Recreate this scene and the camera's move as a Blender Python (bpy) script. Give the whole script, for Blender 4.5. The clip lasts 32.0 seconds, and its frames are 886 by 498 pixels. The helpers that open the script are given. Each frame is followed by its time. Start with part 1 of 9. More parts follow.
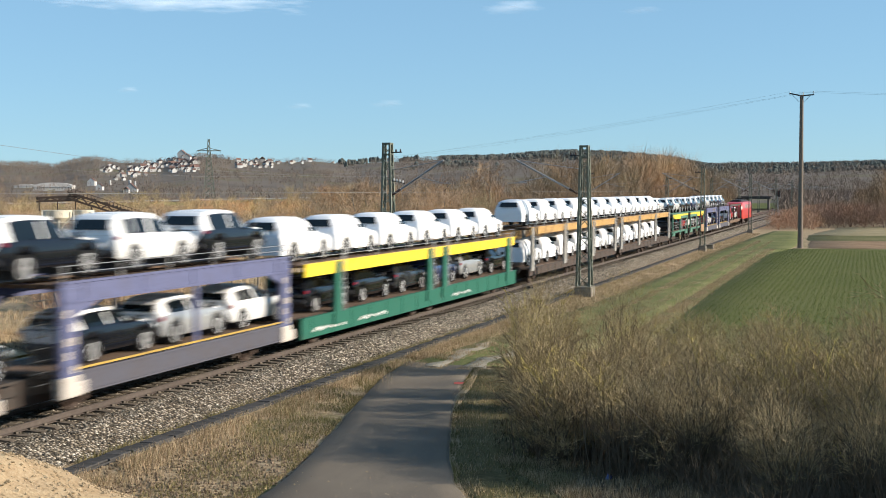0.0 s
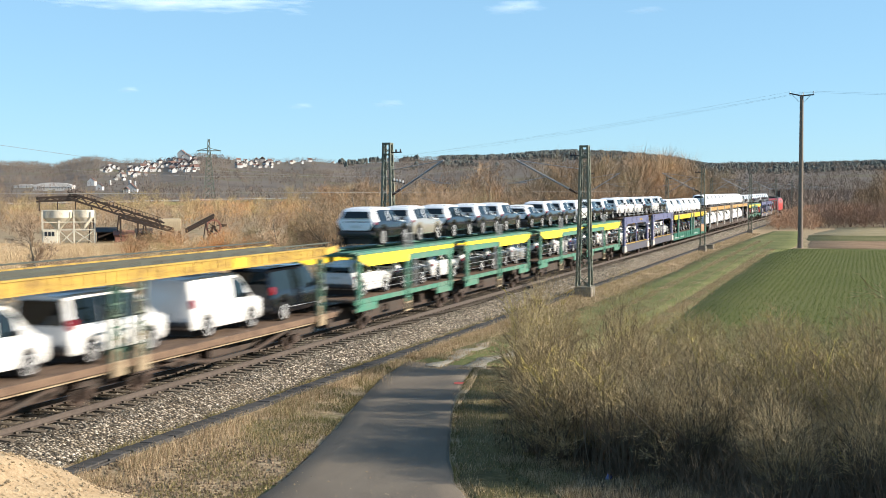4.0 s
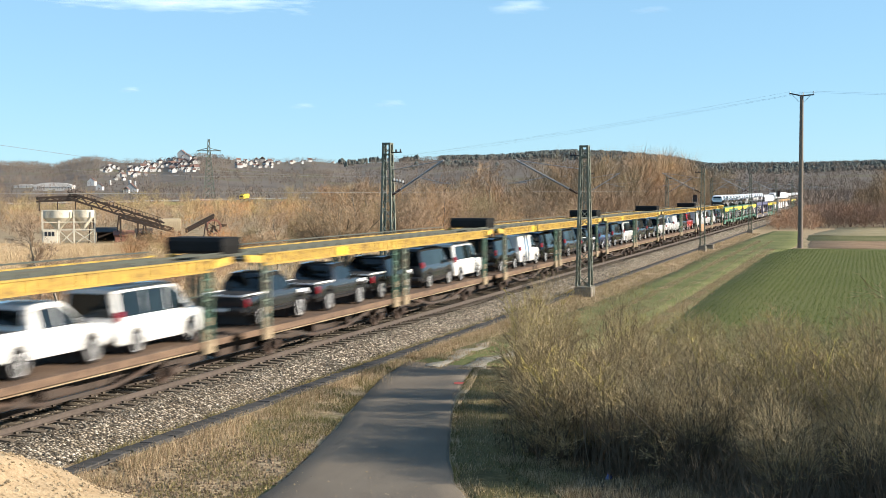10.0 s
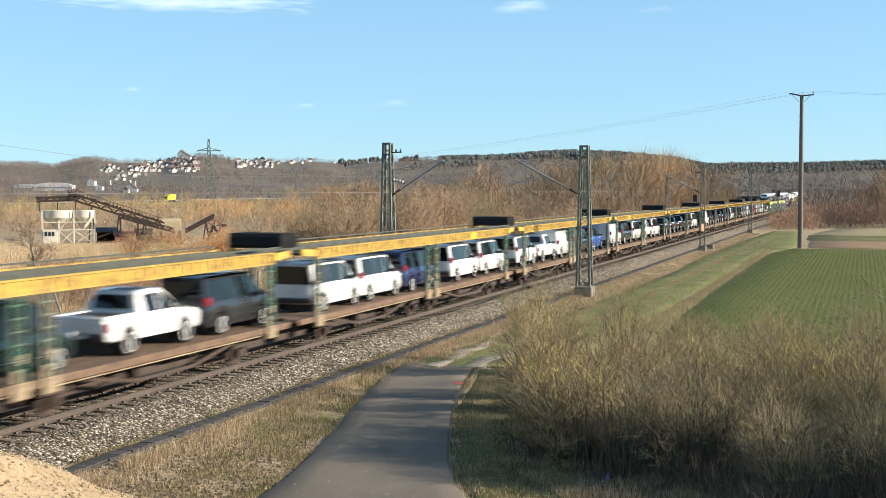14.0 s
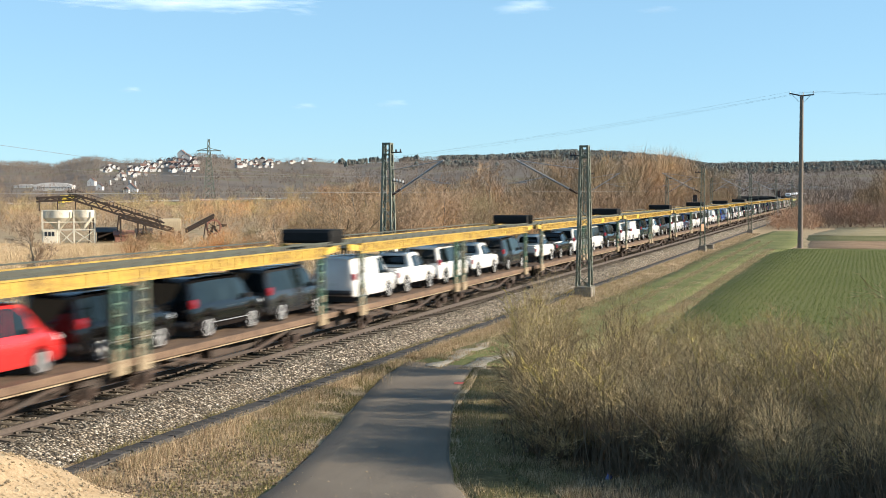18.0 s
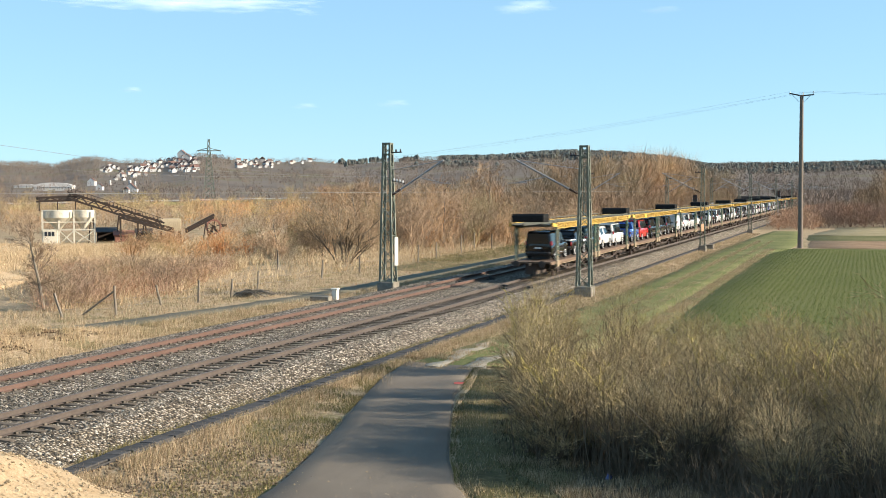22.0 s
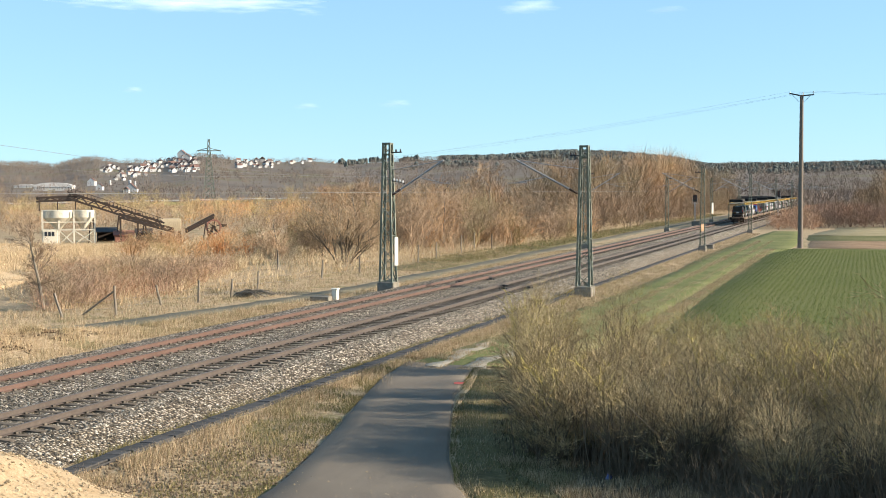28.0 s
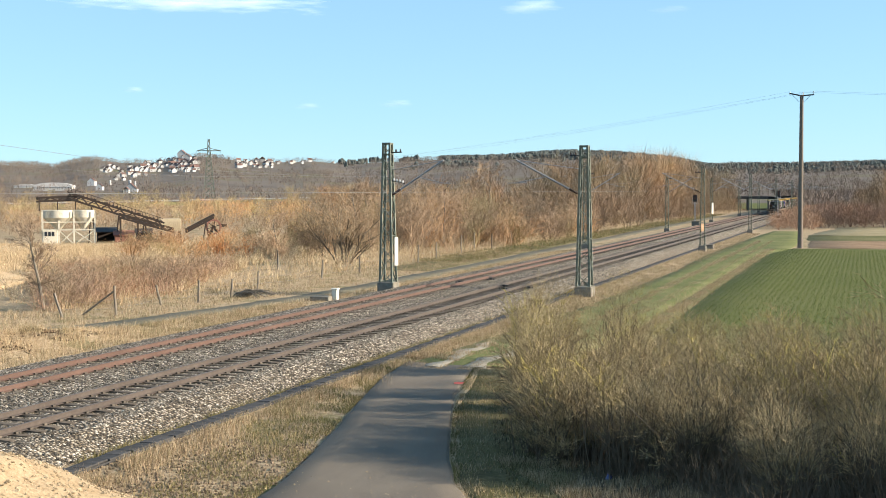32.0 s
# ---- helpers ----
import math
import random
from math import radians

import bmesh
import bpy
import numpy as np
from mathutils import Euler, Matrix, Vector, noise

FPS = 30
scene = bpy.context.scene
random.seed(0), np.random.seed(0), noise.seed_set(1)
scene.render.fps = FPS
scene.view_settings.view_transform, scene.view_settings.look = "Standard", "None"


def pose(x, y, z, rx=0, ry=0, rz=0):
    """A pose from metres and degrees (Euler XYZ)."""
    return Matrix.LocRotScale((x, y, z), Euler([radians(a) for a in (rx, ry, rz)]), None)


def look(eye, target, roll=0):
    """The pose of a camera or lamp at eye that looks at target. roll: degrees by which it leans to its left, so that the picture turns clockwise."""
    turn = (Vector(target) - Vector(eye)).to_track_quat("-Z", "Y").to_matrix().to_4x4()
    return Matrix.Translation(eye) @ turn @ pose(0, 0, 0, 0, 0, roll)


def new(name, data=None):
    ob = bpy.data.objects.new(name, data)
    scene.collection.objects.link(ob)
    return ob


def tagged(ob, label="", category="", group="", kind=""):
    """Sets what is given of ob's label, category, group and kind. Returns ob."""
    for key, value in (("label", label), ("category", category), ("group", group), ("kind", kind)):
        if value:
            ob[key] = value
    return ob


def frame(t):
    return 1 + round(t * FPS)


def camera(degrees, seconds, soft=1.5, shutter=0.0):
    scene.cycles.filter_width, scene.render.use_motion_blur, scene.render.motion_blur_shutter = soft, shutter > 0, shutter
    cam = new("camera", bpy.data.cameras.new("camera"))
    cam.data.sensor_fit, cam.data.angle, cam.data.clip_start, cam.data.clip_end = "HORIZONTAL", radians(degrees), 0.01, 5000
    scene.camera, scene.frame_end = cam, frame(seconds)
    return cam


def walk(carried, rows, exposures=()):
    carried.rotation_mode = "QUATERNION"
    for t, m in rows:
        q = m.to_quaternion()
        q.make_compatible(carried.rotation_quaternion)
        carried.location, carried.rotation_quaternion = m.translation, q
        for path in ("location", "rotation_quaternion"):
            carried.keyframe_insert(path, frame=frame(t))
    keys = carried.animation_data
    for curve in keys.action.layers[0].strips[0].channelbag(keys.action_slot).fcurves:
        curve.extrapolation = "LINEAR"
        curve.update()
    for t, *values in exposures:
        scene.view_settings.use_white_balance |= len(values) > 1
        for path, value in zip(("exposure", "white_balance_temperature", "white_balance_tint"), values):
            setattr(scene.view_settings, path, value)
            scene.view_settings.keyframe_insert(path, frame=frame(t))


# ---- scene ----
from collections import defaultdict

# ---------------- camera ----------------
EYE = Vector((0.0, 0.0, 5.786))
TURN, TILT = radians(-18.593), radians(2.644)
AIM = Vector((math.sin(TURN) * math.cos(TILT), math.cos(TURN) * math.cos(TILT), -math.sin(TILT)))
cam = camera(39.15, 32.0, soft=0.85, shutter=0.8)
walk(cam, [(0.0, look(EYE, EYE + AIM * 10, -0.138)), (32.0, look(EYE, EYE + AIM * 10, -0.138))],
     exposures=[(0.0, 0.72, 6600, 11), (1.2, 0.8, 6600, 11), (2.2, 0.95, 6600, 11), (6.0, 1.03, 6600, 11), (9.0, 1.06, 6650, 11), (14.0, 1.04, 6720, 11), (20.0, 1.07, 6800, 11), (21.0, 1.13, 6810, 11), (32.0, 1.19, 6850, 11)])

# ---------------- sky and sun ----------------
SUN_WAY = Vector((1.0, 0.22, 0.395)).normalized()
SUN_EL = math.asin(SUN_WAY.z)
SUN_AZ = math.atan2(SUN_WAY.x, SUN_WAY.y)

world = bpy.data.worlds.new("sky_world")
scene.world = world
world.use_nodes = True
wn = world.node_tree.nodes
wn.clear()
w_out = wn.new("ShaderNodeOutputWorld")
w_bg = wn.new("ShaderNodeBackground")
w_sky = wn.new("ShaderNodeTexSky")
w_sky.sky_type = "NISHITA"
w_sky.sun_disc = False
w_sky.sun_elevation = SUN_EL
w_sky.sun_rotation = SUN_AZ
w_sky.altitude = 1500
w_sky.air_density = 1.0
w_sky.dust_density = 0.0
w_sky.ozone_density = 3.0
w_bg.inputs["Strength"].default_value = 0.114
w_tint = wn.new("ShaderNodeMix")
w_tint.data_type, w_tint.blend_type = "RGBA", "MULTIPLY"
w_tint.inputs["Factor"].default_value = 1.0
w_tint.inputs["B"].default_value = (1.11, 1.7, 2.12, 1)
w_gam = wn.new("ShaderNodeGamma")
w_gam.inputs["Gamma"].default_value = 0.42
world.node_tree.links.new(w_sky.outputs[0], w_gam.inputs["Color"])
world.node_tree.links.new(w_gam.outputs[0], w_tint.inputs["A"])
world.node_tree.links.new(w_tint.outputs["Result"], w_bg.inputs["Color"])
world.node_tree.links.new(w_bg.outputs[0], w_out.inputs["Surface"])

sun_data = bpy.data.lights.new("sun", "SUN")
sun_data.energy = 5.0
sun_data.angle = radians(0.53)
sun_data.color = (1.0, 0.91, 0.77)
sun_lamp = new("sun", sun_data)
sun_lamp.matrix_world = look(SUN_WAY * 200, (0, 0, 0))

# ---------------- material kit ----------------
def bsdf_mat(name):
    m = bpy.data.materials.new(name)
    m.use_nodes = True
    return m, m.node_tree, m.node_tree.nodes["Principled BSDF"]


def link(nt, a, b):
    nt.links.new(a, b)


def ramp(nt, fac, stops):
    r = nt.nodes.new("ShaderNodeValToRGB")
    while len(r.color_ramp.elements) < len(stops):
        r.color_ramp.elements.new(0.5)
    for e, (pos, col) in zip(r.color_ramp.elements, stops):
        e.position, e.color = pos, (*col, 1)
    link(nt, fac, r.inputs["Fac"])
    return r.outputs["Color"]


def noise_tex(nt, scale, detail=4.0, rough=0.6, coords="Object", stretch=None):
    tc = nt.nodes.new("ShaderNodeTexCoord")
    n = nt.nodes.new("ShaderNodeTexNoise")
    n.inputs["Scale"].default_value = scale
    n.inputs["Detail"].default_value = detail
    n.inputs["Roughness"].default_value = rough
    src = tc.outputs[coords]
    if stretch:
        mp = nt.nodes.new("ShaderNodeMapping")
        mp.inputs["Scale"].default_value = stretch
        link(nt, src, mp.inputs["Vector"])
        src = mp.outputs["Vector"]
    link(nt, src, n.inputs["Vector"])
    return n.outputs["Fac"]


def mix_col(nt, fac, a, b, mode="MIX"):
    mx = nt.nodes.new("ShaderNodeMix")
    mx.data_type, mx.blend_type = "RGBA", mode
    if hasattr(fac, "is_linked"):
        link(nt, fac, mx.inputs["Factor"])
    else:
        mx.inputs["Factor"].default_value = fac
    for sock, v in ((mx.inputs["A"], a), (mx.inputs["B"], b)):
        if hasattr(v, "is_linked"):
            link(nt, v, sock)
        else:
            sock.default_value = (*v, 1)
    return mx.outputs["Result"]


def bump(nt, bs, height, strength=0.4, dist=0.02):
    b = nt.nodes.new("ShaderNodeBump")
    b.inputs["Strength"].default_value = strength
    b.inputs["Distance"].default_value = dist
    link(nt, height, b.inputs["Height"])
    link(nt, b.outputs["Normal"], bs.inputs["Normal"])


def varied(name, cols, fine=8.0, coarse=0.7, rough=0.9, metal=0.0, bump_s=0.3, bump_d=0.01, coords="Object",
           per_object=0.0, per_island=0.0, stretch=None, coat=0.0):
    """A surface of a few colours: coarse stains, fine grain, relief, and a spread between pieces."""
    m, nt, bs = bsdf_mat(name)
    f = noise_tex(nt, fine, 5.0, 0.65, coords, stretch)
    c = noise_tex(nt, coarse, 3.0, 0.55, coords, stretch)
    lo, mid, hi = cols
    a = ramp(nt, f, [(0.3, lo), (0.52, mid), (0.72, hi)])
    b = ramp(nt, c, [(0.3, lo), (0.5, mid), (0.75, hi)])
    col = mix_col(nt, 0.45, a, b)
    for amount, kind in ((per_object, "obj"), (per_island, "isl")):
        if amount:
            if kind == "obj":
                rnd = nt.nodes.new("ShaderNodeObjectInfo").outputs["Random"]
            else:
                rnd = nt.nodes.new("ShaderNodeNewGeometry").outputs["Random Per Island"]
            tint = ramp(nt, rnd, [(0.0, (1 - amount,) * 3), (1.0, (1.0, 1.0, 1.0))])
            col = mix_col(nt, 1.0, col, tint, "MULTIPLY")
    link(nt, col, bs.inputs["Base Color"])
    bs.inputs["Roughness"].default_value = rough
    bs.inputs["Metallic"].default_value = metal
    bs.inputs["Coat Weight"].default_value = coat
    if rough >= 0.8:
        bs.inputs["Specular IOR Level"].default_value = 0.12
    if bump_s:
        bump(nt, bs, f, bump_s, bump_d)
    return m


def tint3(c, k=0.25):
    return tuple(v * (1 - k) for v in c), c, tuple(min(1, v * (1 + k)) for v in c)


def paint(name, c, rough=0.32, coat=0.5, metal=0.0, dirt=0.12):
    """Painted metal with a thin film of road dust."""
    m, nt, bs = bsdf_mat(name)
    f = noise_tex(nt, 3.0, 4.0)
    col = mix_col(nt, mathn(nt, "MULTIPLY", f, dirt * 2), c, (0.22, 0.19, 0.15))
    link(nt, col, bs.inputs["Base Color"])
    bs.inputs["Metallic"].default_value = metal
    bs.inputs["Coat Weight"].default_value = coat
    bs.inputs["Coat Roughness"].default_value = 0.04 if max(c) < 0.1 else 0.08
    bs.inputs["Specular IOR Level"].default_value = 0.1 if max(c) < 0.1 else 0.5
    r = ramp(nt, f, [(0.3, (rough * 0.8,) * 3), (0.7, (rough * 1.3,) * 3)])
    link(nt, r, bs.inputs["Roughness"])
    return m


def mathn(nt, op, a, b=None):
    n = nt.nodes.new("ShaderNodeMath")
    n.operation = op
    for i, v in enumerate((a, b)):
        if v is None:
            continue
        if hasattr(v, "is_linked"):
            link(nt, v, n.inputs[i])
        else:
            n.inputs[i].default_value = v
    return n.outputs[0]


def rusty(name, c, rust=(0.13, 0.06, 0.03), amount=0.5, fine=2.2, rough=0.75, lo=0.42):
    """Weathered paint with rust and grime breaking through."""
    m, nt, bs = bsdf_mat(name)
    f = noise_tex(nt, fine, 6.0, 0.7)
    g = noise_tex(nt, 14.0, 4.0, 0.6)
    mask = ramp(nt, f, [(lo, (0, 0, 0)), (lo + 0.22, (amount,) * 3)])
    base = ramp(nt, g, [(0.3, tuple(v * 0.75 for v in c)), (0.7, c)])
    rc = ramp(nt, g, [(0.3, tuple(v * 0.5 for v in rust)), (0.7, rust)])
    link(nt, mix_col(nt, mask, base, rc), bs.inputs["Base Color"])
    bs.inputs["Roughness"].default_value = rough
    bump(nt, bs, f, 0.15, 0.01)
    return m


M = {}
def asphalt_material():
    m, nt, bs = bsdf_mat("asphalt")
    grain = noise_tex(nt, 38.0, 4.0, 0.8)
    streak = noise_tex(nt, 1.1, 4.0, 0.65, stretch=(1.4, 0.35, 1.0))
    patch = noise_tex(nt, 0.35, 3.0, 0.5)
    col = ramp(nt, grain, [(0.32, (0.07, 0.057, 0.043)), (0.5, (0.14, 0.117, 0.092)), (0.68, (0.235, 0.202, 0.162))])
    col = mix_col(nt, ramp(nt, streak, [(0.42, (0.0,) * 3), (0.66, (0.55,) * 3)]), col, (0.175, 0.147, 0.115))
    col = mix_col(nt, ramp(nt, patch, [(0.45, (0.0,) * 3), (0.65, (0.35,) * 3)]), col, (0.1, 0.083, 0.066))
    link(nt, col, bs.inputs["Base Color"])
    bs.inputs["Roughness"].default_value = 0.9
    bs.inputs["Specular IOR Level"].default_value = 0.15
    bump(nt, bs, grain, 0.4, 0.012)
    return m


M["asphalt"] = asphalt_material()
M["gravel_light"] = varied("pale_gravel", ((0.162, 0.142, 0.109), (0.292, 0.259, 0.203), (0.405, 0.373, 0.308)), 18, 1.2, 0.95, bump_s=0.6, bump_d=0.03)
M["service_path"] = varied("worn_service_path", ((0.0932, 0.0834, 0.0567), (0.146, 0.128, 0.0891), (0.235, 0.203, 0.138)), 9, 0.6, 0.92)
M["soil"] = varied("bare_soil", ((0.162, 0.0972, 0.0567), (0.267, 0.17, 0.0972), (0.365, 0.251, 0.154)), 5, 0.3, 0.95, bump_s=0.6, bump_d=0.05)
def ballast_material():
    m, nt, bs = bsdf_mat("crushed_stone_bed")
    tc = nt.nodes.new("ShaderNodeTexCoord")
    vo = nt.nodes.new("ShaderNodeTexVoronoi")
    vo.inputs["Scale"].default_value = 13.0
    link(nt, tc.outputs["Object"], vo.inputs["Vector"])
    sp = nt.nodes.new("ShaderNodeSeparateColor")
    link(nt, vo.outputs["Color"], sp.inputs[0])
    wide = noise_tex(nt, 0.5, 3.0)
    stone = ramp(nt, sp.outputs[0], [(0.0, (0.0658, 0.0517, 0.0357)), (0.4, (0.197, 0.161, 0.117)), (0.75, (0.394, 0.334, 0.259)), (1.0, (0.715, 0.639, 0.527))])
    stone = mix_col(nt, ramp(nt, wide, [(0.4, (0,) * 3), (0.7, (0.45,) * 3)]), stone, (0.151, 0.108, 0.0704))
    gap = ramp(nt, vo.outputs["Distance"], [(0.38, (0,) * 3), (0.65, (0.85,) * 3)])
    link(nt, mix_col(nt, gap, stone, (0.0329, 0.0282, 0.0235)), bs.inputs["Base Color"])
    bs.inputs["Roughness"].default_value = 0.95
    bs.inputs["Specular IOR Level"].default_value = 0.1
    inv = mathn(nt, "SUBTRACT", 1.0, vo.outputs["Distance"])
    bump(nt, bs, inv, 1.0, 0.05)
    return m


M["ballast"] = ballast_material()
M["stone"] = varied("ballast_stone", ((0.13, 0.112, 0.09), (0.27, 0.236, 0.192), (0.48, 0.435, 0.37)), 9, 3.0, 0.9, bump_s=0.3, per_island=0.72)
M["sand"] = varied("sandy_gravel_heap", ((0.243, 0.162, 0.0891), (0.389, 0.283, 0.17), (0.502, 0.405, 0.267)), 12, 0.9, 0.95, bump_s=0.8, bump_d=0.05)
M["brown_gravel"] = varied("brown_gravel", ((0.121, 0.0851, 0.0535), (0.219, 0.158, 0.105), (0.373, 0.292, 0.211)), 9, 3.0, 0.9, per_island=0.5)
M["pebble"] = varied("heap_pebble", ((0.28, 0.2, 0.115), (0.42, 0.32, 0.2), (0.58, 0.48, 0.34)), 9, 3.0, 0.9, per_island=0.45)
M["rail"] = varied("rail_steel_brown", ((0.043, 0.031, 0.025), (0.068, 0.051, 0.041), (0.105, 0.083, 0.068)), 7, 0.5, 0.75, 0.0, bump_s=0.1)
M["rail_red"] = varied("rail_steel_rust_red", ((0.062, 0.033, 0.024), (0.096, 0.052, 0.037), (0.14, 0.08, 0.06)), 7, 0.5, 0.75, 0.0, bump_s=0.1)
M["rail_head"] = varied("rail_running_face", ((0.055, 0.044, 0.037), (0.085, 0.07, 0.06), (0.13, 0.11, 0.096)), 7, 0.5, 0.6, 0.1, bump_s=0.0)
M["sleeper"] = varied("steel_sleeper", ((0.07, 0.056, 0.043), (0.122, 0.101, 0.08), (0.19, 0.162, 0.13)), 6, 1.5, 0.85, bump_s=0.3, per_object=0.3)
M["concrete"] = varied("weathered_concrete", ((0.105, 0.0932, 0.0729), (0.186, 0.166, 0.134), (0.292, 0.267, 0.223)), 8, 0.8, 0.92, bump_s=0.3)
M["trough"] = varied("cable_trough_lid", ((0.0405, 0.0389, 0.0373), (0.0689, 0.0664, 0.0648), (0.121, 0.117, 0.112)), 8, 0.8, 0.9, bump_s=0.3, per_object=0.25)
M["mast_green"] = varied("mast_paint_grey_green", ((0.06, 0.068, 0.05), (0.135, 0.15, 0.112), (0.29, 0.305, 0.24)), 5, 0.8, 0.65, 0.05, bump_s=0.1)
M["galv"] = varied("galvanised_steel", ((0.203, 0.211, 0.211), (0.324, 0.324, 0.324), (0.421, 0.421, 0.405)), 6, 1.0, 0.5, 0.6, bump_s=0.05)
M["dark_iron"] = varied("dark_iron", tint3((0.0284, 0.0284, 0.0284), 0.4), 9, 1.0, 0.6, 0.3)
M["insulator"] = varied("insulator_brown", tint3((0.07, 0.04, 0.03)), 9, 1.0, 0.25)
M["porcelain"] = varied("insulator_white", tint3((0.6, 0.6, 0.58), 0.1), 9, 1.0, 0.25)
M["wire"] = varied("dull_bronze_wire", ((0.12, 0.115, 0.11), (0.16, 0.155, 0.145), (0.2, 0.195, 0.185)), 9, 1.0, 0.6, 0.0)
M["pole"] = varied("pole_concrete_brown", ((0.121, 0.0972, 0.081), (0.178, 0.146, 0.121), (0.243, 0.211, 0.178)), 5, 0.4, 0.9, bump_s=0.15)
M["post"] = varied("grey_fence_wood", ((0.113, 0.0932, 0.0689), (0.203, 0.17, 0.134), (0.324, 0.283, 0.227)), 12, 2, 0.95, stretch=(6, 6, 1))
M["sign_white"] = paint("sign_white", (0.7, 0.67, 0.57), 0.6, 0.0)
M["sign_orange"] = paint("sign_orange", (0.42, 0.23, 0.11), 0.5, 0.1)

# ---------------- mesh kit ----------------
class Geo:
    """Collects vertices and faces for one mesh."""

    def __init__(self):
        self.v, self.f, self.mi = [], [], []

    def ring_join(self, rings, closed=True, caps=True, mi=0):
        base, n = len(self.v), len(rings[0])
        for r in rings:
            self.v.extend(tuple(p) for p in r)
        for i in range(len(rings) - 1):
            for j in range(n if closed else n - 1):
                k = (j + 1) % n
                self.f.append((base + i * n + j, base + i * n + k, base + (i + 1) * n + k, base + (i + 1) * n + j))
                self.mi.append(mi)
        if caps:
            self.f.append(tuple(base + j for j in reversed(range(n))))
            self.f.append(tuple(base + (len(rings) - 1) * n + j for j in range(n)))
            self.mi += [mi, mi]

    def box(self, c, s, rz=0.0, mi=0, cham=0.0, m=None):
        hx, hy, hz = s[0] / 2, s[1] / 2, s[2] / 2
        k = min(cham, hx * 0.8, hy * 0.8, hz * 0.8)
        cs, sn = math.cos(rz), math.sin(rz)

        def put(x, y, z):
            if m is not None:
                return tuple(m @ Vector((x, y, z)))
            return (c[0] + x * cs - y * sn, c[1] + x * sn + y * cs, c[2] + z)

        def rect(ax, ay, z):
            if not k:
                return [put(ax * i, ay * j, z) for i, j in ((-1, -1), (1, -1), (1, 1), (-1, 1))]
            return [put(x, y, z) for x, y in ((-ax + k, -ay), (ax - k, -ay), (ax, -ay + k), (ax, ay - k), (ax - k, ay), (-ax + k, ay),
                                              (-ax, ay - k), (-ax, -ay + k))]
        if k:
            self.ring_join([rect(hx - k * 0.6, hy - k * 0.6, -hz), rect(hx, hy, -hz + k), rect(hx, hy, hz - k),
                            rect(hx - k * 0.6, hy - k * 0.6, hz)], mi=mi)
        else:
            self.ring_join([rect(hx, hy, -hz), rect(hx, hy, hz)], mi=mi)

    def tube(self, p0, p1, r0, r1=None, n=6, caps=True, mi=0, twist=0.0):
        p0, p1 = Vector(p0), Vector(p1)
        r1 = r0 if r1 is None else r1
        d = p1 - p0
        if d.length < 1e-6:
            return
        d.normalize()
        a = d.cross(Vector((0, 0, 1)) if abs(d.z) < 0.9 else Vector((1, 0, 0))).normalized()
        b = d.cross(a)
        rings = []
        for p, r in ((p0, r0), (p1, r1)):
            rings.append([p + (a * math.cos(t) + b * math.sin(t)) * r for t in (twist + 2 * math.pi * j / n for j in range(n))])
        self.ring_join(rings, caps=caps, mi=mi)

    def bar(self, p0, p1, w, h, mi=0):
        """A square bar from p0 to p1."""
        p0, p1 = Vector(p0), Vector(p1)
        d = (p1 - p0).normalized()
        a = d.cross(Vector((0, 0, 1)) if abs(d.z) < 0.95 else Vector((1, 0, 0))).normalized() * (w / 2)
        b = d.cross(a).normalized() * (h / 2)
        self.ring_join([[p + a + b, p - a + b, p - a - b, p + a - b] for p in (p0, p1)], mi=mi)

    def lathe(self, c, prof, n=12, axis="z", mi=0):
        """prof: (radius, offset along the axis)."""
        rings = []
        for r, o in prof:
            ring = []
            for j in range(n):
                t = 2 * math.pi * j / n
                x, y = r * math.cos(t), r * math.sin(t)
                ring.append({"z": (c[0] + x, c[1] + y, c[2] + o), "x": (c[0] + o, c[1] + x, c[2] + y), "y": (c[0] + y, c[1] + o, c[2] + x)}[axis])
            rings.append(ring)
        self.ring_join(rings, mi=mi)

    def mesh(self, name, mats, smooth=0.0):
        me = bpy.data.meshes.new(name)
        me.from_pydata(self.v, [], self.f)
        for m in mats if isinstance(mats, (list, tuple)) else [mats]:
            me.materials.append(m)
        if any(self.mi):
            me.polygons.foreach_set("material_index", self.mi)
        bm = bmesh.new()
        bm.from_mesh(me)
        bmesh.ops.recalc_face_normals(bm, faces=bm.faces)
        bm.to_mesh(me)
        bm.free()
        if smooth:
            me.polygons.foreach_set("use_smooth", [True] * len(me.polygons))
            me.set_sharp_from_angle(angle=radians(smooth))
        me.update()
        return me


def gmesh(name, mat, fn, smooth=0):
    g = Geo()
    fn(g)
    return g.mesh(name, mat, smooth)


def quick_mesh(name, verts, faces, mat, smooth=False):
    """A big mesh from numpy arrays; faces all of one size."""
    me = bpy.data.meshes.new(name)
    verts, faces = np.asarray(verts, np.float32), np.asarray(faces, np.int32)
    k = faces.shape[1]
    me.vertices.add(len(verts))
    me.vertices.foreach_set("co", verts.ravel())
    me.loops.add(faces.size)
    me.loops.foreach_set("vertex_index", faces.ravel())
    me.polygons.add(len(faces))
    me.polygons.foreach_set("loop_start", np.arange(0, faces.size, k, dtype=np.int32))
    me.polygons.foreach_set("use_smooth", np.full(len(faces), smooth) if isinstance(smooth, bool) else smooth)
    me.materials.append(mat)
    me.update(calc_edges=True)
    me.validate()
    return me


def part(name, data, parent, label="", m=None):
    """One mesh object under a thing or under a part."""
    ob = new(name, data)
    ob.parent = parent
    if m is not None:
        ob.matrix_basis = m
    if label:
        tagged(ob, label)
    return ob


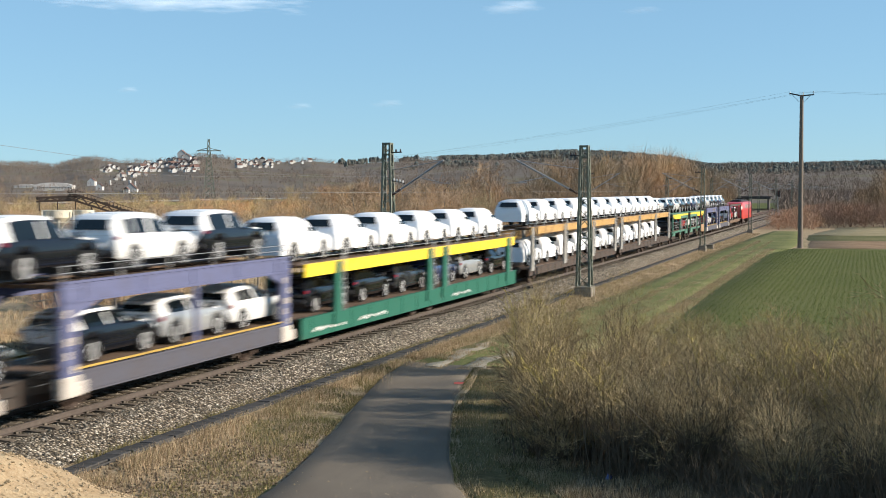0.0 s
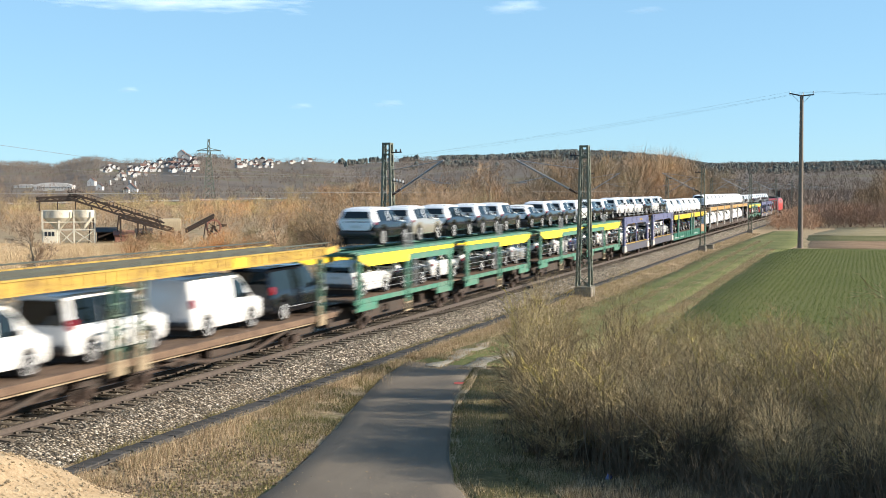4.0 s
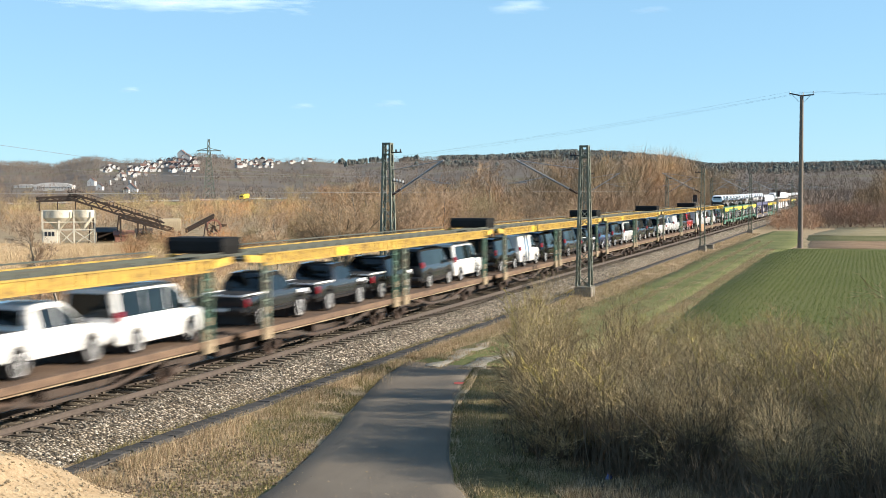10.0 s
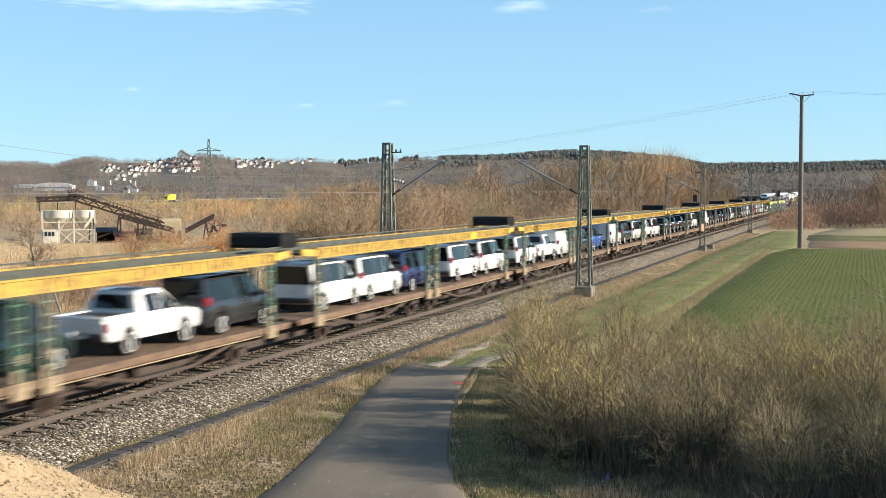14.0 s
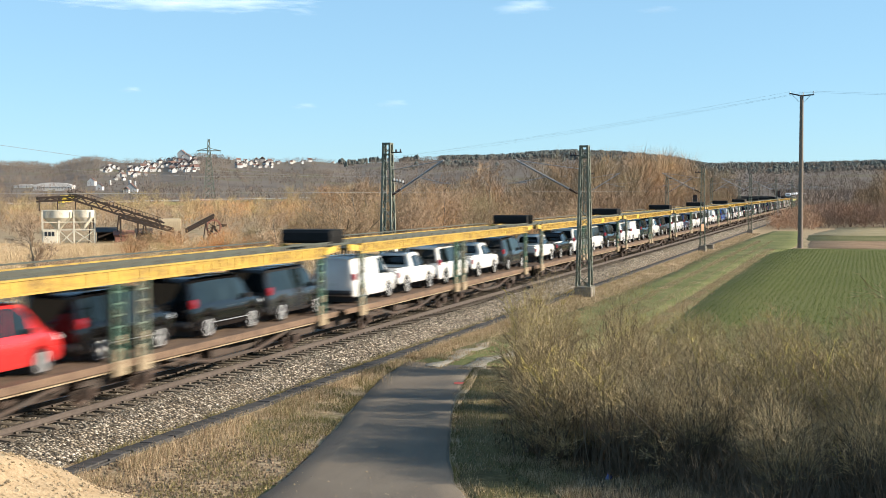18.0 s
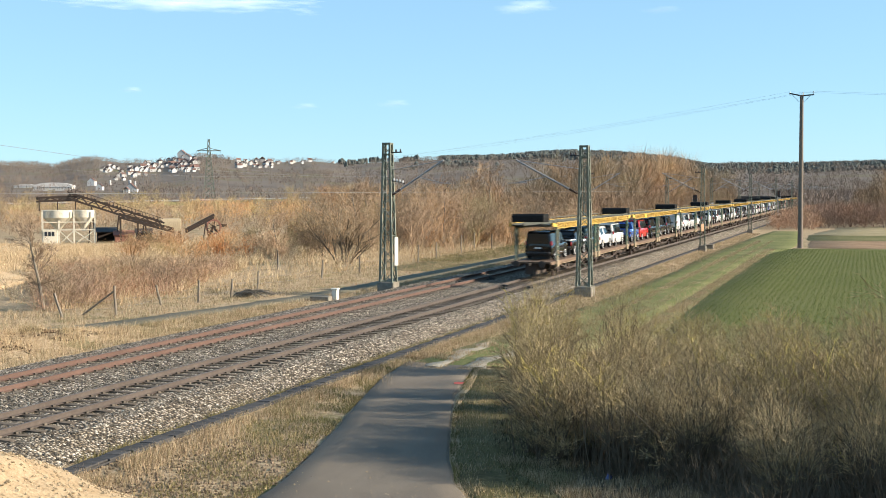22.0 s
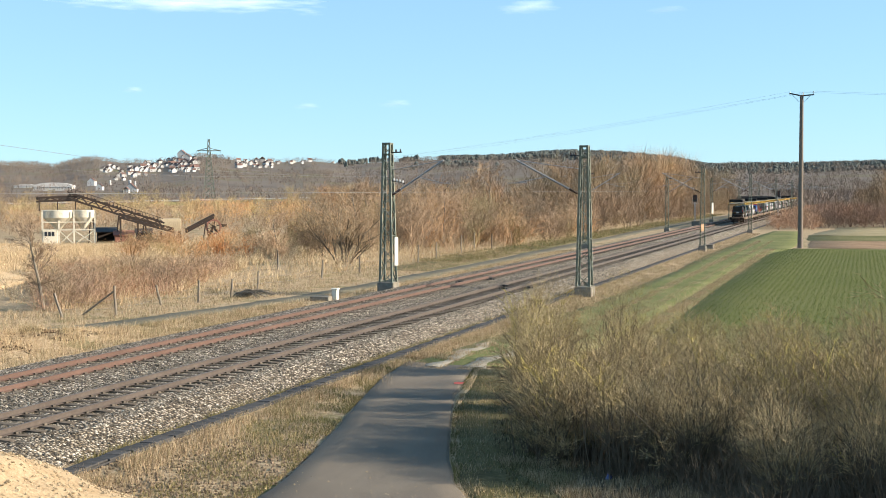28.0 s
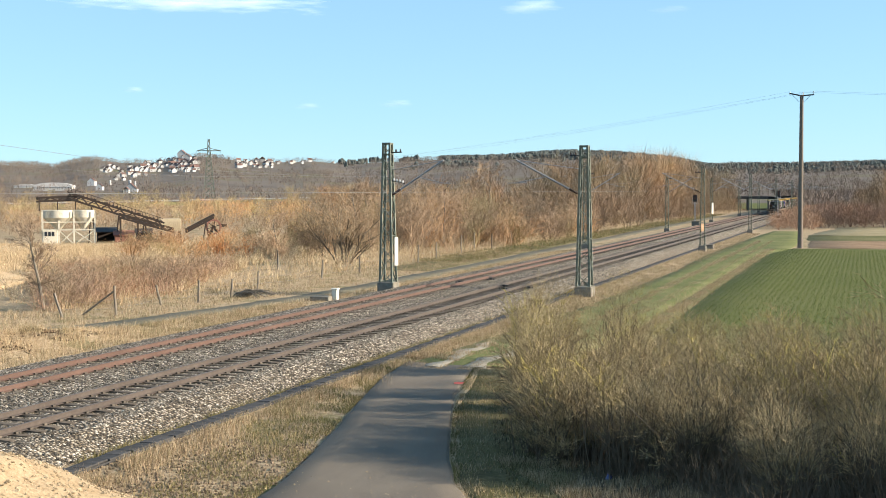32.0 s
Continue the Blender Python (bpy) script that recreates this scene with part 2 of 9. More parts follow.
def thing(name, m, label, category, group="", kind="", data=None):
    ob = new(name, data)
    if data is None:
        ob.empty_display_size = 0.2
    ob.matrix_basis = m
    return tagged(ob, label, category, group, kind)


def prng(seed):
    return random.Random(seed)


# ---------------- lie of the land ----------------
NEAR_X, FAR_X = -20.63, -25.0          # centre lines of the two tracks
FOCAL = 784 / math.tan(radians(39.15 / 2))


def column(x, y):
    """Bearing of a place seen from the camera, as a tangent across the view."""
    return 784 + FOCAL * math.tan(max(-1.4, min(1.4, math.atan2(x, y) - TURN)))


SKYLINE = [(-900, 284), (0, 287), (60, 286), (95, 291), (130, 282), (170, 277), (215, 282), (290, 281), (330, 272), (365, 271), (420, 278),
           (500, 281), (560, 279), (620, 286), (660, 281), (740, 279), (800, 276), (880, 275), (960, 269), (1000, 267), (1100, 270),
           (1190, 279), (1250, 291), (1300, 289), (1400, 290), (1568, 287), (2400, 284)]
SKY_X, SKY_Y = [a for a, b in SKYLINE], [b for a, b in SKYLINE]
RIDGE = 2100.0


def smooth01(t):
    t = max(0.0, min(1.0, t))
    return t * t * (3 - 2 * t)


def hill_top(x, y):
    ang = math.atan2(x, y) - TURN
    if abs(ang) < 1.3:
        c = 784 + FOCAL * math.tan(ang)
    else:
        c = 9999
    yy = float(np.interp(c, SKY_X, SKY_Y))
    return 5.8 + RIDGE * (339 - yy - 10) / FOCAL / max(0.5, math.cos(ang)) * math.cos(min(abs(ang), 1.0))


def land(x, y):
    r = math.hypot(x, y)
    z = -0.75
    z -= 0.7 * smooth01((-x - 42) / 30) * smooth01((300 - y) / 150)
    if r < 400:
        z += 0.06 * noise.noise((x * 0.1, y * 0.1, 0.0)) + (0.03 * noise.noise((x * 0.5, y * 0.5, 3.0)) if r < 60 else 0.0)
    # old earth mound between service path and ballast
    if r < 80 and x < -26:
        z += 0.75 * math.exp(-((x + 33.0 + (y - 43.5) * -0.35) / 1.5) ** 2 - ((y - 43.5) / 4.2) ** 2) * (1 + 0.3 * noise.noise((x * 0.9, y * 0.9, 8.0)))
    # low bank under the ballast
    if -30.5 < x < -15.0:
        k = smooth01((x + 30.5) / 1.6) * smooth01((-15.0 - x) / 2.2)
        z = z * (1 - k) + -0.66 * k
    if r > 650:
        t = smooth01((r - 650) / (RIDGE - 650))
        z += (hill_top(x, y) + 2.2) * t + t * (1 - t) * 14 * noise.noise((x * 0.004, y * 0.004, 7.0))
        if r > RIDGE:
            z -= (r - RIDGE) * 0.05
    return z
# ---------------- ground ----------------
def ground_material():
    m, nt, bs = bsdf_mat("dry_winter_grassland")
    fine = noise_tex(nt, 5.0, 6.0, 0.75)
    mid = noise_tex(nt, 0.35, 5.0, 0.65)
    wide = noise_tex(nt, 0.012, 4.0, 0.6)
    dry = ramp(nt, fine, [(0.28, (0.162, 0.117, 0.0689)), (0.5, (0.332, 0.243, 0.146)), (0.7, (0.494, 0.389, 0.259))])
    green = ramp(nt, fine, [(0.3, (0.0405, 0.0527, 0.0146)), (0.6, (0.0972, 0.109, 0.0324)), (0.8, (0.178, 0.178, 0.0648))])
    earth = ramp(nt, fine, [(0.3, (0.0729, 0.0486, 0.0324)), (0.7, (0.178, 0.13, 0.081))])
    col = mix_col(nt, ramp(nt, mid, [(0.54, (0, 0, 0)), (0.68, (0.75,) * 3)]), dry, green)
    col = mix_col(nt, ramp(nt, mid, [(0.3, (0.6,) * 3), (0.42, (0, 0, 0))]), col, earth)
    far = ramp(nt, wide, [(0.3, (0.105, 0.0875, 0.0729)), (0.5, (0.154, 0.13, 0.109)), (0.64, (0.138, 0.121, 0.081)), (0.78, (0.162, 0.162, 0.081))])
    geo = nt.nodes.new("ShaderNodeNewGeometry")
    ln = nt.nodes.new("ShaderNodeVectorMath")
    ln.operation = "LENGTH"
    link(nt, geo.outputs["Position"], ln.inputs[0])
    k = nt.nodes.new("ShaderNodeMapRange")
    k.inputs["From Min"].default_value = 260
    k.inputs["From Max"].default_value = 700
    link(nt, ln.outputs["Value"], k.inputs["Value"])
    link(nt, mix_col(nt, k.outputs["Result"], col, far), bs.inputs["Base Color"])
    bs.inputs["Roughness"].default_value = 0.95
    bs.inputs["Specular IOR Level"].default_value = 0.1
    bump(nt, bs, fine, 0.6, 0.08)
    return m


def build_ground():
    radii = [0.0] + list(np.arange(6, 60, 1.5)) + list(np.geomspace(60, 4600, 110))
    fine = np.radians(np.arange(-50, 16, 0.5))
    coarse = np.radians(np.arange(16, 310, 4.0))
    angs = np.concatenate([fine, coarse])
    n = len(angs)
    verts = [(0, 0, land(0, 0))]
    for r in radii[1:]:
        for a in angs:
            x, y = r * math.sin(a), r * math.cos(a)
            verts.append((x, y, land(x, y)))
    tris = [(0, 1 + (j + 1) % n, 1 + j) for j in range(n)]
    for i in range(len(radii) - 2):
        b0, b1 = 1 + i * n, 1 + (i + 1) * n
        for j in range(n):
            k = (j + 1) % n
            tris += [(b0 + j, b0 + k, b1 + k), (b0 + j, b1 + k, b1 + j)]
    tris = [t[::-1] for t in tris]
    me = quick_mesh("ground", verts, tris, ground_material(), True)
    return thing("ground", Matrix(), "dry winter grassland reaching to wooded hills", "ground", kind="structure", data=me)


ground = build_ground()


def strip(name, rows, mat, label, category, lift=0.02, steps=6, kind="structure", edge=0.15, cell=2.0):
    """A sheet over the land between a left and a right edge line; rows: (y, left x, right x)."""
    rows = sorted(rows)
    ys = np.arange(rows[0][0], rows[-1][0] + 0.01, cell)
    ly = [r[0] for r in rows]
    v, f = [], []
    for y in ys:
        l = float(np.interp(y, ly, [r[1] for r in rows])) + edge * noise.noise((y * 0.9, 1.0, rows[0][1]))
        r = float(np.interp(y, ly, [r[2] for r in rows])) + edge * noise.noise((y * 0.9, 5.0, rows[0][2]))
        for j in range(steps + 1):
            x = l if j == 0 else r if j == steps else l + 0.12 + (r - l - 0.24) * (j - 1) / max(1, steps - 2)
            zz = max(land(x, y), land(x - 0.4, y), land(x + 0.4, y)) + lift
            v.append((x, float(y), zz if 0 < j < steps else zz - lift - 0.03))
    for i in range(len(ys) - 1):
        for j in range(steps):
            a = i * (steps + 1) + j
            f.append((a, a + 1, a + steps + 2, a + steps + 1))
    me = quick_mesh(name, v, f, mat, np.tile([0 < j < steps - 1 for j in range(steps)], len(ys) - 1))
    return thing(name, Matrix(), label, category, kind=kind, data=me)


def field_material():
    m, nt, bs = bsdf_mat("young_crop_rows")
    tc = nt.nodes.new("ShaderNodeTexCoord")
    mp = nt.nodes.new("ShaderNodeMapping")
    mp.inputs["Rotation"].default_value = (0, 0, 0)
    link(nt, tc.outputs["Object"], mp.inputs["Vector"])
    wv = nt.nodes.new("ShaderNodeTexWave")
    wv.bands_direction = "X"
    wv.inputs["Scale"].default_value = 0.8727
    wv.inputs["Distortion"].default_value = 1.6
    wv.inputs["Detail"].default_value = 3
    wv.inputs["Detail Scale"].default_value = 1.5
    link(nt, mp.outputs["Vector"], wv.inputs["Vector"])
    fine = noise_tex(nt, 6.0, 6.0, 0.75)
    mid = noise_tex(nt, 0.09, 4.0, 0.6)
    g = ramp(nt, fine, [(0.3, (0.0527, 0.0632, 0.0146)), (0.52, (0.0956, 0.109, 0.0267)), (0.75, (0.162, 0.166, 0.0551))])
    e = ramp(nt, fine, [(0.3, (0.13, 0.113, 0.0567)), (0.7, (0.227, 0.207, 0.105))])
    rows = ramp(nt, wv.outputs["Fac"], [(0.3, (0.0,) * 3), (1.0, (0.2,) * 3)])
    col = mix_col(nt, rows, g, e)
    col = mix_col(nt, ramp(nt, mid, [(0.4, (0.0,) * 3), (0.7, (0.45,) * 3)]), col, (0.15, 0.142, 0.054))
    link(nt, col, bs.inputs["Base Color"])
    bs.inputs["Roughness"].default_value = 0.9
    bs.inputs["Specular IOR Level"].default_value = 0.1
    bump(nt, bs, fine, 0.7, 0.08)
    return m


M["field"] = field_material()
M["litter"] = varied("leaf_litter", ((0.04, 0.029, 0.018), (0.085, 0.064, 0.04), (0.17, 0.132, 0.085)), 14, 0.9, 0.95, bump_s=0.7, bump_d=0.05)
M["verge"] = varied("short_green_grass", ((0.075, 0.075, 0.028), (0.132, 0.124, 0.046), (0.27, 0.222, 0.115)), 5, 0.22, 0.95, bump_s=0.7, bump_d=0.06)
M["pale_grass"] = varied("pale_dry_grass", ((0.178, 0.138, 0.0729), (0.292, 0.235, 0.13), (0.405, 0.348, 0.219)), 5, 0.35, 0.95, bump_s=0.6, bump_d=0.06)

# Browner turf, its tone set against the bluish bush shade on the verge.
M["shade_turf"] = varied("brown_olive_turf", ((0.055, 0.047, 0.022), (0.11, 0.094, 0.042), (0.22, 0.18, 0.095)), 5, 0.3, 0.95, bump_s=0.7, bump_d=0.06)
strip("field", [(40, -7.4, 95), (55, -8.3, 100), (62, -8.9, 105), (80, -9.15, 110), (100, -9.3, 120), (131, -9.2, 130), (141, -8.2, 140), (146.5, -7.2, 140)],
      M["field"], "green field of young winter crop in rows", "field", lift=0.045, steps=40, edge=0.12, cell=1.2)
strip("soil_strip", [(147.5, -5.8, 120), (168.5, -6.4, 130)], M["soil"], "strip of bare brown soil beyond the field", "soil", lift=0.04, steps=24, edge=0.5, cell=1.0)
strip("meadow_strip", [(169, -6.8, 130), (188, -7.4, 140)], M["verge"], "narrow strip of green meadow behind the bare soil", "meadow", lift=0.04, steps=24, edge=0.5, cell=1.0)
strip("pale_meadow", [(189, -7.6, 130), (236, -3.0, 150)], M["pale_grass"], "pale dry meadow behind the bare soil", "meadow", lift=0.04, steps=24, edge=1.5, cell=2)
strip("asphalt_path", [(4, -10.6, -6.2), (18, -11.5, -7.0), (23.6, -12.2, -7.35), (25.0, -12.35, -7.85), (26.4, -12.6, -8.6), (29.2, -13.2, -9.65), (32.0, -13.85, -10.5),
                       (34.5, -14.5, -11.3), (37.5, -15.25, -12.2), (40.3, -15.85, -12.8), (44.2, -16.3, -13.55)], M["asphalt"], "grey asphalt farm path with worn edges", "path", lift=0.06, steps=8, edge=0.05, cell=0.5)
strip("path_shoulder", [(33, -10.95, -10.75), (37.5, -12.25, -11.85), (40.3, -12.85, -12.3), (43.5, -13.5, -13.1)], M["sand"], "sandy gravel shoulder of the asphalt path", "path", lift=0.035, steps=4,
      edge=0.15, cell=0.4)
strip("path_verge", [(20, -7.25, -3.4), (23, -7.3, -4.0), (25, -7.9, -5.0), (27, -8.8, -5.8), (32, -10.4, -7.4), (37.5, -12.1, -9.2), (43.5, -13.3, -9.6)], M["shade_turf"], "short brown-olive grass between path and bushes", "grass", lift=0.03, steps=8, edge=0.3, cell=0.5)
strip("leaf_litter", [(16, -3.4, 9), (23, -4.4, 9), (27, -6.2, 9), (32, -8.2, 8.5), (40, -9.8, 7), (48, -10.0, 5)], M["litter"], "dark leaf litter under the bare bushes", "litter", lift=0.05, steps=14,
      edge=0.5, cell=0.8)
M["track_turf"] = varied("farm_track_turf", ((0.068, 0.078, 0.026), (0.128, 0.138, 0.048), (0.26, 0.232, 0.115)), 5, 0.22, 0.95, bump_s=0.7, bump_d=0.06)
strip("grass_track", [(44, -16.0, -10.6), (60, -15.1, -9.9), (75, -14.7, -9.9), (100, -14.4, -9.9), (128, -14.9, -9.8), (141, -14.9, -7.6), (156, -14.8, -7.4), (191, -14.0, -8.4), (207, -13.6, -9.6)],
      M["track_turf"], "green grassy farm track beside the railway", "track", lift=0.06, steps=6)
for rut in ([(43.3, -15.3, -14.5), (45, -15.3, -14.5), (47.7, -15.5, -14.6), (51.0, -15.2, -14.7)], [(43.6, -14.0, -13.1), (45.8, -14.1, -13.2), (47.5, -13.6, -12.8), (50.0, -13.1, -12.8)]):
    strip("wheel_rut", rut, M["gravel_light"], "pale gravel wheel rut of the farm track", "path", lift=0.075, steps=3, edge=0.25, cell=0.35)
strip("field_margin", [(50, -10.0, -8.2), (64, -10.1, -8.8), (80, -10.2, -9.0), (100, -10.3, -9.1), (125, -10.25, -9.0), (140, -9.7, -8.2)], M["verge"], "dry grass margin along the field", "grass", lift=0.035, steps=4, edge=0.45,
      cell=0.5)
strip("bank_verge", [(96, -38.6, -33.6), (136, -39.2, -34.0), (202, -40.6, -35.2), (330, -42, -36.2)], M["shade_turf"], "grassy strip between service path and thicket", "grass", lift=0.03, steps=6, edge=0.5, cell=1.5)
strip("service_path", [(30, -52.0, -49.5), (38, -45.2, -42.6), (46.6, -39.2, -36.8), (52.7, -36.2, -33.7), (61.5, -34.2, -32.1), (69.5, -33.4, -31.5), (87, -33.3, -31.1),
                       (103, -33.3, -31.2), (136, -33.8, -31.4), (202, -35.0, -32.6), (330, -36, -33.5)], M["service_path"],
      "worn grey service path beside the railway", "path", lift=0.05, steps=4, edge=0.4, cell=0.8)
# ---------------- railway ----------------
Y0, Y1 = -520.0, 1120.0


def build_ballast():
    prof = [(-29.4, -0.82), (-28.5, -0.45), (-27.6, -0.24), (-26.6, -0.21), (-24.9, -0.2), (-23.5, -0.22), (-22.9, -0.27), (-22.3, -0.25), (-21.9, -0.235), (-20.6, -0.222),
            (-19.4, -0.235), (-19.2, -0.22), (-18.7, -0.28), (-18.1, -0.5), (-17.45, -0.78)]
    ys = np.concatenate([np.arange(Y0, 10, 20), np.arange(10, 110, 0.5), np.arange(110, 320, 3), np.arange(320, Y1, 20)])
    v, f = [], []
    k = len(prof)
    for y in ys:
        for i, (x, z) in enumerate(prof):
            j = 0.05 * noise.noise((x * 2.1, y * 1.7, 2.0)) + 0.03 * noise.noise((x * 6, y * 6, 1.0))
            v.append((x + (0.12 * noise.noise((y * 0.7, i, 0)) if i in (0, k - 1) else 0), y, z + (j if -28.5 < x < -18 else 0)))
    for a in range(len(ys) - 1):
        for i in range(k - 1):
            f.append((a * k + i, a * k + i + 1, (a + 1) * k + i + 1, (a + 1) * k + i))
    return thing("ballast_bed", Matrix(), "grey crushed stone ballast bed under two tracks", "ballast", kind="structure",
                 data=quick_mesh("ballast_bed", v, f, M["ballast"], False))


ballast = build_ballast()


def stones(name, n, area, z_of, size, mat, seed, label, category):
    """Loose stones as skewed octahedra, joined."""
    rs = np.random.RandomState(seed)
    x0, x1, y0, y1 = area
    cx = rs.uniform(x0, x1, n)
    cy = y0 + (y1 - y0) * rs.uniform(0, 1, n) ** 1.5
    base = np.array([(1, 0, 0), (0, 1, 0), (-1, 0, 0), (0, -1, 0), (0, 0, 1), (0, 0, -1)], float)
    tri = np.array([(0, 1, 4), (1, 2, 4), (2, 3, 4), (3, 0, 4), (1, 0, 5), (2, 1, 5), (3, 2, 5), (0, 3, 5)])
    s = rs.uniform(size[0], size[1], (n, 1, 1)) * rs.uniform(0.6, 1.3, (n, 6, 1))
    p = base[None] * s + rs.normal(0, size[0] * 0.25, (n, 6, 3))
    rot = rs.uniform(0, 6.28, n)
    c, sn = np.cos(rot)[:, None], np.sin(rot)[:, None]
    px, py = p[:, :, 0] * c - p[:, :, 1] * sn, p[:, :, 0] * sn + p[:, :, 1] * c
    pz = p[:, :, 2] * 0.8 + np.array([z_of(a, b) for a, b in zip(cx, cy)])[:, None]
    v = np.stack([px + cx[:, None], py + cy[:, None], pz], 2).reshape(-1, 3)
    f = (tri[None] + (np.arange(n) * 6)[:, None, None]).reshape(-1, 3)
    return thing(name, Matrix(), label, category, kind="stuff", data=quick_mesh(name, v, f, mat))


BX = [-29.4, -28.5, -27.6, -26.6, -23.5, -22.9, -22.3, -21.9, -19.4, -19.2, -18.7, -18.1, -17.45]
BZ = [-0.8, -0.45, -0.24, -0.21, -0.22, -0.27, -0.24, -0.255, -0.255, -0.23, -0.28, -0.5, -0.74]


def bed_z(x, y):
    return float(np.interp(x, BX, BZ)) + 0.01


stones("ballast_stones", 30000, (-29.2, -17.3, 19, 100), bed_z, (0.026, 0.054), M["stone"], 3, "loose crushed grey ballast stones", "stones")


def rail_mesh(y0, y1, mat):
    """Rail with foot, web and head; the head's top carries the running face."""
    prof = [(-0.075, -0.172), (0.075, -0.172), (0.075, -0.158), (0.012, -0.14), (0.012, -0.045), (0.036, -0.035), (0.036, -0.006), (0.028, 0.0),
            (-0.028, 0.0), (-0.036, -0.006), (-0.036, -0.035), (-0.012, -0.045), (-0.012, -0.14), (-0.075, -0.158)]
    g = Geo()
    g.ring_join([[(x, y0, z) for x, z in prof], [(x, y1, z) for x, z in prof]])
    g.mi = [1 if g.f[i][0] % 14 == 7 and len(g.f[i]) == 4 else 0 for i in range(len(g.f))]
    return g.mesh("rail", [mat, M["rail_head"]])


def sleeper_mesh():
    g = Geo()
    secs = []
    for x, dz in ((-1.3, -0.09), (-1.22, -0.012), (-0.75, 0.0), (-0.3, -0.022), (0.3, -0.022), (0.75, 0.0), (1.22, -0.012), (1.3, -0.09)):
        z = -0.174 + dz
        secs.append([(x, -0.13, z - 0.09), (x, -0.1, z - 0.015), (x, -0.07, z), (x, 0.07, z), (x, 0.1, z - 0.015), (x, 0.13, z - 0.09)])
    g.ring_join(secs)
    for sx in (-1, 1):
        for o in (-0.105, 0.105):
            g.box((sx * 0.75 + o, 0, -0.15), (0.06, 0.12, 0.05))
    return g.mesh("sleeper", M["sleeper"], 40)


SLEEPER = sleeper_mesh()


def build_track(name, cx, mat, label, first):
    tr = thing(name, pose(cx, 0, 0), label, "railway track", kind="structure")
    for sx in (-0.75, 0.75):
        part("rail", rail_mesh(Y0, Y1, mat), tr, m=pose(sx, 0, 0))
    n0 = 18.3 + first
    rnd = prng(int(first * 100))
    for i in range(148):
        part("sleeper", SLEEPER, tr, m=pose(rnd.uniform(-0.02, 0.02), n0 + i * 0.6, 0, 0, 0, rnd.uniform(-0.6, 0.6)))
    g = Geo()
    y = n0 + 148 * 0.6
    while y < 420:
        g.box((0, y, -0.2), (2.6, 0.24, 0.06))
        y += 0.6
    ob = part("sleeper_row", g.mesh("sleeper_row", M["sleeper"]), tr)
    tagged(ob, kind="stuff")
    return tr


build_track("railway_track_near", NEAR_X, M["rail"], "brown steel rails on dark steel sleepers in ballast", 0.1)
build_track("railway_track_far", FAR_X, M["rail_red"], "rust-red rails on dark steel sleepers in ballast", 0.35)


def build_trough():
    tr = thing("cable_trough", pose(-17.1, 0, -0.6), "grey concrete cable trough with separate lids beside the ballast", "cable trough", kind="structure")
    g = Geo()
    for x in (-0.19, 0.19):
        g.box((x, 160, -0.1), (0.06, 300, 0.2))
    part("channel", g.mesh("channel", M["trough"]), tr)
    lid = Geo()
    lid.box((0, 0, 0), (0.46, 0.485, 0.05), cham=0.012)
    lid = lid.mesh("lid", M["trough"])
    rnd = prng(5)
    y = 14.0
    for i in range(210):
        part("lid", lid, tr, m=pose(rnd.uniform(-0.025, 0.025), y, 0.028 + rnd.uniform(-0.006, 0.012), rnd.uniform(-1.2, 1.2), rnd.uniform(-3, 3),
                                    rnd.uniform(-2, 2)))
        y += 0.5
    g = Geo()
    while y < 300:
        g.box((0, y, 0.028), (0.46, 0.485, 0.05))
        y += 0.5
    tagged(part("lid_row", g.mesh("lid_row", M["trough"]), tr), kind="stuff")


build_trough()


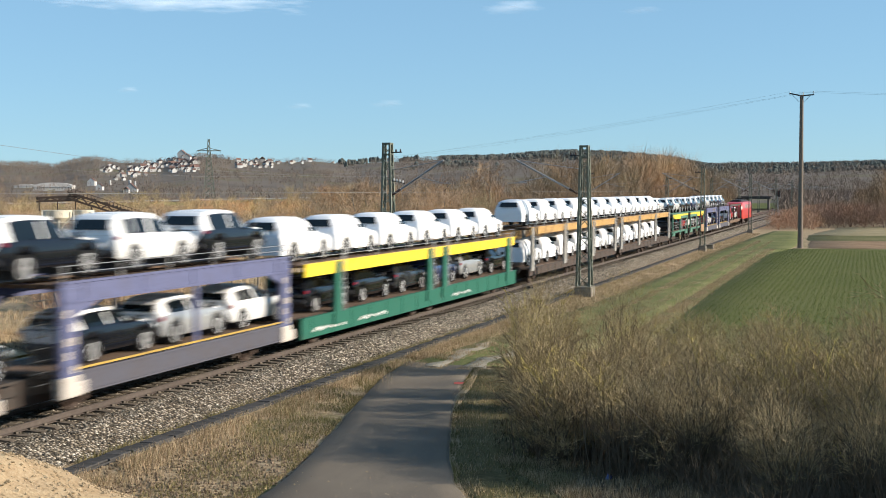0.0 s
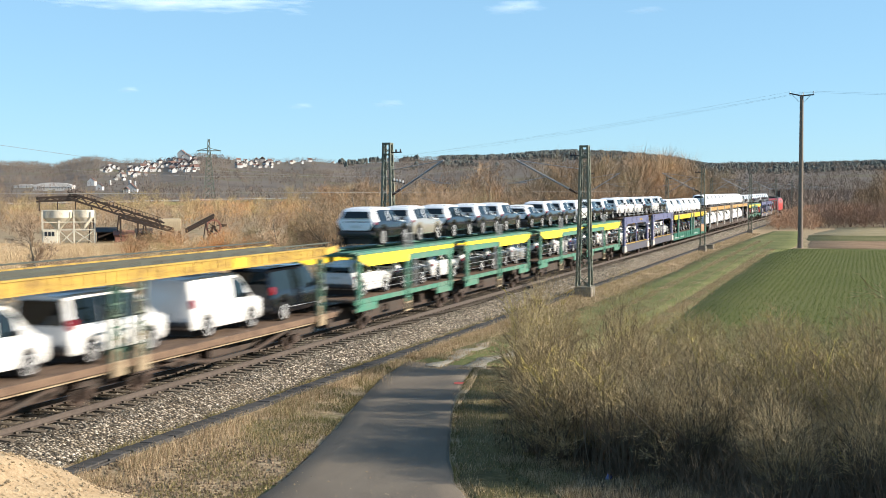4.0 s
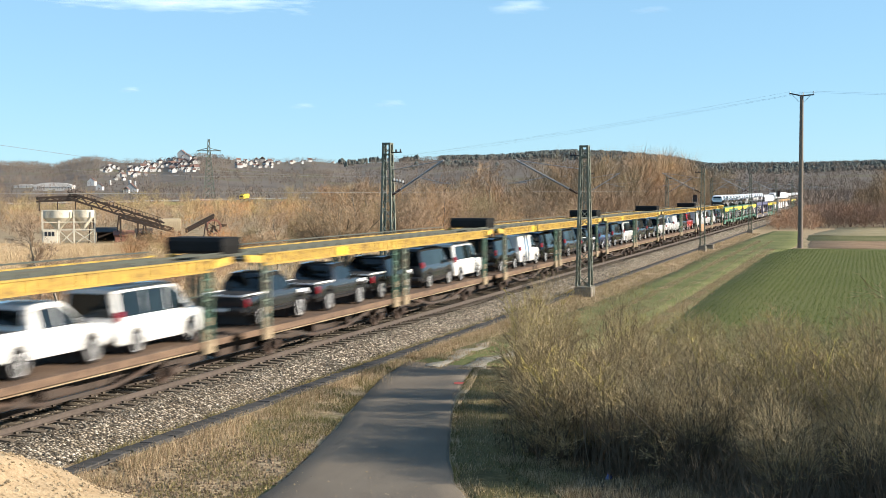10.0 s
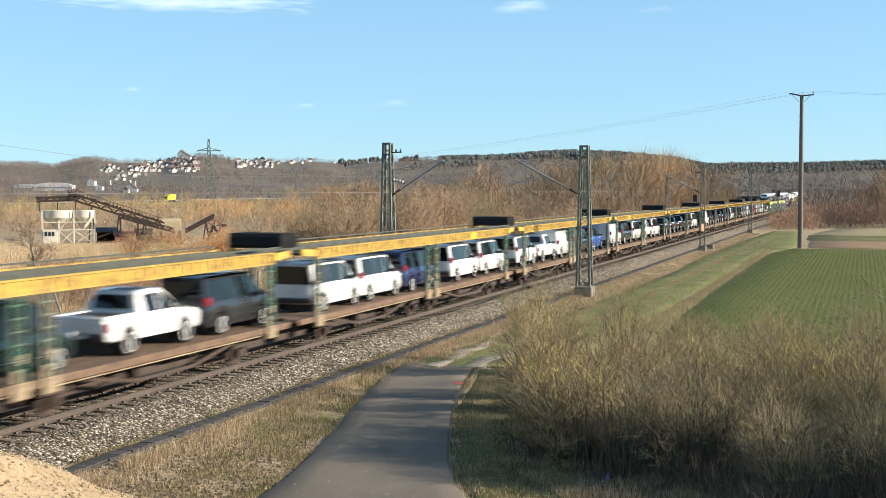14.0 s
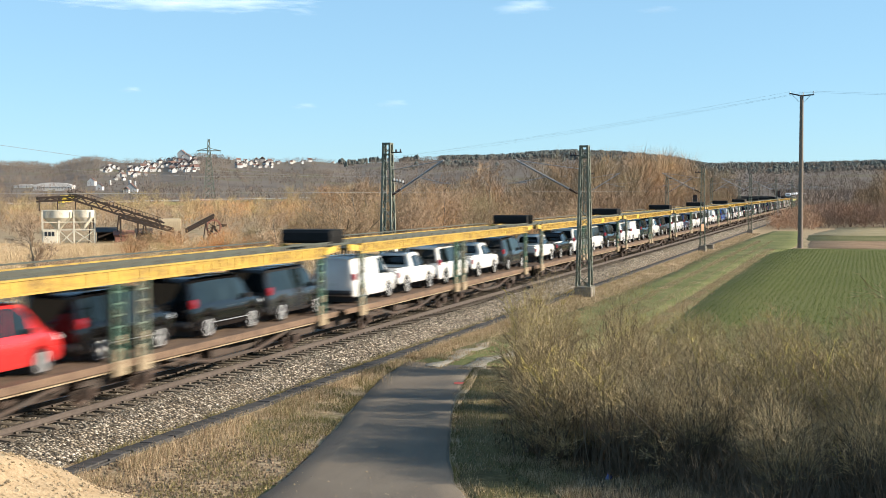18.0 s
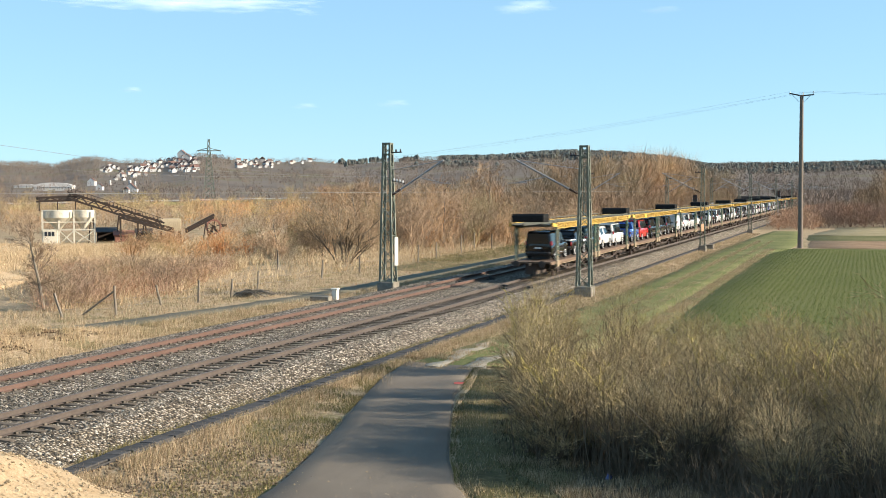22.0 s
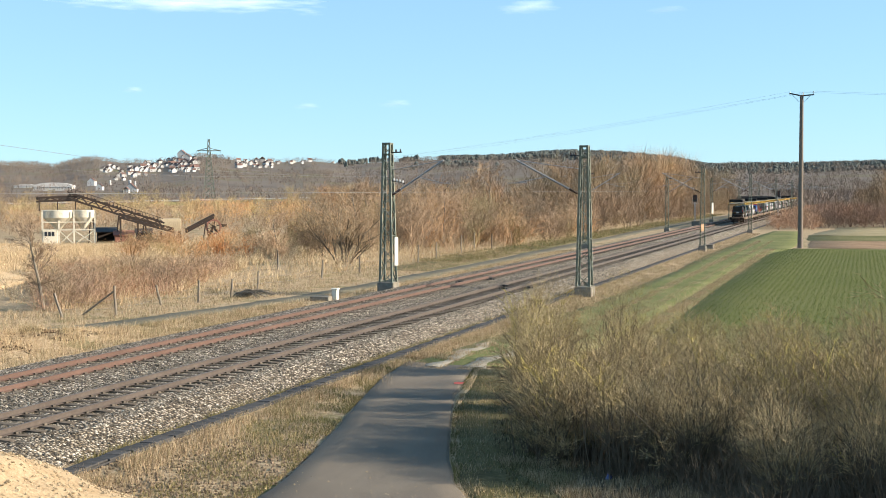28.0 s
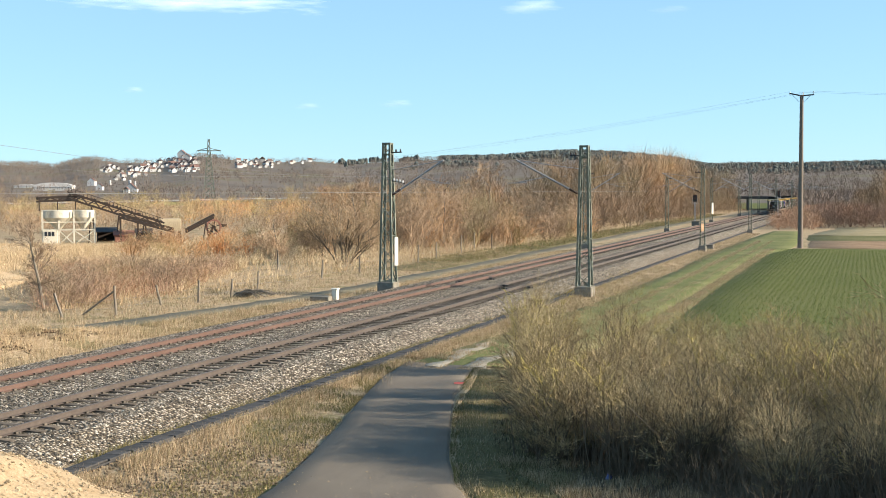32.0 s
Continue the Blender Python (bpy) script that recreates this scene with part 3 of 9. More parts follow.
# ---------------- overhead line ----------------
def lattice_mast(x, y, z0, top, w0, w1, side, arm=True, bays=11, base_h=0.45, sag_sign=False):
    """side: +1 when the arm reaches towards +x."""
    root = thing("catenary_mast", pose(x, y, z0), "grey-green lattice steel catenary mast on a concrete footing", "mast", "masts along the railway")
    hgt = top - z0
    g = Geo()
    g.box((0, 0, -0.3), (w0 + 0.3, w0 + 0.3, 0.8), cham=0.05)
    part("footing", g.mesh("footing", M["concrete"]), root, "weathered concrete footing")

    def corner(i, z):
        k = (w0 + (w1 - w0) * min(1, z / hgt)) / 2
        return Vector((k * (-1, 1, 1, -1)[i], k * (-1, -1, 1, 1)[i], z))

    lw = max(0.07, w0 * 0.145)
    for i in range(4):
        g = Geo()
        a, b = corner(i, 0.1), corner(i, hgt)
        g.bar(a, b, lw, lw)
        part("leg", g.mesh("leg", M["mast_green"]), root)
    zs = [0.15]
    step = w0 * 0.95
    while zs[-1] < hgt - 0.4:
        zs.append(zs[-1] + step)
        step *= 0.955
    for fce in range(4):
        g = Geo()
        for n, (za, zb) in enumerate(zip(zs, zs[1:])):
            p, q = (fce, (fce + 1) % 4) if n % 2 else ((fce + 1) % 4, fce)
            g.bar(corner(p, za), corner(q, min(zb, hgt - 0.1)), lw * 0.75, lw * 0.3)
            if n % 4 == 0:
                g.bar(corner(p, za), corner(q, za), lw * 0.6, lw * 0.3)
        part("lacing", g.mesh("lacing", M["mast_green"]), root)
    g = Geo()
    g.box((0, 0, hgt - 0.06), (w1 + 0.09, w1 + 0.09, 0.12), cham=0.02)
    part("head_plate", g.mesh("head_plate", M["mast_green"]), root)
    g = Geo()
    g.box((0, 0, hgt - 0.75), (w1 + 0.12, w1 + 0.12, 0.1), cham=0.02)
    part("collar", g.mesh("collar", M["mast_green"]), root)
    # feeder bracket at the head, away from the track
    g = Geo()
    g.box((side * (w1 / 2 + 0.35), 0, hgt - 0.62), (0.75, 0.08, 0.08))
    part("bracket", g.mesh("bracket", M["dark_iron"]), root)
    for o in (0.35, 0.65):
        g = Geo()
        g.lathe((side * (w1 / 2 + o), 0, hgt - 0.58), [(0.03, 0), (0.07, 0.02), (0.03, 0.06), (0.07, 0.09), (0.03, 0.13), (0.05, 0.16)], 8)
        part("feeder_insulator", g.mesh("feeder_insulator", M["insulator"]), root)
    if arm:
        reach = abs((NEAR_X if side < 0 else FAR_X) - x)
        sx = side

        def loc(dx, z):
            return Vector((sx * dx, 0, z - z0))
        p_low, p_top = loc(w0 * 0.35, 5.55), loc(reach, 7.75)
        ins_end = p_low.lerp(p_top, 0.17)
        g = Geo()
        for t in range(7):
            c0, c1 = p_low.lerp(p_top, 0.04 + t * 0.019), p_low.lerp(p_top, 0.05 + t * 0.019)
            g.tube(c0, c1, 0.11, 0.06, 8)
        g.tube(p_low, ins_end, 0.035, n=6)
        part("insulator", g.mesh("insulator", M["insulator"]), root)
        g = Geo()
        g.tube(ins_end, p_top, 0.06, n=8)
        part("cantilever_tube", g.mesh("cantilever_tube", M["galv"]), root)
        g = Geo()
        g.tube(loc(w1 * 0.5, 7.15), p_top - Vector((sx * 0.25, 0, 0.05)), 0.028, n=6)
        part("top_stay", g.mesh("top_stay", M["galv"]), root)
        g = Geo()
        knee = p_low.lerp(p_top, 0.52)
        g.tube(knee, loc(reach - 0.15, 6.35), 0.03, n=6)
        g.tube(loc(reach + 0.5, 6.3), loc(reach - 0.7, 6.33), 0.028, n=6)
        part("registration_arm", g.mesh("registration_arm", M["galv"]), root)
        g = Geo()
        g.tube(loc(reach + 0.45, 6.3), loc(reach, 5.75), 0.014, n=5)
        part("steady_arm", g.mesh("steady_arm", M["dark_iron"]), root)
    if w0 > 0.7 and side > 0:
        for k in range(4):
            g = Geo()
            g.lathe((w0 * 0.35 + 0.12 + k * 0.2, 0.05, 6.55 - z0 - k * 0.05), [(0.02, -0.1), (0.06, -0.06), (0.07, 0.0), (0.04, 0.06), (0.05, 0.1)], 8)
            part("line_insulator", g.mesh("line_insulator", M["porcelain"]), root, "small white porcelain insulator")
        g = Geo()
        g.bar((w0 * 0.25, 0.05, 6.5 - z0), (w0 * 0.35 + 0.85, 0.05, 6.3 - z0), 0.05, 0.05)
        part("bracket", g.mesh("bracket", M["dark_iron"]), root)
    return root


RIGHT_X, LEFT_X, SPAN = -16.25, -28.75, 60.15
mast_y = [75.74 + SPAN * k for k in range(-3, 16)]
for k, y in enumerate(mast_y):
    near = abs(y - 75.74) < 1
    lattice_mast(RIGHT_X, y, -0.2, 8.6 if near else 8.35, 0.82 if near else 0.5, 0.44 if near else 0.3, -1)
    lattice_mast(LEFT_X, y - 1.3, -0.1, 8.9 if near else 8.3, 0.82 if near else 0.5, 0.44 if near else 0.32, 1)


def build_wires():
    for cx in (NEAR_X, FAR_X):
        root = thing("overhead_line", pose(cx, 0, 0), "thin overhead contact and messenger wires with droppers", "wire", "overhead lines")
        ys = mast_y if cx == NEAR_X else [y - 1.3 for y in mast_y]
        g = Geo()
        for a, b in zip(ys, ys[1:]):
            g.tube((0, a, 5.75), (0, b, 5.75), 0.0042, n=4, caps=False)
        part("contact_wire", g.mesh("contact_wire", M["wire"]), root)
        g, d = Geo(), Geo()
        for a, b in zip(ys, ys[1:]):
            prev = None
            for i in range(9):
                t = i / 8
                z = 7.75 - 1.35 * 4 * t * (1 - t)
                q = (0, a + (b - a) * t, z)
                if prev:
                    g.tube(prev, q, 0.0042, n=4, caps=False)
                if 0 < i < 8:
                    d.tube(q, (0, q[1], 5.75), 0.004, n=3, caps=False)
                prev = q
        part("messenger_wire", g.mesh("messenger_wire", M["wire"]), root)
        part("dropper", d.mesh("dropper", M["wire"]), root)


build_wires()


def build_signal(x, y, top, label, side_box=True):
    root = thing("railway_signal", pose(x, y, -0.3), label, "signal", "signals along the railway")
    g = Geo()
    g.box((0, 0, 0.15), (0.6, 0.6, 0.5), cham=0.04)
    part("footing", g.mesh("footing", M["concrete"]), root)
    g = Geo()
    for o in (-0.12, 0.12):
        g.tube((o, 0, 0.3), (o, 0, top), 0.05, n=8)
    for i in range(int(top / 0.45)):
        g.tube((-0.12, 0, 0.6 + i * 0.45), (0.12, 0, 0.6 + i * 0.45), 0.02, n=5)
    part("post", g.mesh("post", M["galv"]), root)
    g = Geo()
    g.box((0, -0.1, top + 0.2), (0.75, 0.12, 1.25), cham=0.08)
    g.box((0, 0.05, top + 0.2), (0.55, 0.25, 1.0), cham=0.04)
    part("signal_head", g.mesh("signal_head", M["dark_iron"]), root, "black signal head")
    for dz in (0.45, 0.0):
        g = Geo()
        g.lathe((0, -0.2, top + dz + 0.15), [(0.1, -0.06), (0.12, 0.0), (0.1, 0.05)], 10, "y")
        part("lens", g.mesh("lens", M["lens"]), root, "unlit signal lens")
    g = Geo()
    g.box((0, 0.05, top - 0.7), (0.9, 0.7, 0.05))
    for a, b in (((-0.45, 0.35), (0.45, 0.35)), ((-0.45, -0.3), (-0.45, 0.35)), ((0.45, -0.3), (0.45, 0.35))):
        g.tube((a[0], a[1], top + 0.2), (b[0], b[1], top + 0.2), 0.02, n=5)
        g.tube((a[0], a[1], top - 0.7), (a[0], a[1], top + 0.2), 0.02, n=5)
    part("platform", g.mesh("platform", M["galv"]), root)
    return root


M["lens"] = paint("signal_lens", (0.12, 0.03, 0.02), 0.15, 0.8)
build_signal(-28.0, 223, 4.6, "black light signal on a grey post beside the tracks")
build_signal(-16.2, 262, 5.3, "black light signal with service platform on a grey post")


# ---------------- power line ----------------
def build_power_pole(x, y):
    z = land(x, y)
    root = thing("power_pole", pose(x, y, z), "tall brown concrete power pole with crossarms beside the field", "power pole")
    g = Geo()
    hgt = 17.4
    secs = []
    for i in range(7):
        zz = -0.3 + (hgt + 0.3) * i / 6
        r = 0.31 - 0.11 * i / 6
        secs.append([(r * math.cos(t), r * math.sin(t), zz) for t in (2 * math.pi * j / 12 for j in range(12))])
    g.ring_join(secs)
    part("shaft", g.mesh("shaft", M["pole"], 40), root)
    for sx in (-1, 1):
        g = Geo()
        g.bar((0, 0, hgt - 0.1), (sx * 1.35, 0.1, hgt + 0.12 - 0.1 * sx), 0.1, 0.14)
        g.bar((sx * 0.3, 0, hgt - 0.75), (sx * 1.0, 0.08, hgt), 0.04, 0.04)
        part("crossarm", g.mesh("crossarm", M["dark_iron"]), root)
    g = Geo()
    g.bar((-0.1, -0.9, hgt - 0.35), (0.1, 1.6, hgt + 0.05), 0.1, 0.12)
    part("crossarm", g.mesh("crossarm", M["dark_iron"]), root)
    for px, py in ((-1.3, 0.1), (1.3, 0.1), (0.1, 1.5)):
        g = Geo()
        g.lathe((px, py, hgt + 0.16), [(0.03, -0.1), (0.07, 0.02), (0.04, 0.07), (0.08, 0.1), (0.04, 0.16), (0.05, 0.24)], 8)
        part("insulator", g.mesh("insulator", M["porcelain"]), root)
    for px, py, tx, ty, tz, sag in ((-1.3, 0.1, -254, 181, 14.4, 6.0), (1.3, 0.1, -252, 184, 14.6, 6.1), (0.1, 1.5, -253, 186, 14.9, 5.8), (-1.3, 0.1, 220, -60, 17, 4.5), (1.3, 0.1, 224, -56, 17, 4.5)):
        g = Geo()
        prev = None
        for i in range(25):
            t = i / 24
            q = Vector((px + (tx - px) * t, py + (ty - py) * t, hgt + 0.4 + (tz - hgt) * t - sag * 4 * t * (1 - t)))
            if prev:
                g.tube(prev, q, 0.006, n=4, caps=False)
            prev = q
        part("conductor", g.mesh("conductor", M["wire"]), root)


build_power_pole(-6.65, 147.5)
# ---------------- vehicles on the train ----------------
def lights(name, c, rough=0.2):
    m, nt, bs = bsdf_mat(name)
    f = noise_tex(nt, 30.0, 2.0)
    link(nt, ramp(nt, f, [(0.3, tuple(v * 0.8 for v in c)), (0.7, c)]), bs.inputs["Base Color"])
    bs.inputs["Roughness"].default_value = rough
    bs.inputs["Coat Weight"].default_value = 0.6
    return m


def window_glass():
    m, nt, bs = bsdf_mat("tinted_car_glass")
    f = noise_tex(nt, 1.5, 2.0)
    link(nt, ramp(nt, f, [(0.35, (0.003, 0.005, 0.006)), (0.65, (0.009, 0.014, 0.016))]), bs.inputs["Base Color"])
    bs.inputs["Roughness"].default_value = 0.05
    bs.inputs["Specular IOR Level"].default_value = 0.5
    return m


M["car_glass"] = window_glass()
M["tyre"] = varied("tyre_rubber", tint3((0.025, 0.025, 0.026), 0.3), 20, 3, 0.85)
M["rim"] = varied("alloy_rim", tint3((0.75, 0.75, 0.75), 0.1), 12, 3, 0.45, 0.05, bump_s=0.05)
M["plastic"] = varied("black_plastic_trim", tint3((0.03, 0.03, 0.032), 0.3), 20, 3, 0.6)
M["tail"] = lights("tail_lamp_red", (0.27, 0.012, 0.02))
M["head"] = lights("head_lamp_clear", (0.6, 0.62, 0.64), 0.1)
M["plate_white"] = paint("blank_plate", (0.7, 0.7, 0.68), 0.4, 0.1)
M["film"] = varied("white_protective_film", tint3((0.78, 0.78, 0.78), 0.05), 5, 1.5, 0.45, bump_s=0.25, bump_d=0.02)
M["cover"] = varied("white_transport_cover", tint3((0.8, 0.8, 0.81), 0.05), 4, 1.2, 0.55, bump_s=0.6, bump_d=0.03)
COLOURS = {"white": (0.78, 0.78, 0.77), "black": (0.004, 0.004, 0.005), "grey": (0.034, 0.036, 0.04), "teal": (0.016, 0.034, 0.038), "silver": (0.4, 0.41, 0.42),
           "blue": (0.035, 0.13, 0.5), "navy": (0.028, 0.045, 0.14), "red": (0.55, 0.018, 0.02), "beige": (0.35, 0.33, 0.29), "dark": (0.009, 0.011, 0.016)}
PAINT = {k: paint("car_paint_" + k, v, 0.22, 0.8, 0.0 if k in ("white", "red", "black") else 0.35, 0.004 if max(v) < 0.1 else 0.05) for k, v in COLOURS.items()}

# station: along, sill, belt, roof, half width, half width at the roof
SHAPES = {
    "van": dict(length=4.9, axles=(0.98, 3.98), wheel=0.335, mirror=3.45, st=[
        (0.0, 0.5, 1.02, 1.78, 0.86, 0.70), (0.05, 0.38, 1.04, 1.9, 0.92, 0.755), (0.25, 0.3, 1.05, 1.955, 0.945, 0.78), (1.5, 0.28, 1.06, 1.97, 0.95, 0.79),
        (2.8, 0.28, 1.06, 1.965, 0.95, 0.79), (3.2, 0.28, 1.06, 1.93, 0.95, 0.775), (3.62, 0.28, 1.06, 1.7, 0.95, 0.765), (4.2, 0.28, 1.06, 1.26, 0.945, 0.75),
        (4.45, 0.28, 1.02, 1.15, 0.935, 0.74), (4.72, 0.3, 0.92, 1.03, 0.91, 0.7), (4.86, 0.34, 0.78, 0.88, 0.87, 0.66), (4.9, 0.42, 0.66, 0.74, 0.82, 0.62)],
        side=[(0.2, 1.44), (1.48, 2.66), (2.72, 3.6)], rear=(1.1, 1.78), screen=(3.24, 4.16)),
    "pickup": dict(length=5.25, axles=(1.1, 4.2), wheel=0.38, mirror=3.62, st=[
        (0.0, 0.62, 1.0, 1.06, 0.9, 0.87), (0.06, 0.52, 1.02, 1.1, 0.94, 0.9), (0.5, 0.45, 1.04, 1.12, 0.95, 0.9), (1.6, 0.42, 1.06, 1.13, 0.95, 0.9),
        (1.66, 0.42, 1.08, 1.5, 0.95, 0.84), (1.86, 0.42, 1.1, 1.77, 0.95, 0.73), (2.4, 0.42, 1.1, 1.83, 0.95, 0.72), (3.05, 0.42, 1.1, 1.81, 0.95, 0.72),
        (3.45, 0.42, 1.1, 1.6, 0.95, 0.72), (3.95, 0.42, 1.1, 1.24, 0.945, 0.74), (4.1, 0.42, 1.08, 1.18, 0.94, 0.74), (4.8, 0.42, 1.02, 1.1, 0.92, 0.7),
        (5.12, 0.45, 0.88, 0.96, 0.88, 0.66), (5.25, 0.52, 0.76, 0.82, 0.8, 0.6)],
        side=[(1.98, 2.72), (2.8, 3.62)], rear=None, screen=(3.1, 3.92)),
    "hardtop": dict(length=5.25, axles=(1.1, 4.2), wheel=0.38, mirror=3.62, st=[
        (0.0, 0.62, 1.02, 1.12, 0.9, 0.84), (0.06, 0.52, 1.06, 1.4, 0.94, 0.8), (0.3, 0.45, 1.08, 1.76, 0.95, 0.75), (1.0, 0.42, 1.1, 1.82, 0.95, 0.74),
        (1.86, 0.42, 1.1, 1.83, 0.95, 0.73), (2.4, 0.42, 1.1, 1.83, 0.95, 0.72), (3.05, 0.42, 1.1, 1.81, 0.95, 0.72),
        (3.45, 0.42, 1.1, 1.6, 0.95, 0.72), (3.95, 0.42, 1.1, 1.24, 0.945, 0.74), (4.1, 0.42, 1.08, 1.18, 0.94, 0.74), (4.8, 0.42, 1.02, 1.1, 0.92, 0.7),
        (5.12, 0.45, 0.88, 0.96, 0.88, 0.66), (5.25, 0.52, 0.76, 0.82, 0.8, 0.6)],
        side=[(0.45, 1.6), (1.98, 2.72), (2.8, 3.62)], rear=(1.2, 1.62), screen=(3.1, 3.92)),
    "suv": dict(length=4.5, axles=(0.9, 3.55), wheel=0.345, mirror=2.98, st=[
        (0.0, 0.52, 0.9, 1.05, 0.84, 0.76), (0.05, 0.42, 0.98, 1.3, 0.9, 0.74), (0.25, 0.36, 1.0, 1.55, 0.915, 0.69), (0.5, 0.33, 1.0, 1.63, 0.92, 0.66),
        (1.4, 0.32, 1.0, 1.66, 0.92, 0.66), (2.1, 0.32, 1.0, 1.645, 0.92, 0.655), (2.5, 0.32, 1.0, 1.55, 0.92, 0.65), (3.05, 0.32, 1.0, 1.2, 0.92, 0.67),
        (3.3, 0.32, 0.99, 1.08, 0.91, 0.68), (4.0, 0.33, 0.92, 0.99, 0.895, 0.65), (4.35, 0.36, 0.8, 0.86, 0.85, 0.6), (4.5, 0.45, 0.66, 0.72, 0.74, 0.54)],
        side=[(0.42, 0.92), (1.0, 1.78), (1.86, 2.72)], rear=(1.04, 1.5), screen=(2.2, 3.12)),
    "hatch": dict(length=4.26, axles=(0.82, 3.44), wheel=0.315, mirror=2.86, st=[
        (0.0, 0.46, 0.84, 0.98, 0.82, 0.72), (0.06, 0.36, 0.9, 1.15, 0.87, 0.7), (0.3, 0.28, 0.92, 1.36, 0.885, 0.64), (0.7, 0.26, 0.92, 1.44, 0.89, 0.62),
        (1.5, 0.25, 0.92, 1.47, 0.89, 0.62), (2.0, 0.25, 0.92, 1.45, 0.89, 0.62), (2.4, 0.25, 0.92, 1.34, 0.89, 0.62), (2.95, 0.25, 0.92, 1.06, 0.89, 0.64),
        (3.2, 0.25, 0.9, 0.98, 0.88, 0.65), (3.8, 0.26, 0.82, 0.9, 0.865, 0.62), (4.12, 0.3, 0.7, 0.77, 0.82, 0.58), (4.26, 0.4, 0.58, 0.64, 0.72, 0.52)],
        side=[(0.5, 0.95), (1.02, 1.72), (1.8, 2.6)], rear=(0.96, 1.32), screen=(2.08, 3.0)),
}


def station_at(sh, y):
    st = sh["st"]
    ys = [s[0] for s in st]
    return [float(np.interp(y, ys, [s[k] for s in st])) for k in range(1, 6)]


def body_rings(sh):
    st = sh["st"]
    ys = set(s[0] for s in st)
    r = sh["wheel"] + 0.075
    for a in sh["axles"]:
        for k in range(-6, 7):
            ys.add(round(a + r * math.sin(k / 6 * math.pi / 2), 4))
        ys.add(round(a - r - 0.004, 4))
        ys.add(round(a + r + 0.004, 4))
    rings = []
    for y in sorted(ys):
        zb, zt, zr, w, wr = station_at(sh, y)
        for a in sh["axles"]:
            d = abs(y - a)
            if d <= r:
                zb = max(zb, sh["wheel"] + math.sqrt(max(0, r * r - d * d)))
        zm = zb + (zt - zb) * 0.5
        half = [(w * 0.93, zb), (w * 0.985, min(zb + 0.07, zm)), (w, zm), (w * 0.985, zt - 0.02), (w * 0.965, zt + 0.02),
                (wr + (w - wr) * 0.08, max(zt + 0.025, zr - 0.1)), (wr * 0.95, max(zt + 0.03, zr - 0.03)), (wr * 0.75, max(zt + 0.034, zr - 0.006)), (wr * 0.3, max(zt + 0.038, zr))]
        rings.append([(x, y, z) for x, z in half] + [(-x, y, z) for x, z in reversed(half)])
    return rings


def glass_side(sh, y0, y1, sx, mat=None, proud=0.012):
    """A pane laid a little proud of the flank, between the belt and the roof."""
    g = Geo()
    outer, inner = [], []
    ys = np.linspace(y0, y1, 5)
    lo, hi = [], []
    for y in ys:
        zb, zt, zr, w, wr = station_at(sh, y)
        top = max(zt + 0.06, zr - 0.16)
        for arr, z in ((lo, zt + 0.06), (hi, top)):
            k = (z - zt - 0.02) / max(0.02, (zr - 0.1 - zt - 0.02))
            x = w * 0.965 + (wr + (w - wr) * 0.08 - w * 0.965) * min(1, max(0, k))
            arr.append((x, y, z))
    # push the ends of a tapering pane together
    rings = []
    for off in (-0.01, proud):
        loop = [(sx * (x + off), y, z) for x, y, z in lo] + [(sx * (x + off), y, z) for x, y, z in reversed(hi)]
        rings.append(loop)
    g.ring_join(rings)
    return g.mesh("side_window", mat or M["car_glass"])


def glass_across(sh, y0, y1, n=6):
    """Windscreen: follows the roof line from y0 to y1."""
    g = Geo()
    rings = []
    for off in (-0.01, 0.012):
        lo, hi = [], []
        for y, arr in ((y0, hi), (y1, lo)):
            zb, zt, zr, w, wr = station_at(sh, y)
            for i in range(n + 1):
                t = -1 + 2 * i / n
                arr.append((t * wr * 0.93, y + off * 0.6, max(zt + 0.045, zr - 0.02 * t * t) + off))
        rings.append(lo + hi[::-1])
    g.ring_join(rings)
    return g.mesh("windscreen", M["car_glass"])


def wheel_meshes(r, rim_mat):
    g = Geo()
    g.lathe((0, 0, 0), [(r * 0.74, -0.1), (r * 0.93, -0.105), (r, -0.07), (r, 0.07), (r * 0.93, 0.105), (r * 0.74, 0.1)], 14, "x")
    tyre = g.mesh("tyre", M["tyre"], 40)
    g = Geo()
    g.lathe((0, 0, 0), [(r * 0.75, -0.09), (r * 0.77, 0.1), (r * 0.7, 0.106), (r * 0.66, 0.06), (r * 0.2, 0.055)], 14, "x")
    for i in range(5):
        t = 2 * math.pi * i / 5
        g.bar((0.08, 0.05 * math.cos(t), 0.05 * math.sin(t)), (0.085, r * 0.7 * math.cos(t), r * 0.7 * math.sin(t)), 0.03, 0.085)
    g.lathe((0, 0, 0), [(0.06, 0.04), (0.06, 0.1), (0.03, 0.108)], 6, "x")
    return tyre, g.mesh("rim", rim_mat, 35)


CAR_CACHE = {}


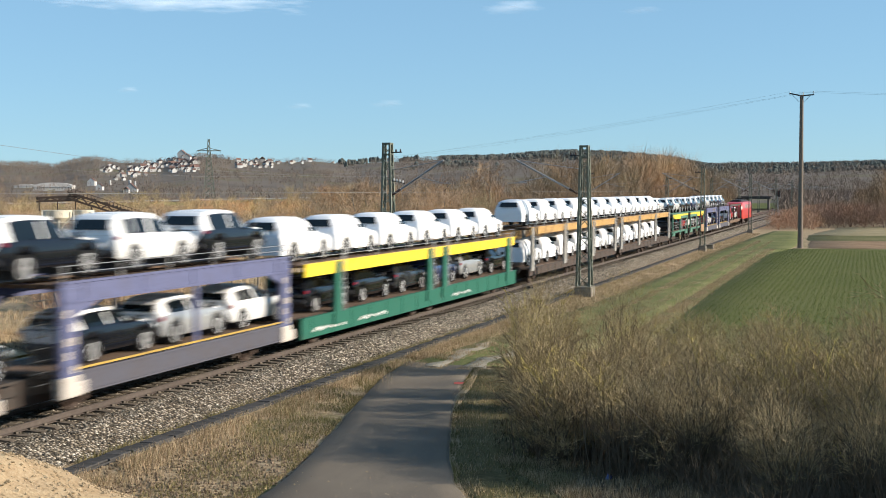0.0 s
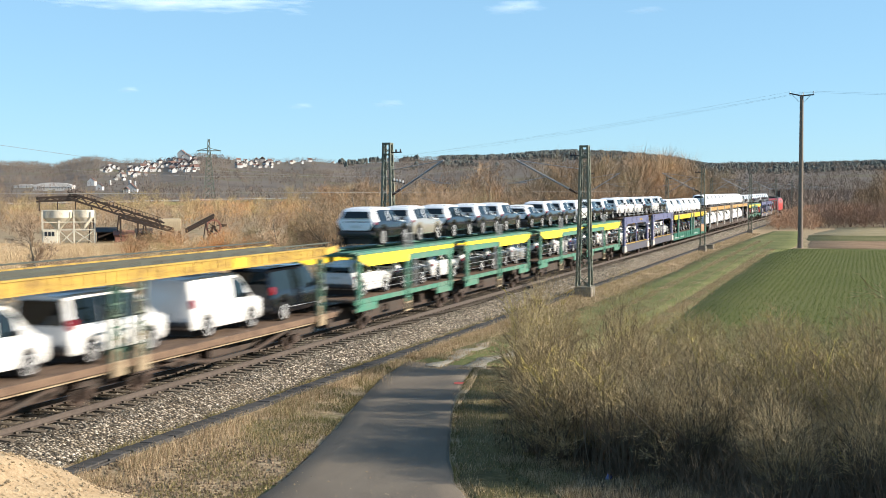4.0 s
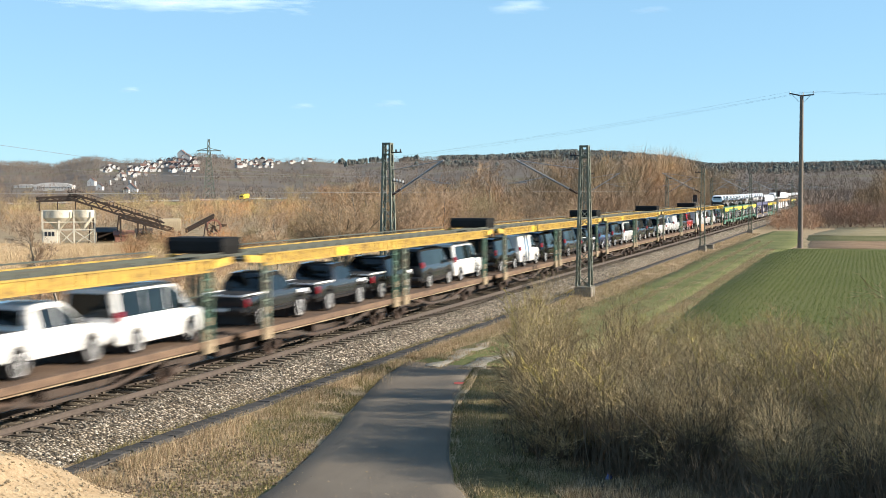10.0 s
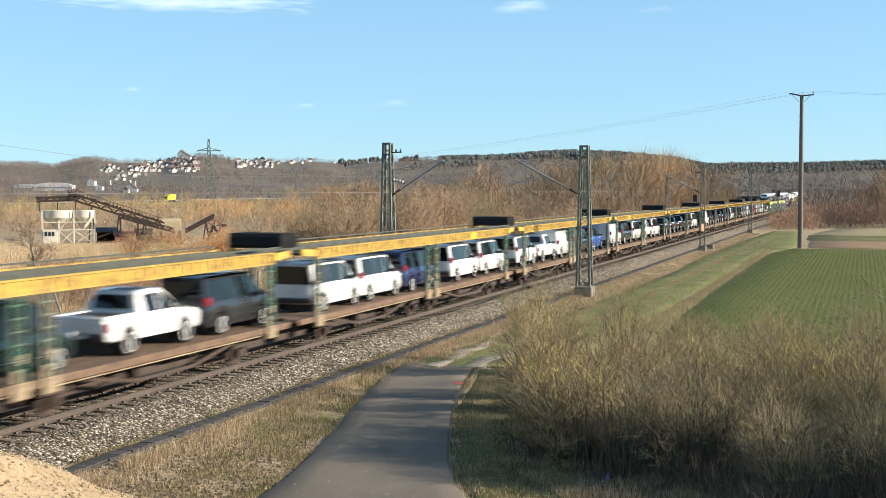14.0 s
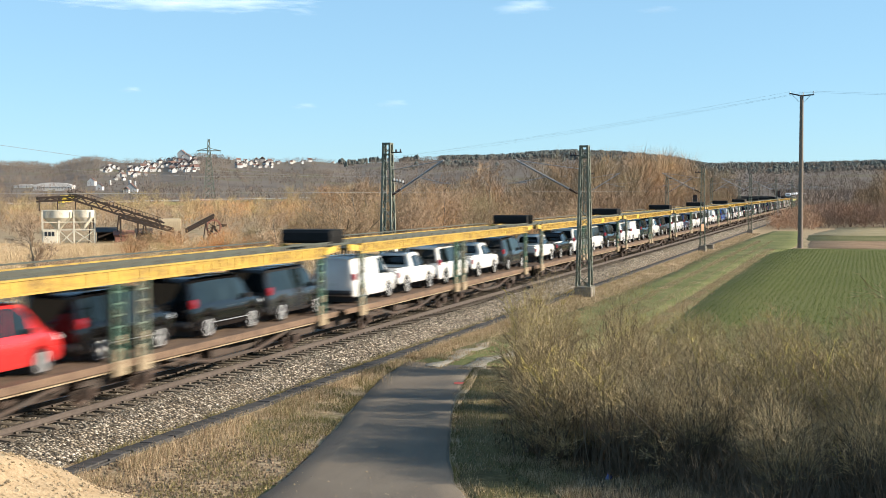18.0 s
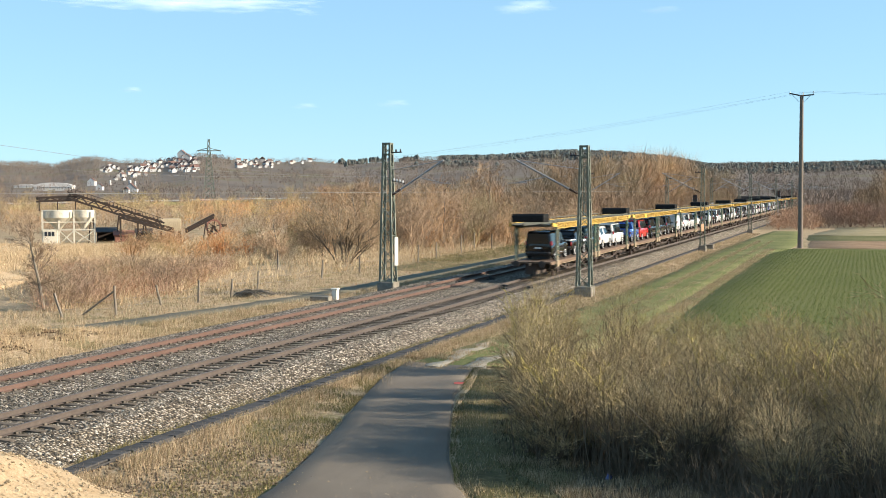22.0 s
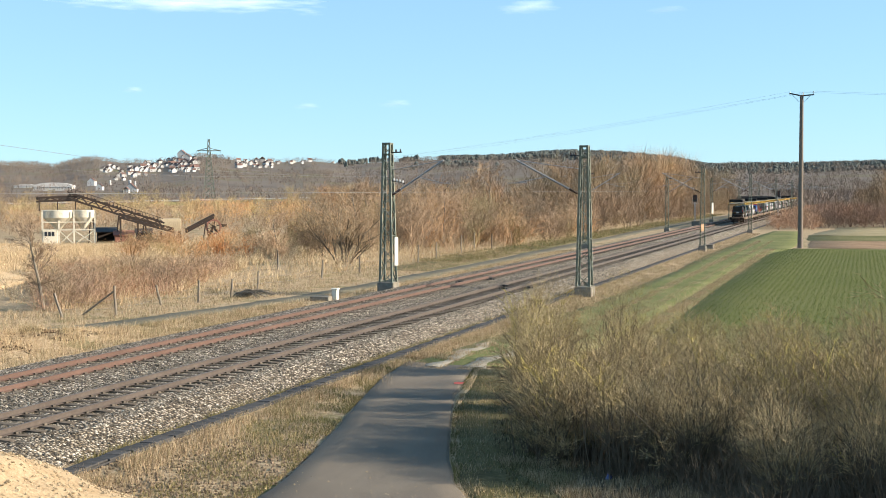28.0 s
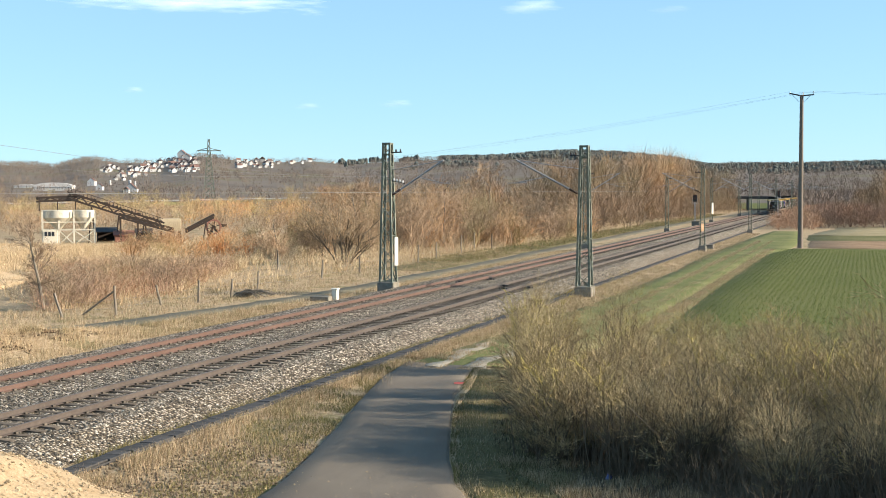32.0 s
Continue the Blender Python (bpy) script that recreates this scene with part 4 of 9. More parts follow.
def car_meshes(kind, cargo=False):
    key = (kind, cargo)
    if key in CAR_CACHE:
        return CAR_CACHE[key]
    sh = SHAPES[kind]
    out = {}
    g = Geo()
    g.ring_join(body_rings(sh))
    out["body"] = g.mesh(kind + "_body", PAINT["white"], 38)
    out["tyre"], out["rim"] = wheel_meshes(sh["wheel"], M["rim"])
    g = Geo()
    zb = sh["st"][3][1]
    g.box((0, sh["length"] / 2, zb + 0.06), (sh["st"][3][4] * 1.75, sh["length"] * 0.92, 0.14), cham=0.04)
    for a in sh["axles"]:
        g.tube((-0.8, a, sh["wheel"]), (0.8, a, sh["wheel"]), 0.05, n=6)
        g.box((0, a, sh["wheel"] + 0.1), (1.2, 2 * sh["wheel"], 2 * sh["wheel"] + 0.1))
    out["underbody"] = g.mesh("underbody", M["plastic"])
    panes = sh["side"][-1:] if cargo else sh["side"]
    out["side"] = [glass_side(sh, a, b, s) for a, b in panes for s in (-1, 1)]
    out["screen"] = glass_across(sh, *sh["screen"])
    if sh["rear"] and not cargo:
        z0, z1 = sh["rear"]
        g = Geo()
        rings = []
        for off in (0.01, -0.03):
            loop = []
            for z, wk in ((z0, 0.8), (z1, 0.66)):
                # depth of the tail at that height
                y = 0.0
                for i in range(60):
                    if station_at(sh, i * 0.01)[2] >= z + 0.02:
                        y = i * 0.01
                        break
                row = [(t * wk, y + off, z) for t in (-1, -0.5, 0, 0.5, 1)]
                loop += row if not loop else row[::-1]
            rings.append(loop)
        g.ring_join(rings)
        out["rear"] = g.mesh("rear_window", M["car_glass"])
    elif kind == "pickup":
        g = Geo()
        g.ring_join([[(x, y + o, z) for x, y, z in ((-0.64, 1.59, 1.27), (0.64, 1.59, 1.27), (0.62, 1.645, 1.5), (0.55, 1.75, 1.66), (-0.55, 1.75, 1.66), (-0.62, 1.645, 1.5))] for o in (0.03, -0.02)])
        out["rear"] = g.mesh("rear_window", M["car_glass"])
    w0 = sh["st"][1][4]
    tl = {"van": (0.98, 1.27, 0.2), "pickup": (0.72, 1.03, 0.18), "hardtop": (0.72, 1.03, 0.18), "suv": (0.88, 1.02, 0.34), "hatch": (0.74, 0.9, 0.3)}[kind]
    g = Geo()
    wrap = 0.3 if kind == "van" else 0.2
    g.box((0, 0, 0), (tl[2], wrap, tl[1] - tl[0]), cham=0.05)
    out["tail"] = g.mesh("tail_light", M["tail"], 40)
    out["tail_at"] = (w0 + (0.028 if kind == "van" else 0.02) - tl[2] / 2, wrap / 2 + 0.012, (tl[0] + tl[1]) / 2)
    L = sh["length"]
    wl = station_at(sh, L - 0.2)[3]
    g = Geo()
    g.box((0, 0, 0), (0.3, 0.26, 0.17), cham=0.05)
    out["headlight"] = g.mesh("headlight", M["head"], 40)
    out["head_at"] = (wl - 0.16, L - 0.2, station_at(sh, L - 0.2)[1] - 0.05)
    g = Geo()
    g.box((0, 0, 0), (0.2, 0.1, 0.16), cham=0.03)
    out["mirror"] = g.mesh("mirror", M["plastic"], 40)
    g = Geo()
    g.box((0, 0, 0), (w0 * 1.84, 0.14, 0.2), cham=0.05)
    out["bumper"] = g.mesh("rear_bumper", M["plastic"], 40)
    g = Geo()
    g.box((0, 0, 0), (0.5, 0.02, 0.11))
    out["plate"] = g.mesh("plate_holder", M["plate_white"])
    # door handles on the flanks, a step in the bumper
    g = Geo()
    g.box((0, 0, 0), (0.03, 0.2, 0.035), cham=0.01)
    out["handle"] = g.mesh("door_handle", M["plastic"], 40)
    if kind == "van":
        out["trim"] = gmesh("side_trim", M["galv"], lambda g: [g.box((x, 2.45, 0.47), (0.016, 2.2, 0.028), cham=0.007) for x in (-0.956, 0.956)])
    if kind == "pickup":
        # Dark plate on the closed bed paints the shade of its open inside.
        out["bed"] = gmesh("bed_liner", M["plastic"], lambda g: g.box((0, 0.84, 1.128), (1.46, 1.4, 0.03)))
        out["rails"] = gmesh("bed_rail", PAINT["white"], lambda g: ([g.box((x, 0.84, 1.14), (0.16, 1.6, 0.1), cham=0.03) for x in (-0.81, 0.81)], g.box((0, 0.08, 1.12), (1.7, 0.14, 0.12), cham=0.03)), 40)
        out["bed_rim"] = gmesh("bed_film", M["film"], lambda g: ([g.box((x, 0.84, 1.13), (0.12, 1.55, 0.06), cham=0.015) for x in (-0.83, 0.83)], g.box((0, 0.03, 1.1), (1.7, 0.12, 0.05), cham=0.015)))
        out["bonnet_film"] = gmesh("bonnet_film", M["film"], lambda g: [g.box((x, 4.45, 0.99), (0.03, 0.75, 0.12), cham=0.01) for x in (-0.935, 0.935)])
    CAR_CACHE[key] = out
    return out


PAINTED = {}


def painted(mesh, colour, key):
    k = (key, colour)
    if k not in PAINTED:
        c = mesh.copy()
        c.materials.clear()
        c.materials.append(PAINT[colour])
        PAINTED[k] = c
    return PAINTED[k]


def roof_film(kind):
    """White protective film over roof and bonnet."""
    key = ("film", kind)
    if key in CAR_CACHE:
        return CAR_CACHE[key]
    sh = SHAPES[kind]
    L = sh["length"]
    out = []
    # shell over roof, pillars and tail
    ys = sorted({0.0, 0.05, 0.12, 0.25, 0.4, 0.42, 0.7, 1.2, 1.7, sh["screen"][0] - 0.02})
    rings = []
    for y in ys:
        zb, zt, zr, w, wr = station_at(sh, y)
        low = y <= 0.4
        half = [(w * 0.965 + 0.012, zt + 0.02) if low else (wr + (w - wr) * 0.08 + 0.012, max(zt + 0.025, zr - 0.1) - 0.01), (wr + (w - wr) * 0.08 + 0.012, max(zt + 0.03, zr - 0.1)),
                (wr * 0.95 + 0.01, max(zt + 0.035, zr - 0.03) + 0.008), (wr * 0.75, max(zt + 0.04, zr - 0.006) + 0.012), (wr * 0.3, max(zt + 0.045, zr) + 0.012)]
        up = [(x, z) for x, z in half] + [(-x, z) for x, z in reversed(half)]
        yy = y if y > 0.01 else -0.012
        dn = [(x * 0.97, z - 0.02) for x, z in reversed(up)]
        rings.append([(x, yy, z) for x, z in up + dn])
    g = Geo()
    g.ring_join(rings)
    z0, z1 = station_at(sh, 0.05)[1] + 0.02, station_at(sh, 0.2)[2] - 0.08
    y1 = 0.16
    g.ring_join([[(-0.8, 0.02 + o, z0), (0.8, 0.02 + o, z0), (0.68, y1 + o, z1), (-0.68, y1 + o, z1)] for o in (-0.015, 0.02)])
    out.append(g.mesh("film", M["film"], 40))
    g = Geo()
    rings = []
    for y in np.linspace(sh["screen"][1] + 0.08, L - 0.3, 6):
        zb, zt, zr, w, wr = station_at(sh, y)
        row = [(t * (wr + (w - wr) * 0.5), float(y), max(zt + 0.05, zr - (0.05 if abs(t) == 1 else 0.002)) + 0.012) for t in (-1, -0.72, 0, 0.72, 1)]
        rings.append(row + [(x, yy, z - 0.03) for x, yy, z in reversed(row)])
    g.ring_join(rings)
    out.append(g.mesh("film", M["film"], 40))
    CAR_CACHE[key] = out
    return out


def film_extras(kind):
    """Film over the tailgate, and strips of it on the side windows."""
    key = ("film_extras", kind)
    if key not in CAR_CACHE:
        sh = SHAPES[kind]
        zb, zt, zr, w, wr = station_at(sh, 0.04)
        z0, z1 = zb + (zt - zb) * 0.42, zt + 0.04
        g = Geo()
        g.ring_join([[(-w * 0.66, -0.03 + o, z0), (w * 0.66, -0.03 + o, z0), (w * 0.84, -0.03 + o, z0 + 0.2), (w * 0.86, -0.01 + o, z1), (-w * 0.86, -0.01 + o, z1), (-w * 0.84, -0.03 + o, z0 + 0.2)]
                     for o in (-0.012, 0.04)])
        tail = g.mesh("tailgate_film", M["film"])
        strips = [glass_side(sh, b - 0.1, b - 0.02, s, M["film"], 0.02) for a, b in sh["side"][1:] for s in (-1, 1)]
        CAR_CACHE[key] = (tail, strips)
    return CAR_CACHE[key]


def tail_depth(sh, z):
    """How far forward the sloping tail lies at a height."""
    for i in range(80):
        if station_at(sh, i * 0.01)[2] >= z:
            return i * 0.01
    return 0.5


def film_window(kind):
    """Rear window showing through the film."""
    key = ("film_window", kind)
    if key not in CAR_CACHE:
        sh = SHAPES[kind]
        z0, z1 = station_at(sh, 0.05)[1] + 0.02, station_at(sh, 0.2)[2] - 0.08
        za, zb = z0 + (z1 - z0) * 0.45, z1 + 0.06
        rows = [(za + (zb - za) * i / 4, 0.64 - 0.09 * i / 4) for i in range(5)]
        g = Geo()
        g.ring_join([[(-w, tail_depth(sh, z) - 0.06 + o, z) for z, w in rows] + [(w, tail_depth(sh, z) - 0.06 + o, z) for z, w in reversed(rows)] for o in (0.0, 0.05)])
        CAR_CACHE[key] = g.mesh("rear_window", M["car_glass"])
    return CAR_CACHE[key]


CAR_LABEL = {"van": ("passenger van with tinted windows", "van"), "cargo": ("panel van with closed sides", "van"), "pickup": ("double-cab pickup truck", "pickup"), "hardtop": ("pickup truck with a hard canopy", "pickup"),
             "suv": ("sport utility car", "car"), "hatch": ("compact hatchback car", "car")}


def make_car(kind, colour, film=False, far=False):
    cargo = kind == "cargo"
    base = "van" if cargo else kind
    ms = car_meshes(base, cargo)
    text, cat = CAR_LABEL[kind]
    deck = "under white roof film" if film else "on the wagon deck"
    nm = {"van": "van", "cargo": "panel_van", "pickup": "pickup", "hardtop": "pickup", "suv": "car", "hatch": "car"}[kind]
    sh = SHAPES[base]
    root = thing(nm, Matrix(), colour.replace("teal", "dark teal") + " new " + text + " " + deck, cat, "new vehicles on the train")
    off = -sh["length"] / 2

    def put(name, data, x=0.0, y=0.0, z=0.0, rz=0.0, parent=None, label=""):
        return part(name, data, parent or root, label, pose(x, y + (off if parent is None else 0), z, 0, 0, rz))
    put("body", painted(ms["body"], colour, base))
    put("underbody", ms["underbody"])
    for a in sh["axles"]:
        for sx in (-1, 1):
            x = sx * (sh["st"][3][4] - 0.09)
            w = put("wheel", ms["tyre"], x, a, sh["wheel"], 0 if sx > 0 else 180)
            part("rim", ms["rim"], w)
    for me in ms["side"]:
        put("side_window", me)
    put("windscreen", ms["screen"])
    if "rear" in ms and not film:
        put("rear_window", ms["rear"])
    for sx in (-1, 1):
        x, y, z = ms["tail_at"]
        put("tail_light", ms["tail"], sx * x, y, z)
        if not far:
            x, y, z = ms["head_at"]
            put("headlight", ms["headlight"], sx * x, y, z)
            put("mirror", ms["mirror"], sx * (sh["st"][3][4] + 0.08), sh["mirror"], station_at(sh, sh["mirror"])[1] + 0.12)
    if not far:
        put("rear_bumper", ms["bumper"], 0, 0.03, sh["st"][1][1] + 0.1)
        put("plate_holder", ms["plate"], 0, -0.045 if base != "van" else -0.02, 0.82 if base in ("van", "suv", "hatch") else 0.62)
    if not far and base in ("van", "pickup"):
        for y in [b - 0.16 for a, b in sh["side"][-2:]]:
            for sx in (-1, 1):
                put("door_handle", ms["handle"], sx * (sh["st"][3][4] * 0.99), y, station_at(sh, y)[1] - 0.14)
    if base == "van" and colour in ("black", "dark", "teal"):
        put("side_trim", ms["trim"], label="chrome side strips")
    if "bed" in ms:
        put("bed_liner", ms["bed"], label="dark plate standing in for the open bed")
        if colour in ("black", "grey", "dark"):
            put("bed_film", ms["bed_rim"], label="white protective film")
            put("bonnet_film", ms["bonnet_film"], label="white protective film")
        else:
            put("bed_rail", painted(ms["rails"], colour, "bed_rail"))
    if film:
        for me in roof_film(base):
            put("roof_film", me, label="white protective film")
        put("rear_window", film_window(base))
        tail, strips = film_extras(base)
        put("tailgate_film", tail, label="white protective film")
        for me in strips:
            put("window_film", me, label="white film strip")
    return root


def covered_meshes():
    if "cover" in CAR_CACHE:
        return CAR_CACHE["cover"]
    sh = SHAPES["suv"]
    g = Geo()
    rings = []
    for y in np.linspace(-0.03, 4.55, 26):
        zb, zt, zr, w, wr = station_at(sh, y)
        zz = 0.3
        for a in sh["axles"]:
            d = abs(y - a)
            if d < 0.46:
                zz = max(zz, 0.345 + math.sqrt(0.46 ** 2 - d * d))
        k = 0.03
        half = [(w + 0.0, zz), (w + k, (zz + zt) / 2), (w + 0.01, zt), (wr + (w - wr) * 0.35 + k, zt + (zr - zt) * 0.6), (wr + k, max(zt + 0.02, zr - 0.08)),
                (wr * 0.7, max(zt + 0.03, zr + 0.02)), (wr * 0.25, max(zt + 0.04, zr + 0.03))]
        ring = [(x, y, z) for x, z in half] + [(-x, y, z) for x, z in reversed(half)]
        rings.append([(x + 0.012 * noise.noise((x * 4, yy * 4, z * 4)), yy, z + 0.012 * noise.noise((x * 3, yy * 5, z * 3 + 5))) for x, yy, z in ring])
    g.ring_join(rings)
    cover = g.mesh("cover", M["cover"], 60)
    g = Geo()
    rows = [(1.22 + 0.07 * i, 0.6 - 0.02 * i) for i in range(5)]
    g.ring_join([[(-w, tail_depth(sh, z - 0.03) - 0.085 + o, z) for z, w in rows] + [(w, tail_depth(sh, z - 0.03) - 0.085 + o, z) for z, w in reversed(rows)] for o in (0.0, 0.06)])
    slot = g.mesh("rear_view_slot", M["car_glass"])
    tyre, rim = wheel_meshes(0.345, M["rim"])
    g = Geo()
    g.box((0, 2.25, 0.5), (1.5, 4.0, 0.3))
    under = g.mesh("underbody", M["plastic"])
    g = Geo()
    g.box((0, 0, 0), (0.02, 0.22, 0.16), cham=0.006)
    side_slot = g.mesh("side_view_slot", M["car_glass"])
    CAR_CACHE["cover"] = (cover, slot, tyre, rim, under, side_slot)
    return CAR_CACHE["cover"]


def make_covered():
    cover, slot, tyre, rim, under, side_slot = covered_meshes()
    root = thing("covered_car", Matrix(), "new car wrapped in a white transport cover", "car", "new vehicles on the train")
    off = -2.25
    part("cover", cover, root, m=pose(0, off, 0))
    part("underbody", under, root, m=pose(0, off, 0))
    part("rear_view_slot", slot, root, "dark window slot in the cover", pose(0, off, 0))
    for sx in (-1, 1):
        for y in (2.2, 2.55, 2.85):
            part("side_view_slot", side_slot, root, m=pose(sx * 0.86, off + y, 1.2, 0, sx * -22))
        for a in (0.9, 3.55):
            w = part("wheel", tyre, root, m=pose(sx * 0.82, off + a, 0.345, 0, 0, 0 if sx > 0 else 180))
            part("rim", rim, w)
    return root
# ---------------- the train ----------------
SPEED = 23.5
M["y_beam"] = rusty("yellow_beam_paint", (0.54, 0.36, 0.06), (0.17, 0.085, 0.035), 0.9, 4.6, 0.65, 0.41)
M["y_worn"] = rusty("worn_yellow_paint", (0.66, 0.44, 0.06), (0.28, 0.15, 0.06), 0.8, 2.8, 0.6, 0.4)
M["y_bright"] = paint("bright_yellow_paint", (0.85, 0.62, 0.03), 0.4, 0.2)
M["deck_brown"] = rusty("rusty_deck_plate", (0.175, 0.11, 0.068), (0.065, 0.036, 0.024), 0.85, 3.0, 0.85)
M["post_green"] = rusty("faded_green_post", (0.13, 0.17, 0.13), (0.17, 0.09, 0.05), 0.7, 1.3, 0.75, 0.45)
M["post_cream"] = rusty("cream_patch", (0.4, 0.33, 0.21), (0.14, 0.07, 0.038), 0.85, 2.5, 0.75, 0.38)
M["green_old"] = rusty("dark_green_post", (0.05, 0.12, 0.085), (0.15, 0.1, 0.065), 0.7, 1.4, 0.75, 0.47)
M["under"] = rusty("grimy_running_gear", (0.045, 0.036, 0.03), (0.1, 0.05, 0.03), 0.6, 1.5, 0.85)
M["deck_green"] = rusty("grey_green_upper_deck", (0.065, 0.075, 0.06), (0.06, 0.045, 0.035), 0.6, 1.0, 0.85)
M["flap"] = varied("black_end_flap", tint3((0.018, 0.018, 0.018), 0.4), 6, 1, 0.8)
M["green_frame"] = rusty("wagon_green_paint", (0.05, 0.19, 0.13), (0.24, 0.23, 0.18), 0.6, 1.6, 0.6, 0.46)
M["green_solid"] = rusty("wagon_deep_green_paint", (0.012, 0.115, 0.075), (0.07, 0.06, 0.045), 0.4, 1.3, 0.5, 0.55)
M["blue_frame"] = rusty("wagon_blue_violet_paint", (0.105, 0.115, 0.215), (0.09, 0.075, 0.075), 0.45, 1.3, 0.55, 0.52)
M["blue_sill"] = rusty("wagon_grey_violet_sill", (0.07, 0.07, 0.092), (0.085, 0.066, 0.06), 0.6, 1.6, 0.65, 0.46)
M["pale_patch"] = rusty("faded_pale_paint", (0.52, 0.47, 0.42), (0.26, 0.16, 0.11), 0.6, 1.8, 0.7, 0.48)
M["tan_beam"] = rusty("wagon_ochre_paint", (0.5, 0.3, 0.1), (0.16, 0.08, 0.04), 0.6, 1.4, 0.65, 0.47)
M["grey_post"] = rusty("wagon_grey_post", (0.28, 0.27, 0.25), (0.14, 0.09, 0.06), 0.6, 1.6, 0.7, 0.45)
M["red_paint"] = paint("locomotive_red", (0.55, 0.025, 0.02), 0.35, 0.4)
M["bar_white"] = paint("white_lettering_bar", (0.75, 0.75, 0.72), 0.5, 0.1)


def wheelset(r=0.42):
    def f(g):
        for sx in (-0.75, 0.75):
            g.lathe((sx, 0, r), [(r * 0.5, -0.05), (r, -0.065), (r * 1.05, -0.035), (r, 0.0), (r * 0.96, 0.065), (r * 0.6, 0.06), (0.12, 0.05)], 18, "x")
        g.tube((-1.05, 0, r), (1.05, 0, r), 0.075, n=8)
        for sx in (-1.02, 1.02):
            g.box((sx, 0, r), (0.16, 0.3, 0.28), cham=0.03)
    return gmesh("wheelset", M["under"], f, 35)


def spring_pack():
    def f(g):
        for sx in (-1.0, 1.0):
            for k in range(4):
                g.box((sx, 0, 0.62 + k * 0.035), (0.1, 1.15 - k * 0.2, 0.03))
            g.box((sx, -0.42, 0.82), (0.1, 0.1, 0.3))
            g.box((sx, 0.42, 0.82), (0.1, 0.1, 0.3))
    return gmesh("spring_pack", M["under"], f)


WHEELSET, SPRINGS = wheelset(), spring_pack()


def buffer_pair():
    def f(g):
        g.tube((0, 0.0, 1.02), (0, 0.5, 1.02), 0.09, n=10)
        g.lathe((0, -0.06, 1.02), [(0.16, 0.0), (0.23, 0.02), (0.23, 0.07), (0.1, 0.09)], 12, "y")
    return gmesh("buffer", M["under"], f, 35)


BUFFER = buffer_pair()
COUPLING = gmesh("coupling", M["under"], lambda g: g.box((0, 0.2, 0.98), (0.12, 0.5, 0.16), cham=0.03))


def running_gear(root, axles, y0, y1):
    for a in axles:
        part("wheelset", WHEELSET, root, m=pose(0, a, 0))
        part("spring_pack", SPRINGS, root, m=pose(0, a, 0))
    # Oversized dark beam and cross boxes stand in for deep shade below.
    part("centre_sill", gmesh("centre_sill", M["under"], lambda g: (g.box((0, (y0 + y1) / 2, 0.66), (0.8, y1 - y0 - 1.0, 0.7), cham=0.04),
                                                                    [g.box((0, (y0 + y1) / 2 + o, 0.72), (1.7, 0.35, 0.4), cham=0.04) for o in (-4.5, -2.4, 2.2, 4.6)])), root, "grimy underframe beam, enlarged to darken the gap below")
    for y, r in ((y0, 0), (y1, 180)):
        for sx in (-0.87, 0.87):
            part("buffer", BUFFER, root, m=pose(sx, y, 0, 0, 0, r))
        part("coupling", COUPLING, root, m=pose(0, y, 0, 0, 0, r))


def portal_post(w=0.34, z0=0.95, z1=3.4, d=0.12):
    """One side's post: two uprights with ladder rungs between."""
    def f(g):
        for o in (-w / 2, w / 2):
            g.box((0, o, (z0 + z1) / 2), (d, 0.11, z1 - z0), cham=0.015)
        n = int((z1 - z0) / 0.32)
        for i in range(n):
            g.box((0.01, 0, z0 + 0.2 + i * 0.32), (0.05, w, 0.045))
        for i in range(4):
            g.bar((0, -w / 2, z0 + 0.1 + i * (z1 - z0) / 4), (0, w / 2, z0 + 0.1 + (i + 0.9) * (z1 - z0) / 4), 0.03, 0.04)
    return f


YPOST = gmesh("portal_post", M["post_green"], portal_post(0.46))
YPOST_G = gmesh("portal_post", M["green_old"], portal_post(0.46))


def f_shoe(g):
    g.box((0.03, 0, 0.98), (0.2, 0.6, 0.42), cham=0.03)
    g.box((0.05, -0.13, 1.36), (0.1, 0.2, 0.32), cham=0.02)
    g.box((0.05, 0.1, 1.75), (0.08, 0.16, 0.24), cham=0.02)


YSHOE = gmesh("post_shoe", M["post_cream"], f_shoe)
HALF = ((0.0, 12.42), (13.5, 25.9))


def f_yfloor(g):
    g.box((0, 12.95, 1.1), (2.74, 29.3, 0.1))
    for x in (-1.33, 1.33):
        g.box((x, 12.95, 1.04), (0.1, 29.0, 0.2), cham=0.015)


def f_ysill(g):
    for x in (-1.2, 1.2):
        for a, b in HALF:
            g.box((x, (a + b) / 2, 0.9), (0.12, b - a, 0.09))


def f_ytruss(x, a, b):
    def f(g):
            m = (a + b) / 2
            g.bar((x, a + 1.9, 0.85), (x, m - 1.6, 0.42), 0.08, 0.1)
            g.bar((x, m - 1.6, 0.42), (x, m + 1.6, 0.42), 0.08, 0.1)
            g.bar((x, m + 1.6, 0.42), (x, b - 1.9, 0.85), 0.08, 0.1)
            for o in (-1.6, 1.6):
                g.bar((x, m + o, 0.42), (x, m + o, 0.9), 0.08, 0.1)
    return f


def f_ybeam(g):
    # web, two flanges and stiffeners on each side
    for x in (-1.42, 1.42):
        g.box((x, 12.95, 3.5), (0.05, 26.4, 0.32))
        g.box((x, 12.95, 3.68), (0.14, 26.4, 0.05))
        g.box((x, 12.95, 3.32), (0.14, 26.4, 0.05))
        for i in range(52):
            g.box((x + math.copysign(0.045, x), -0.1 + i * 0.51, 3.5), (0.05, 0.05, 0.3))


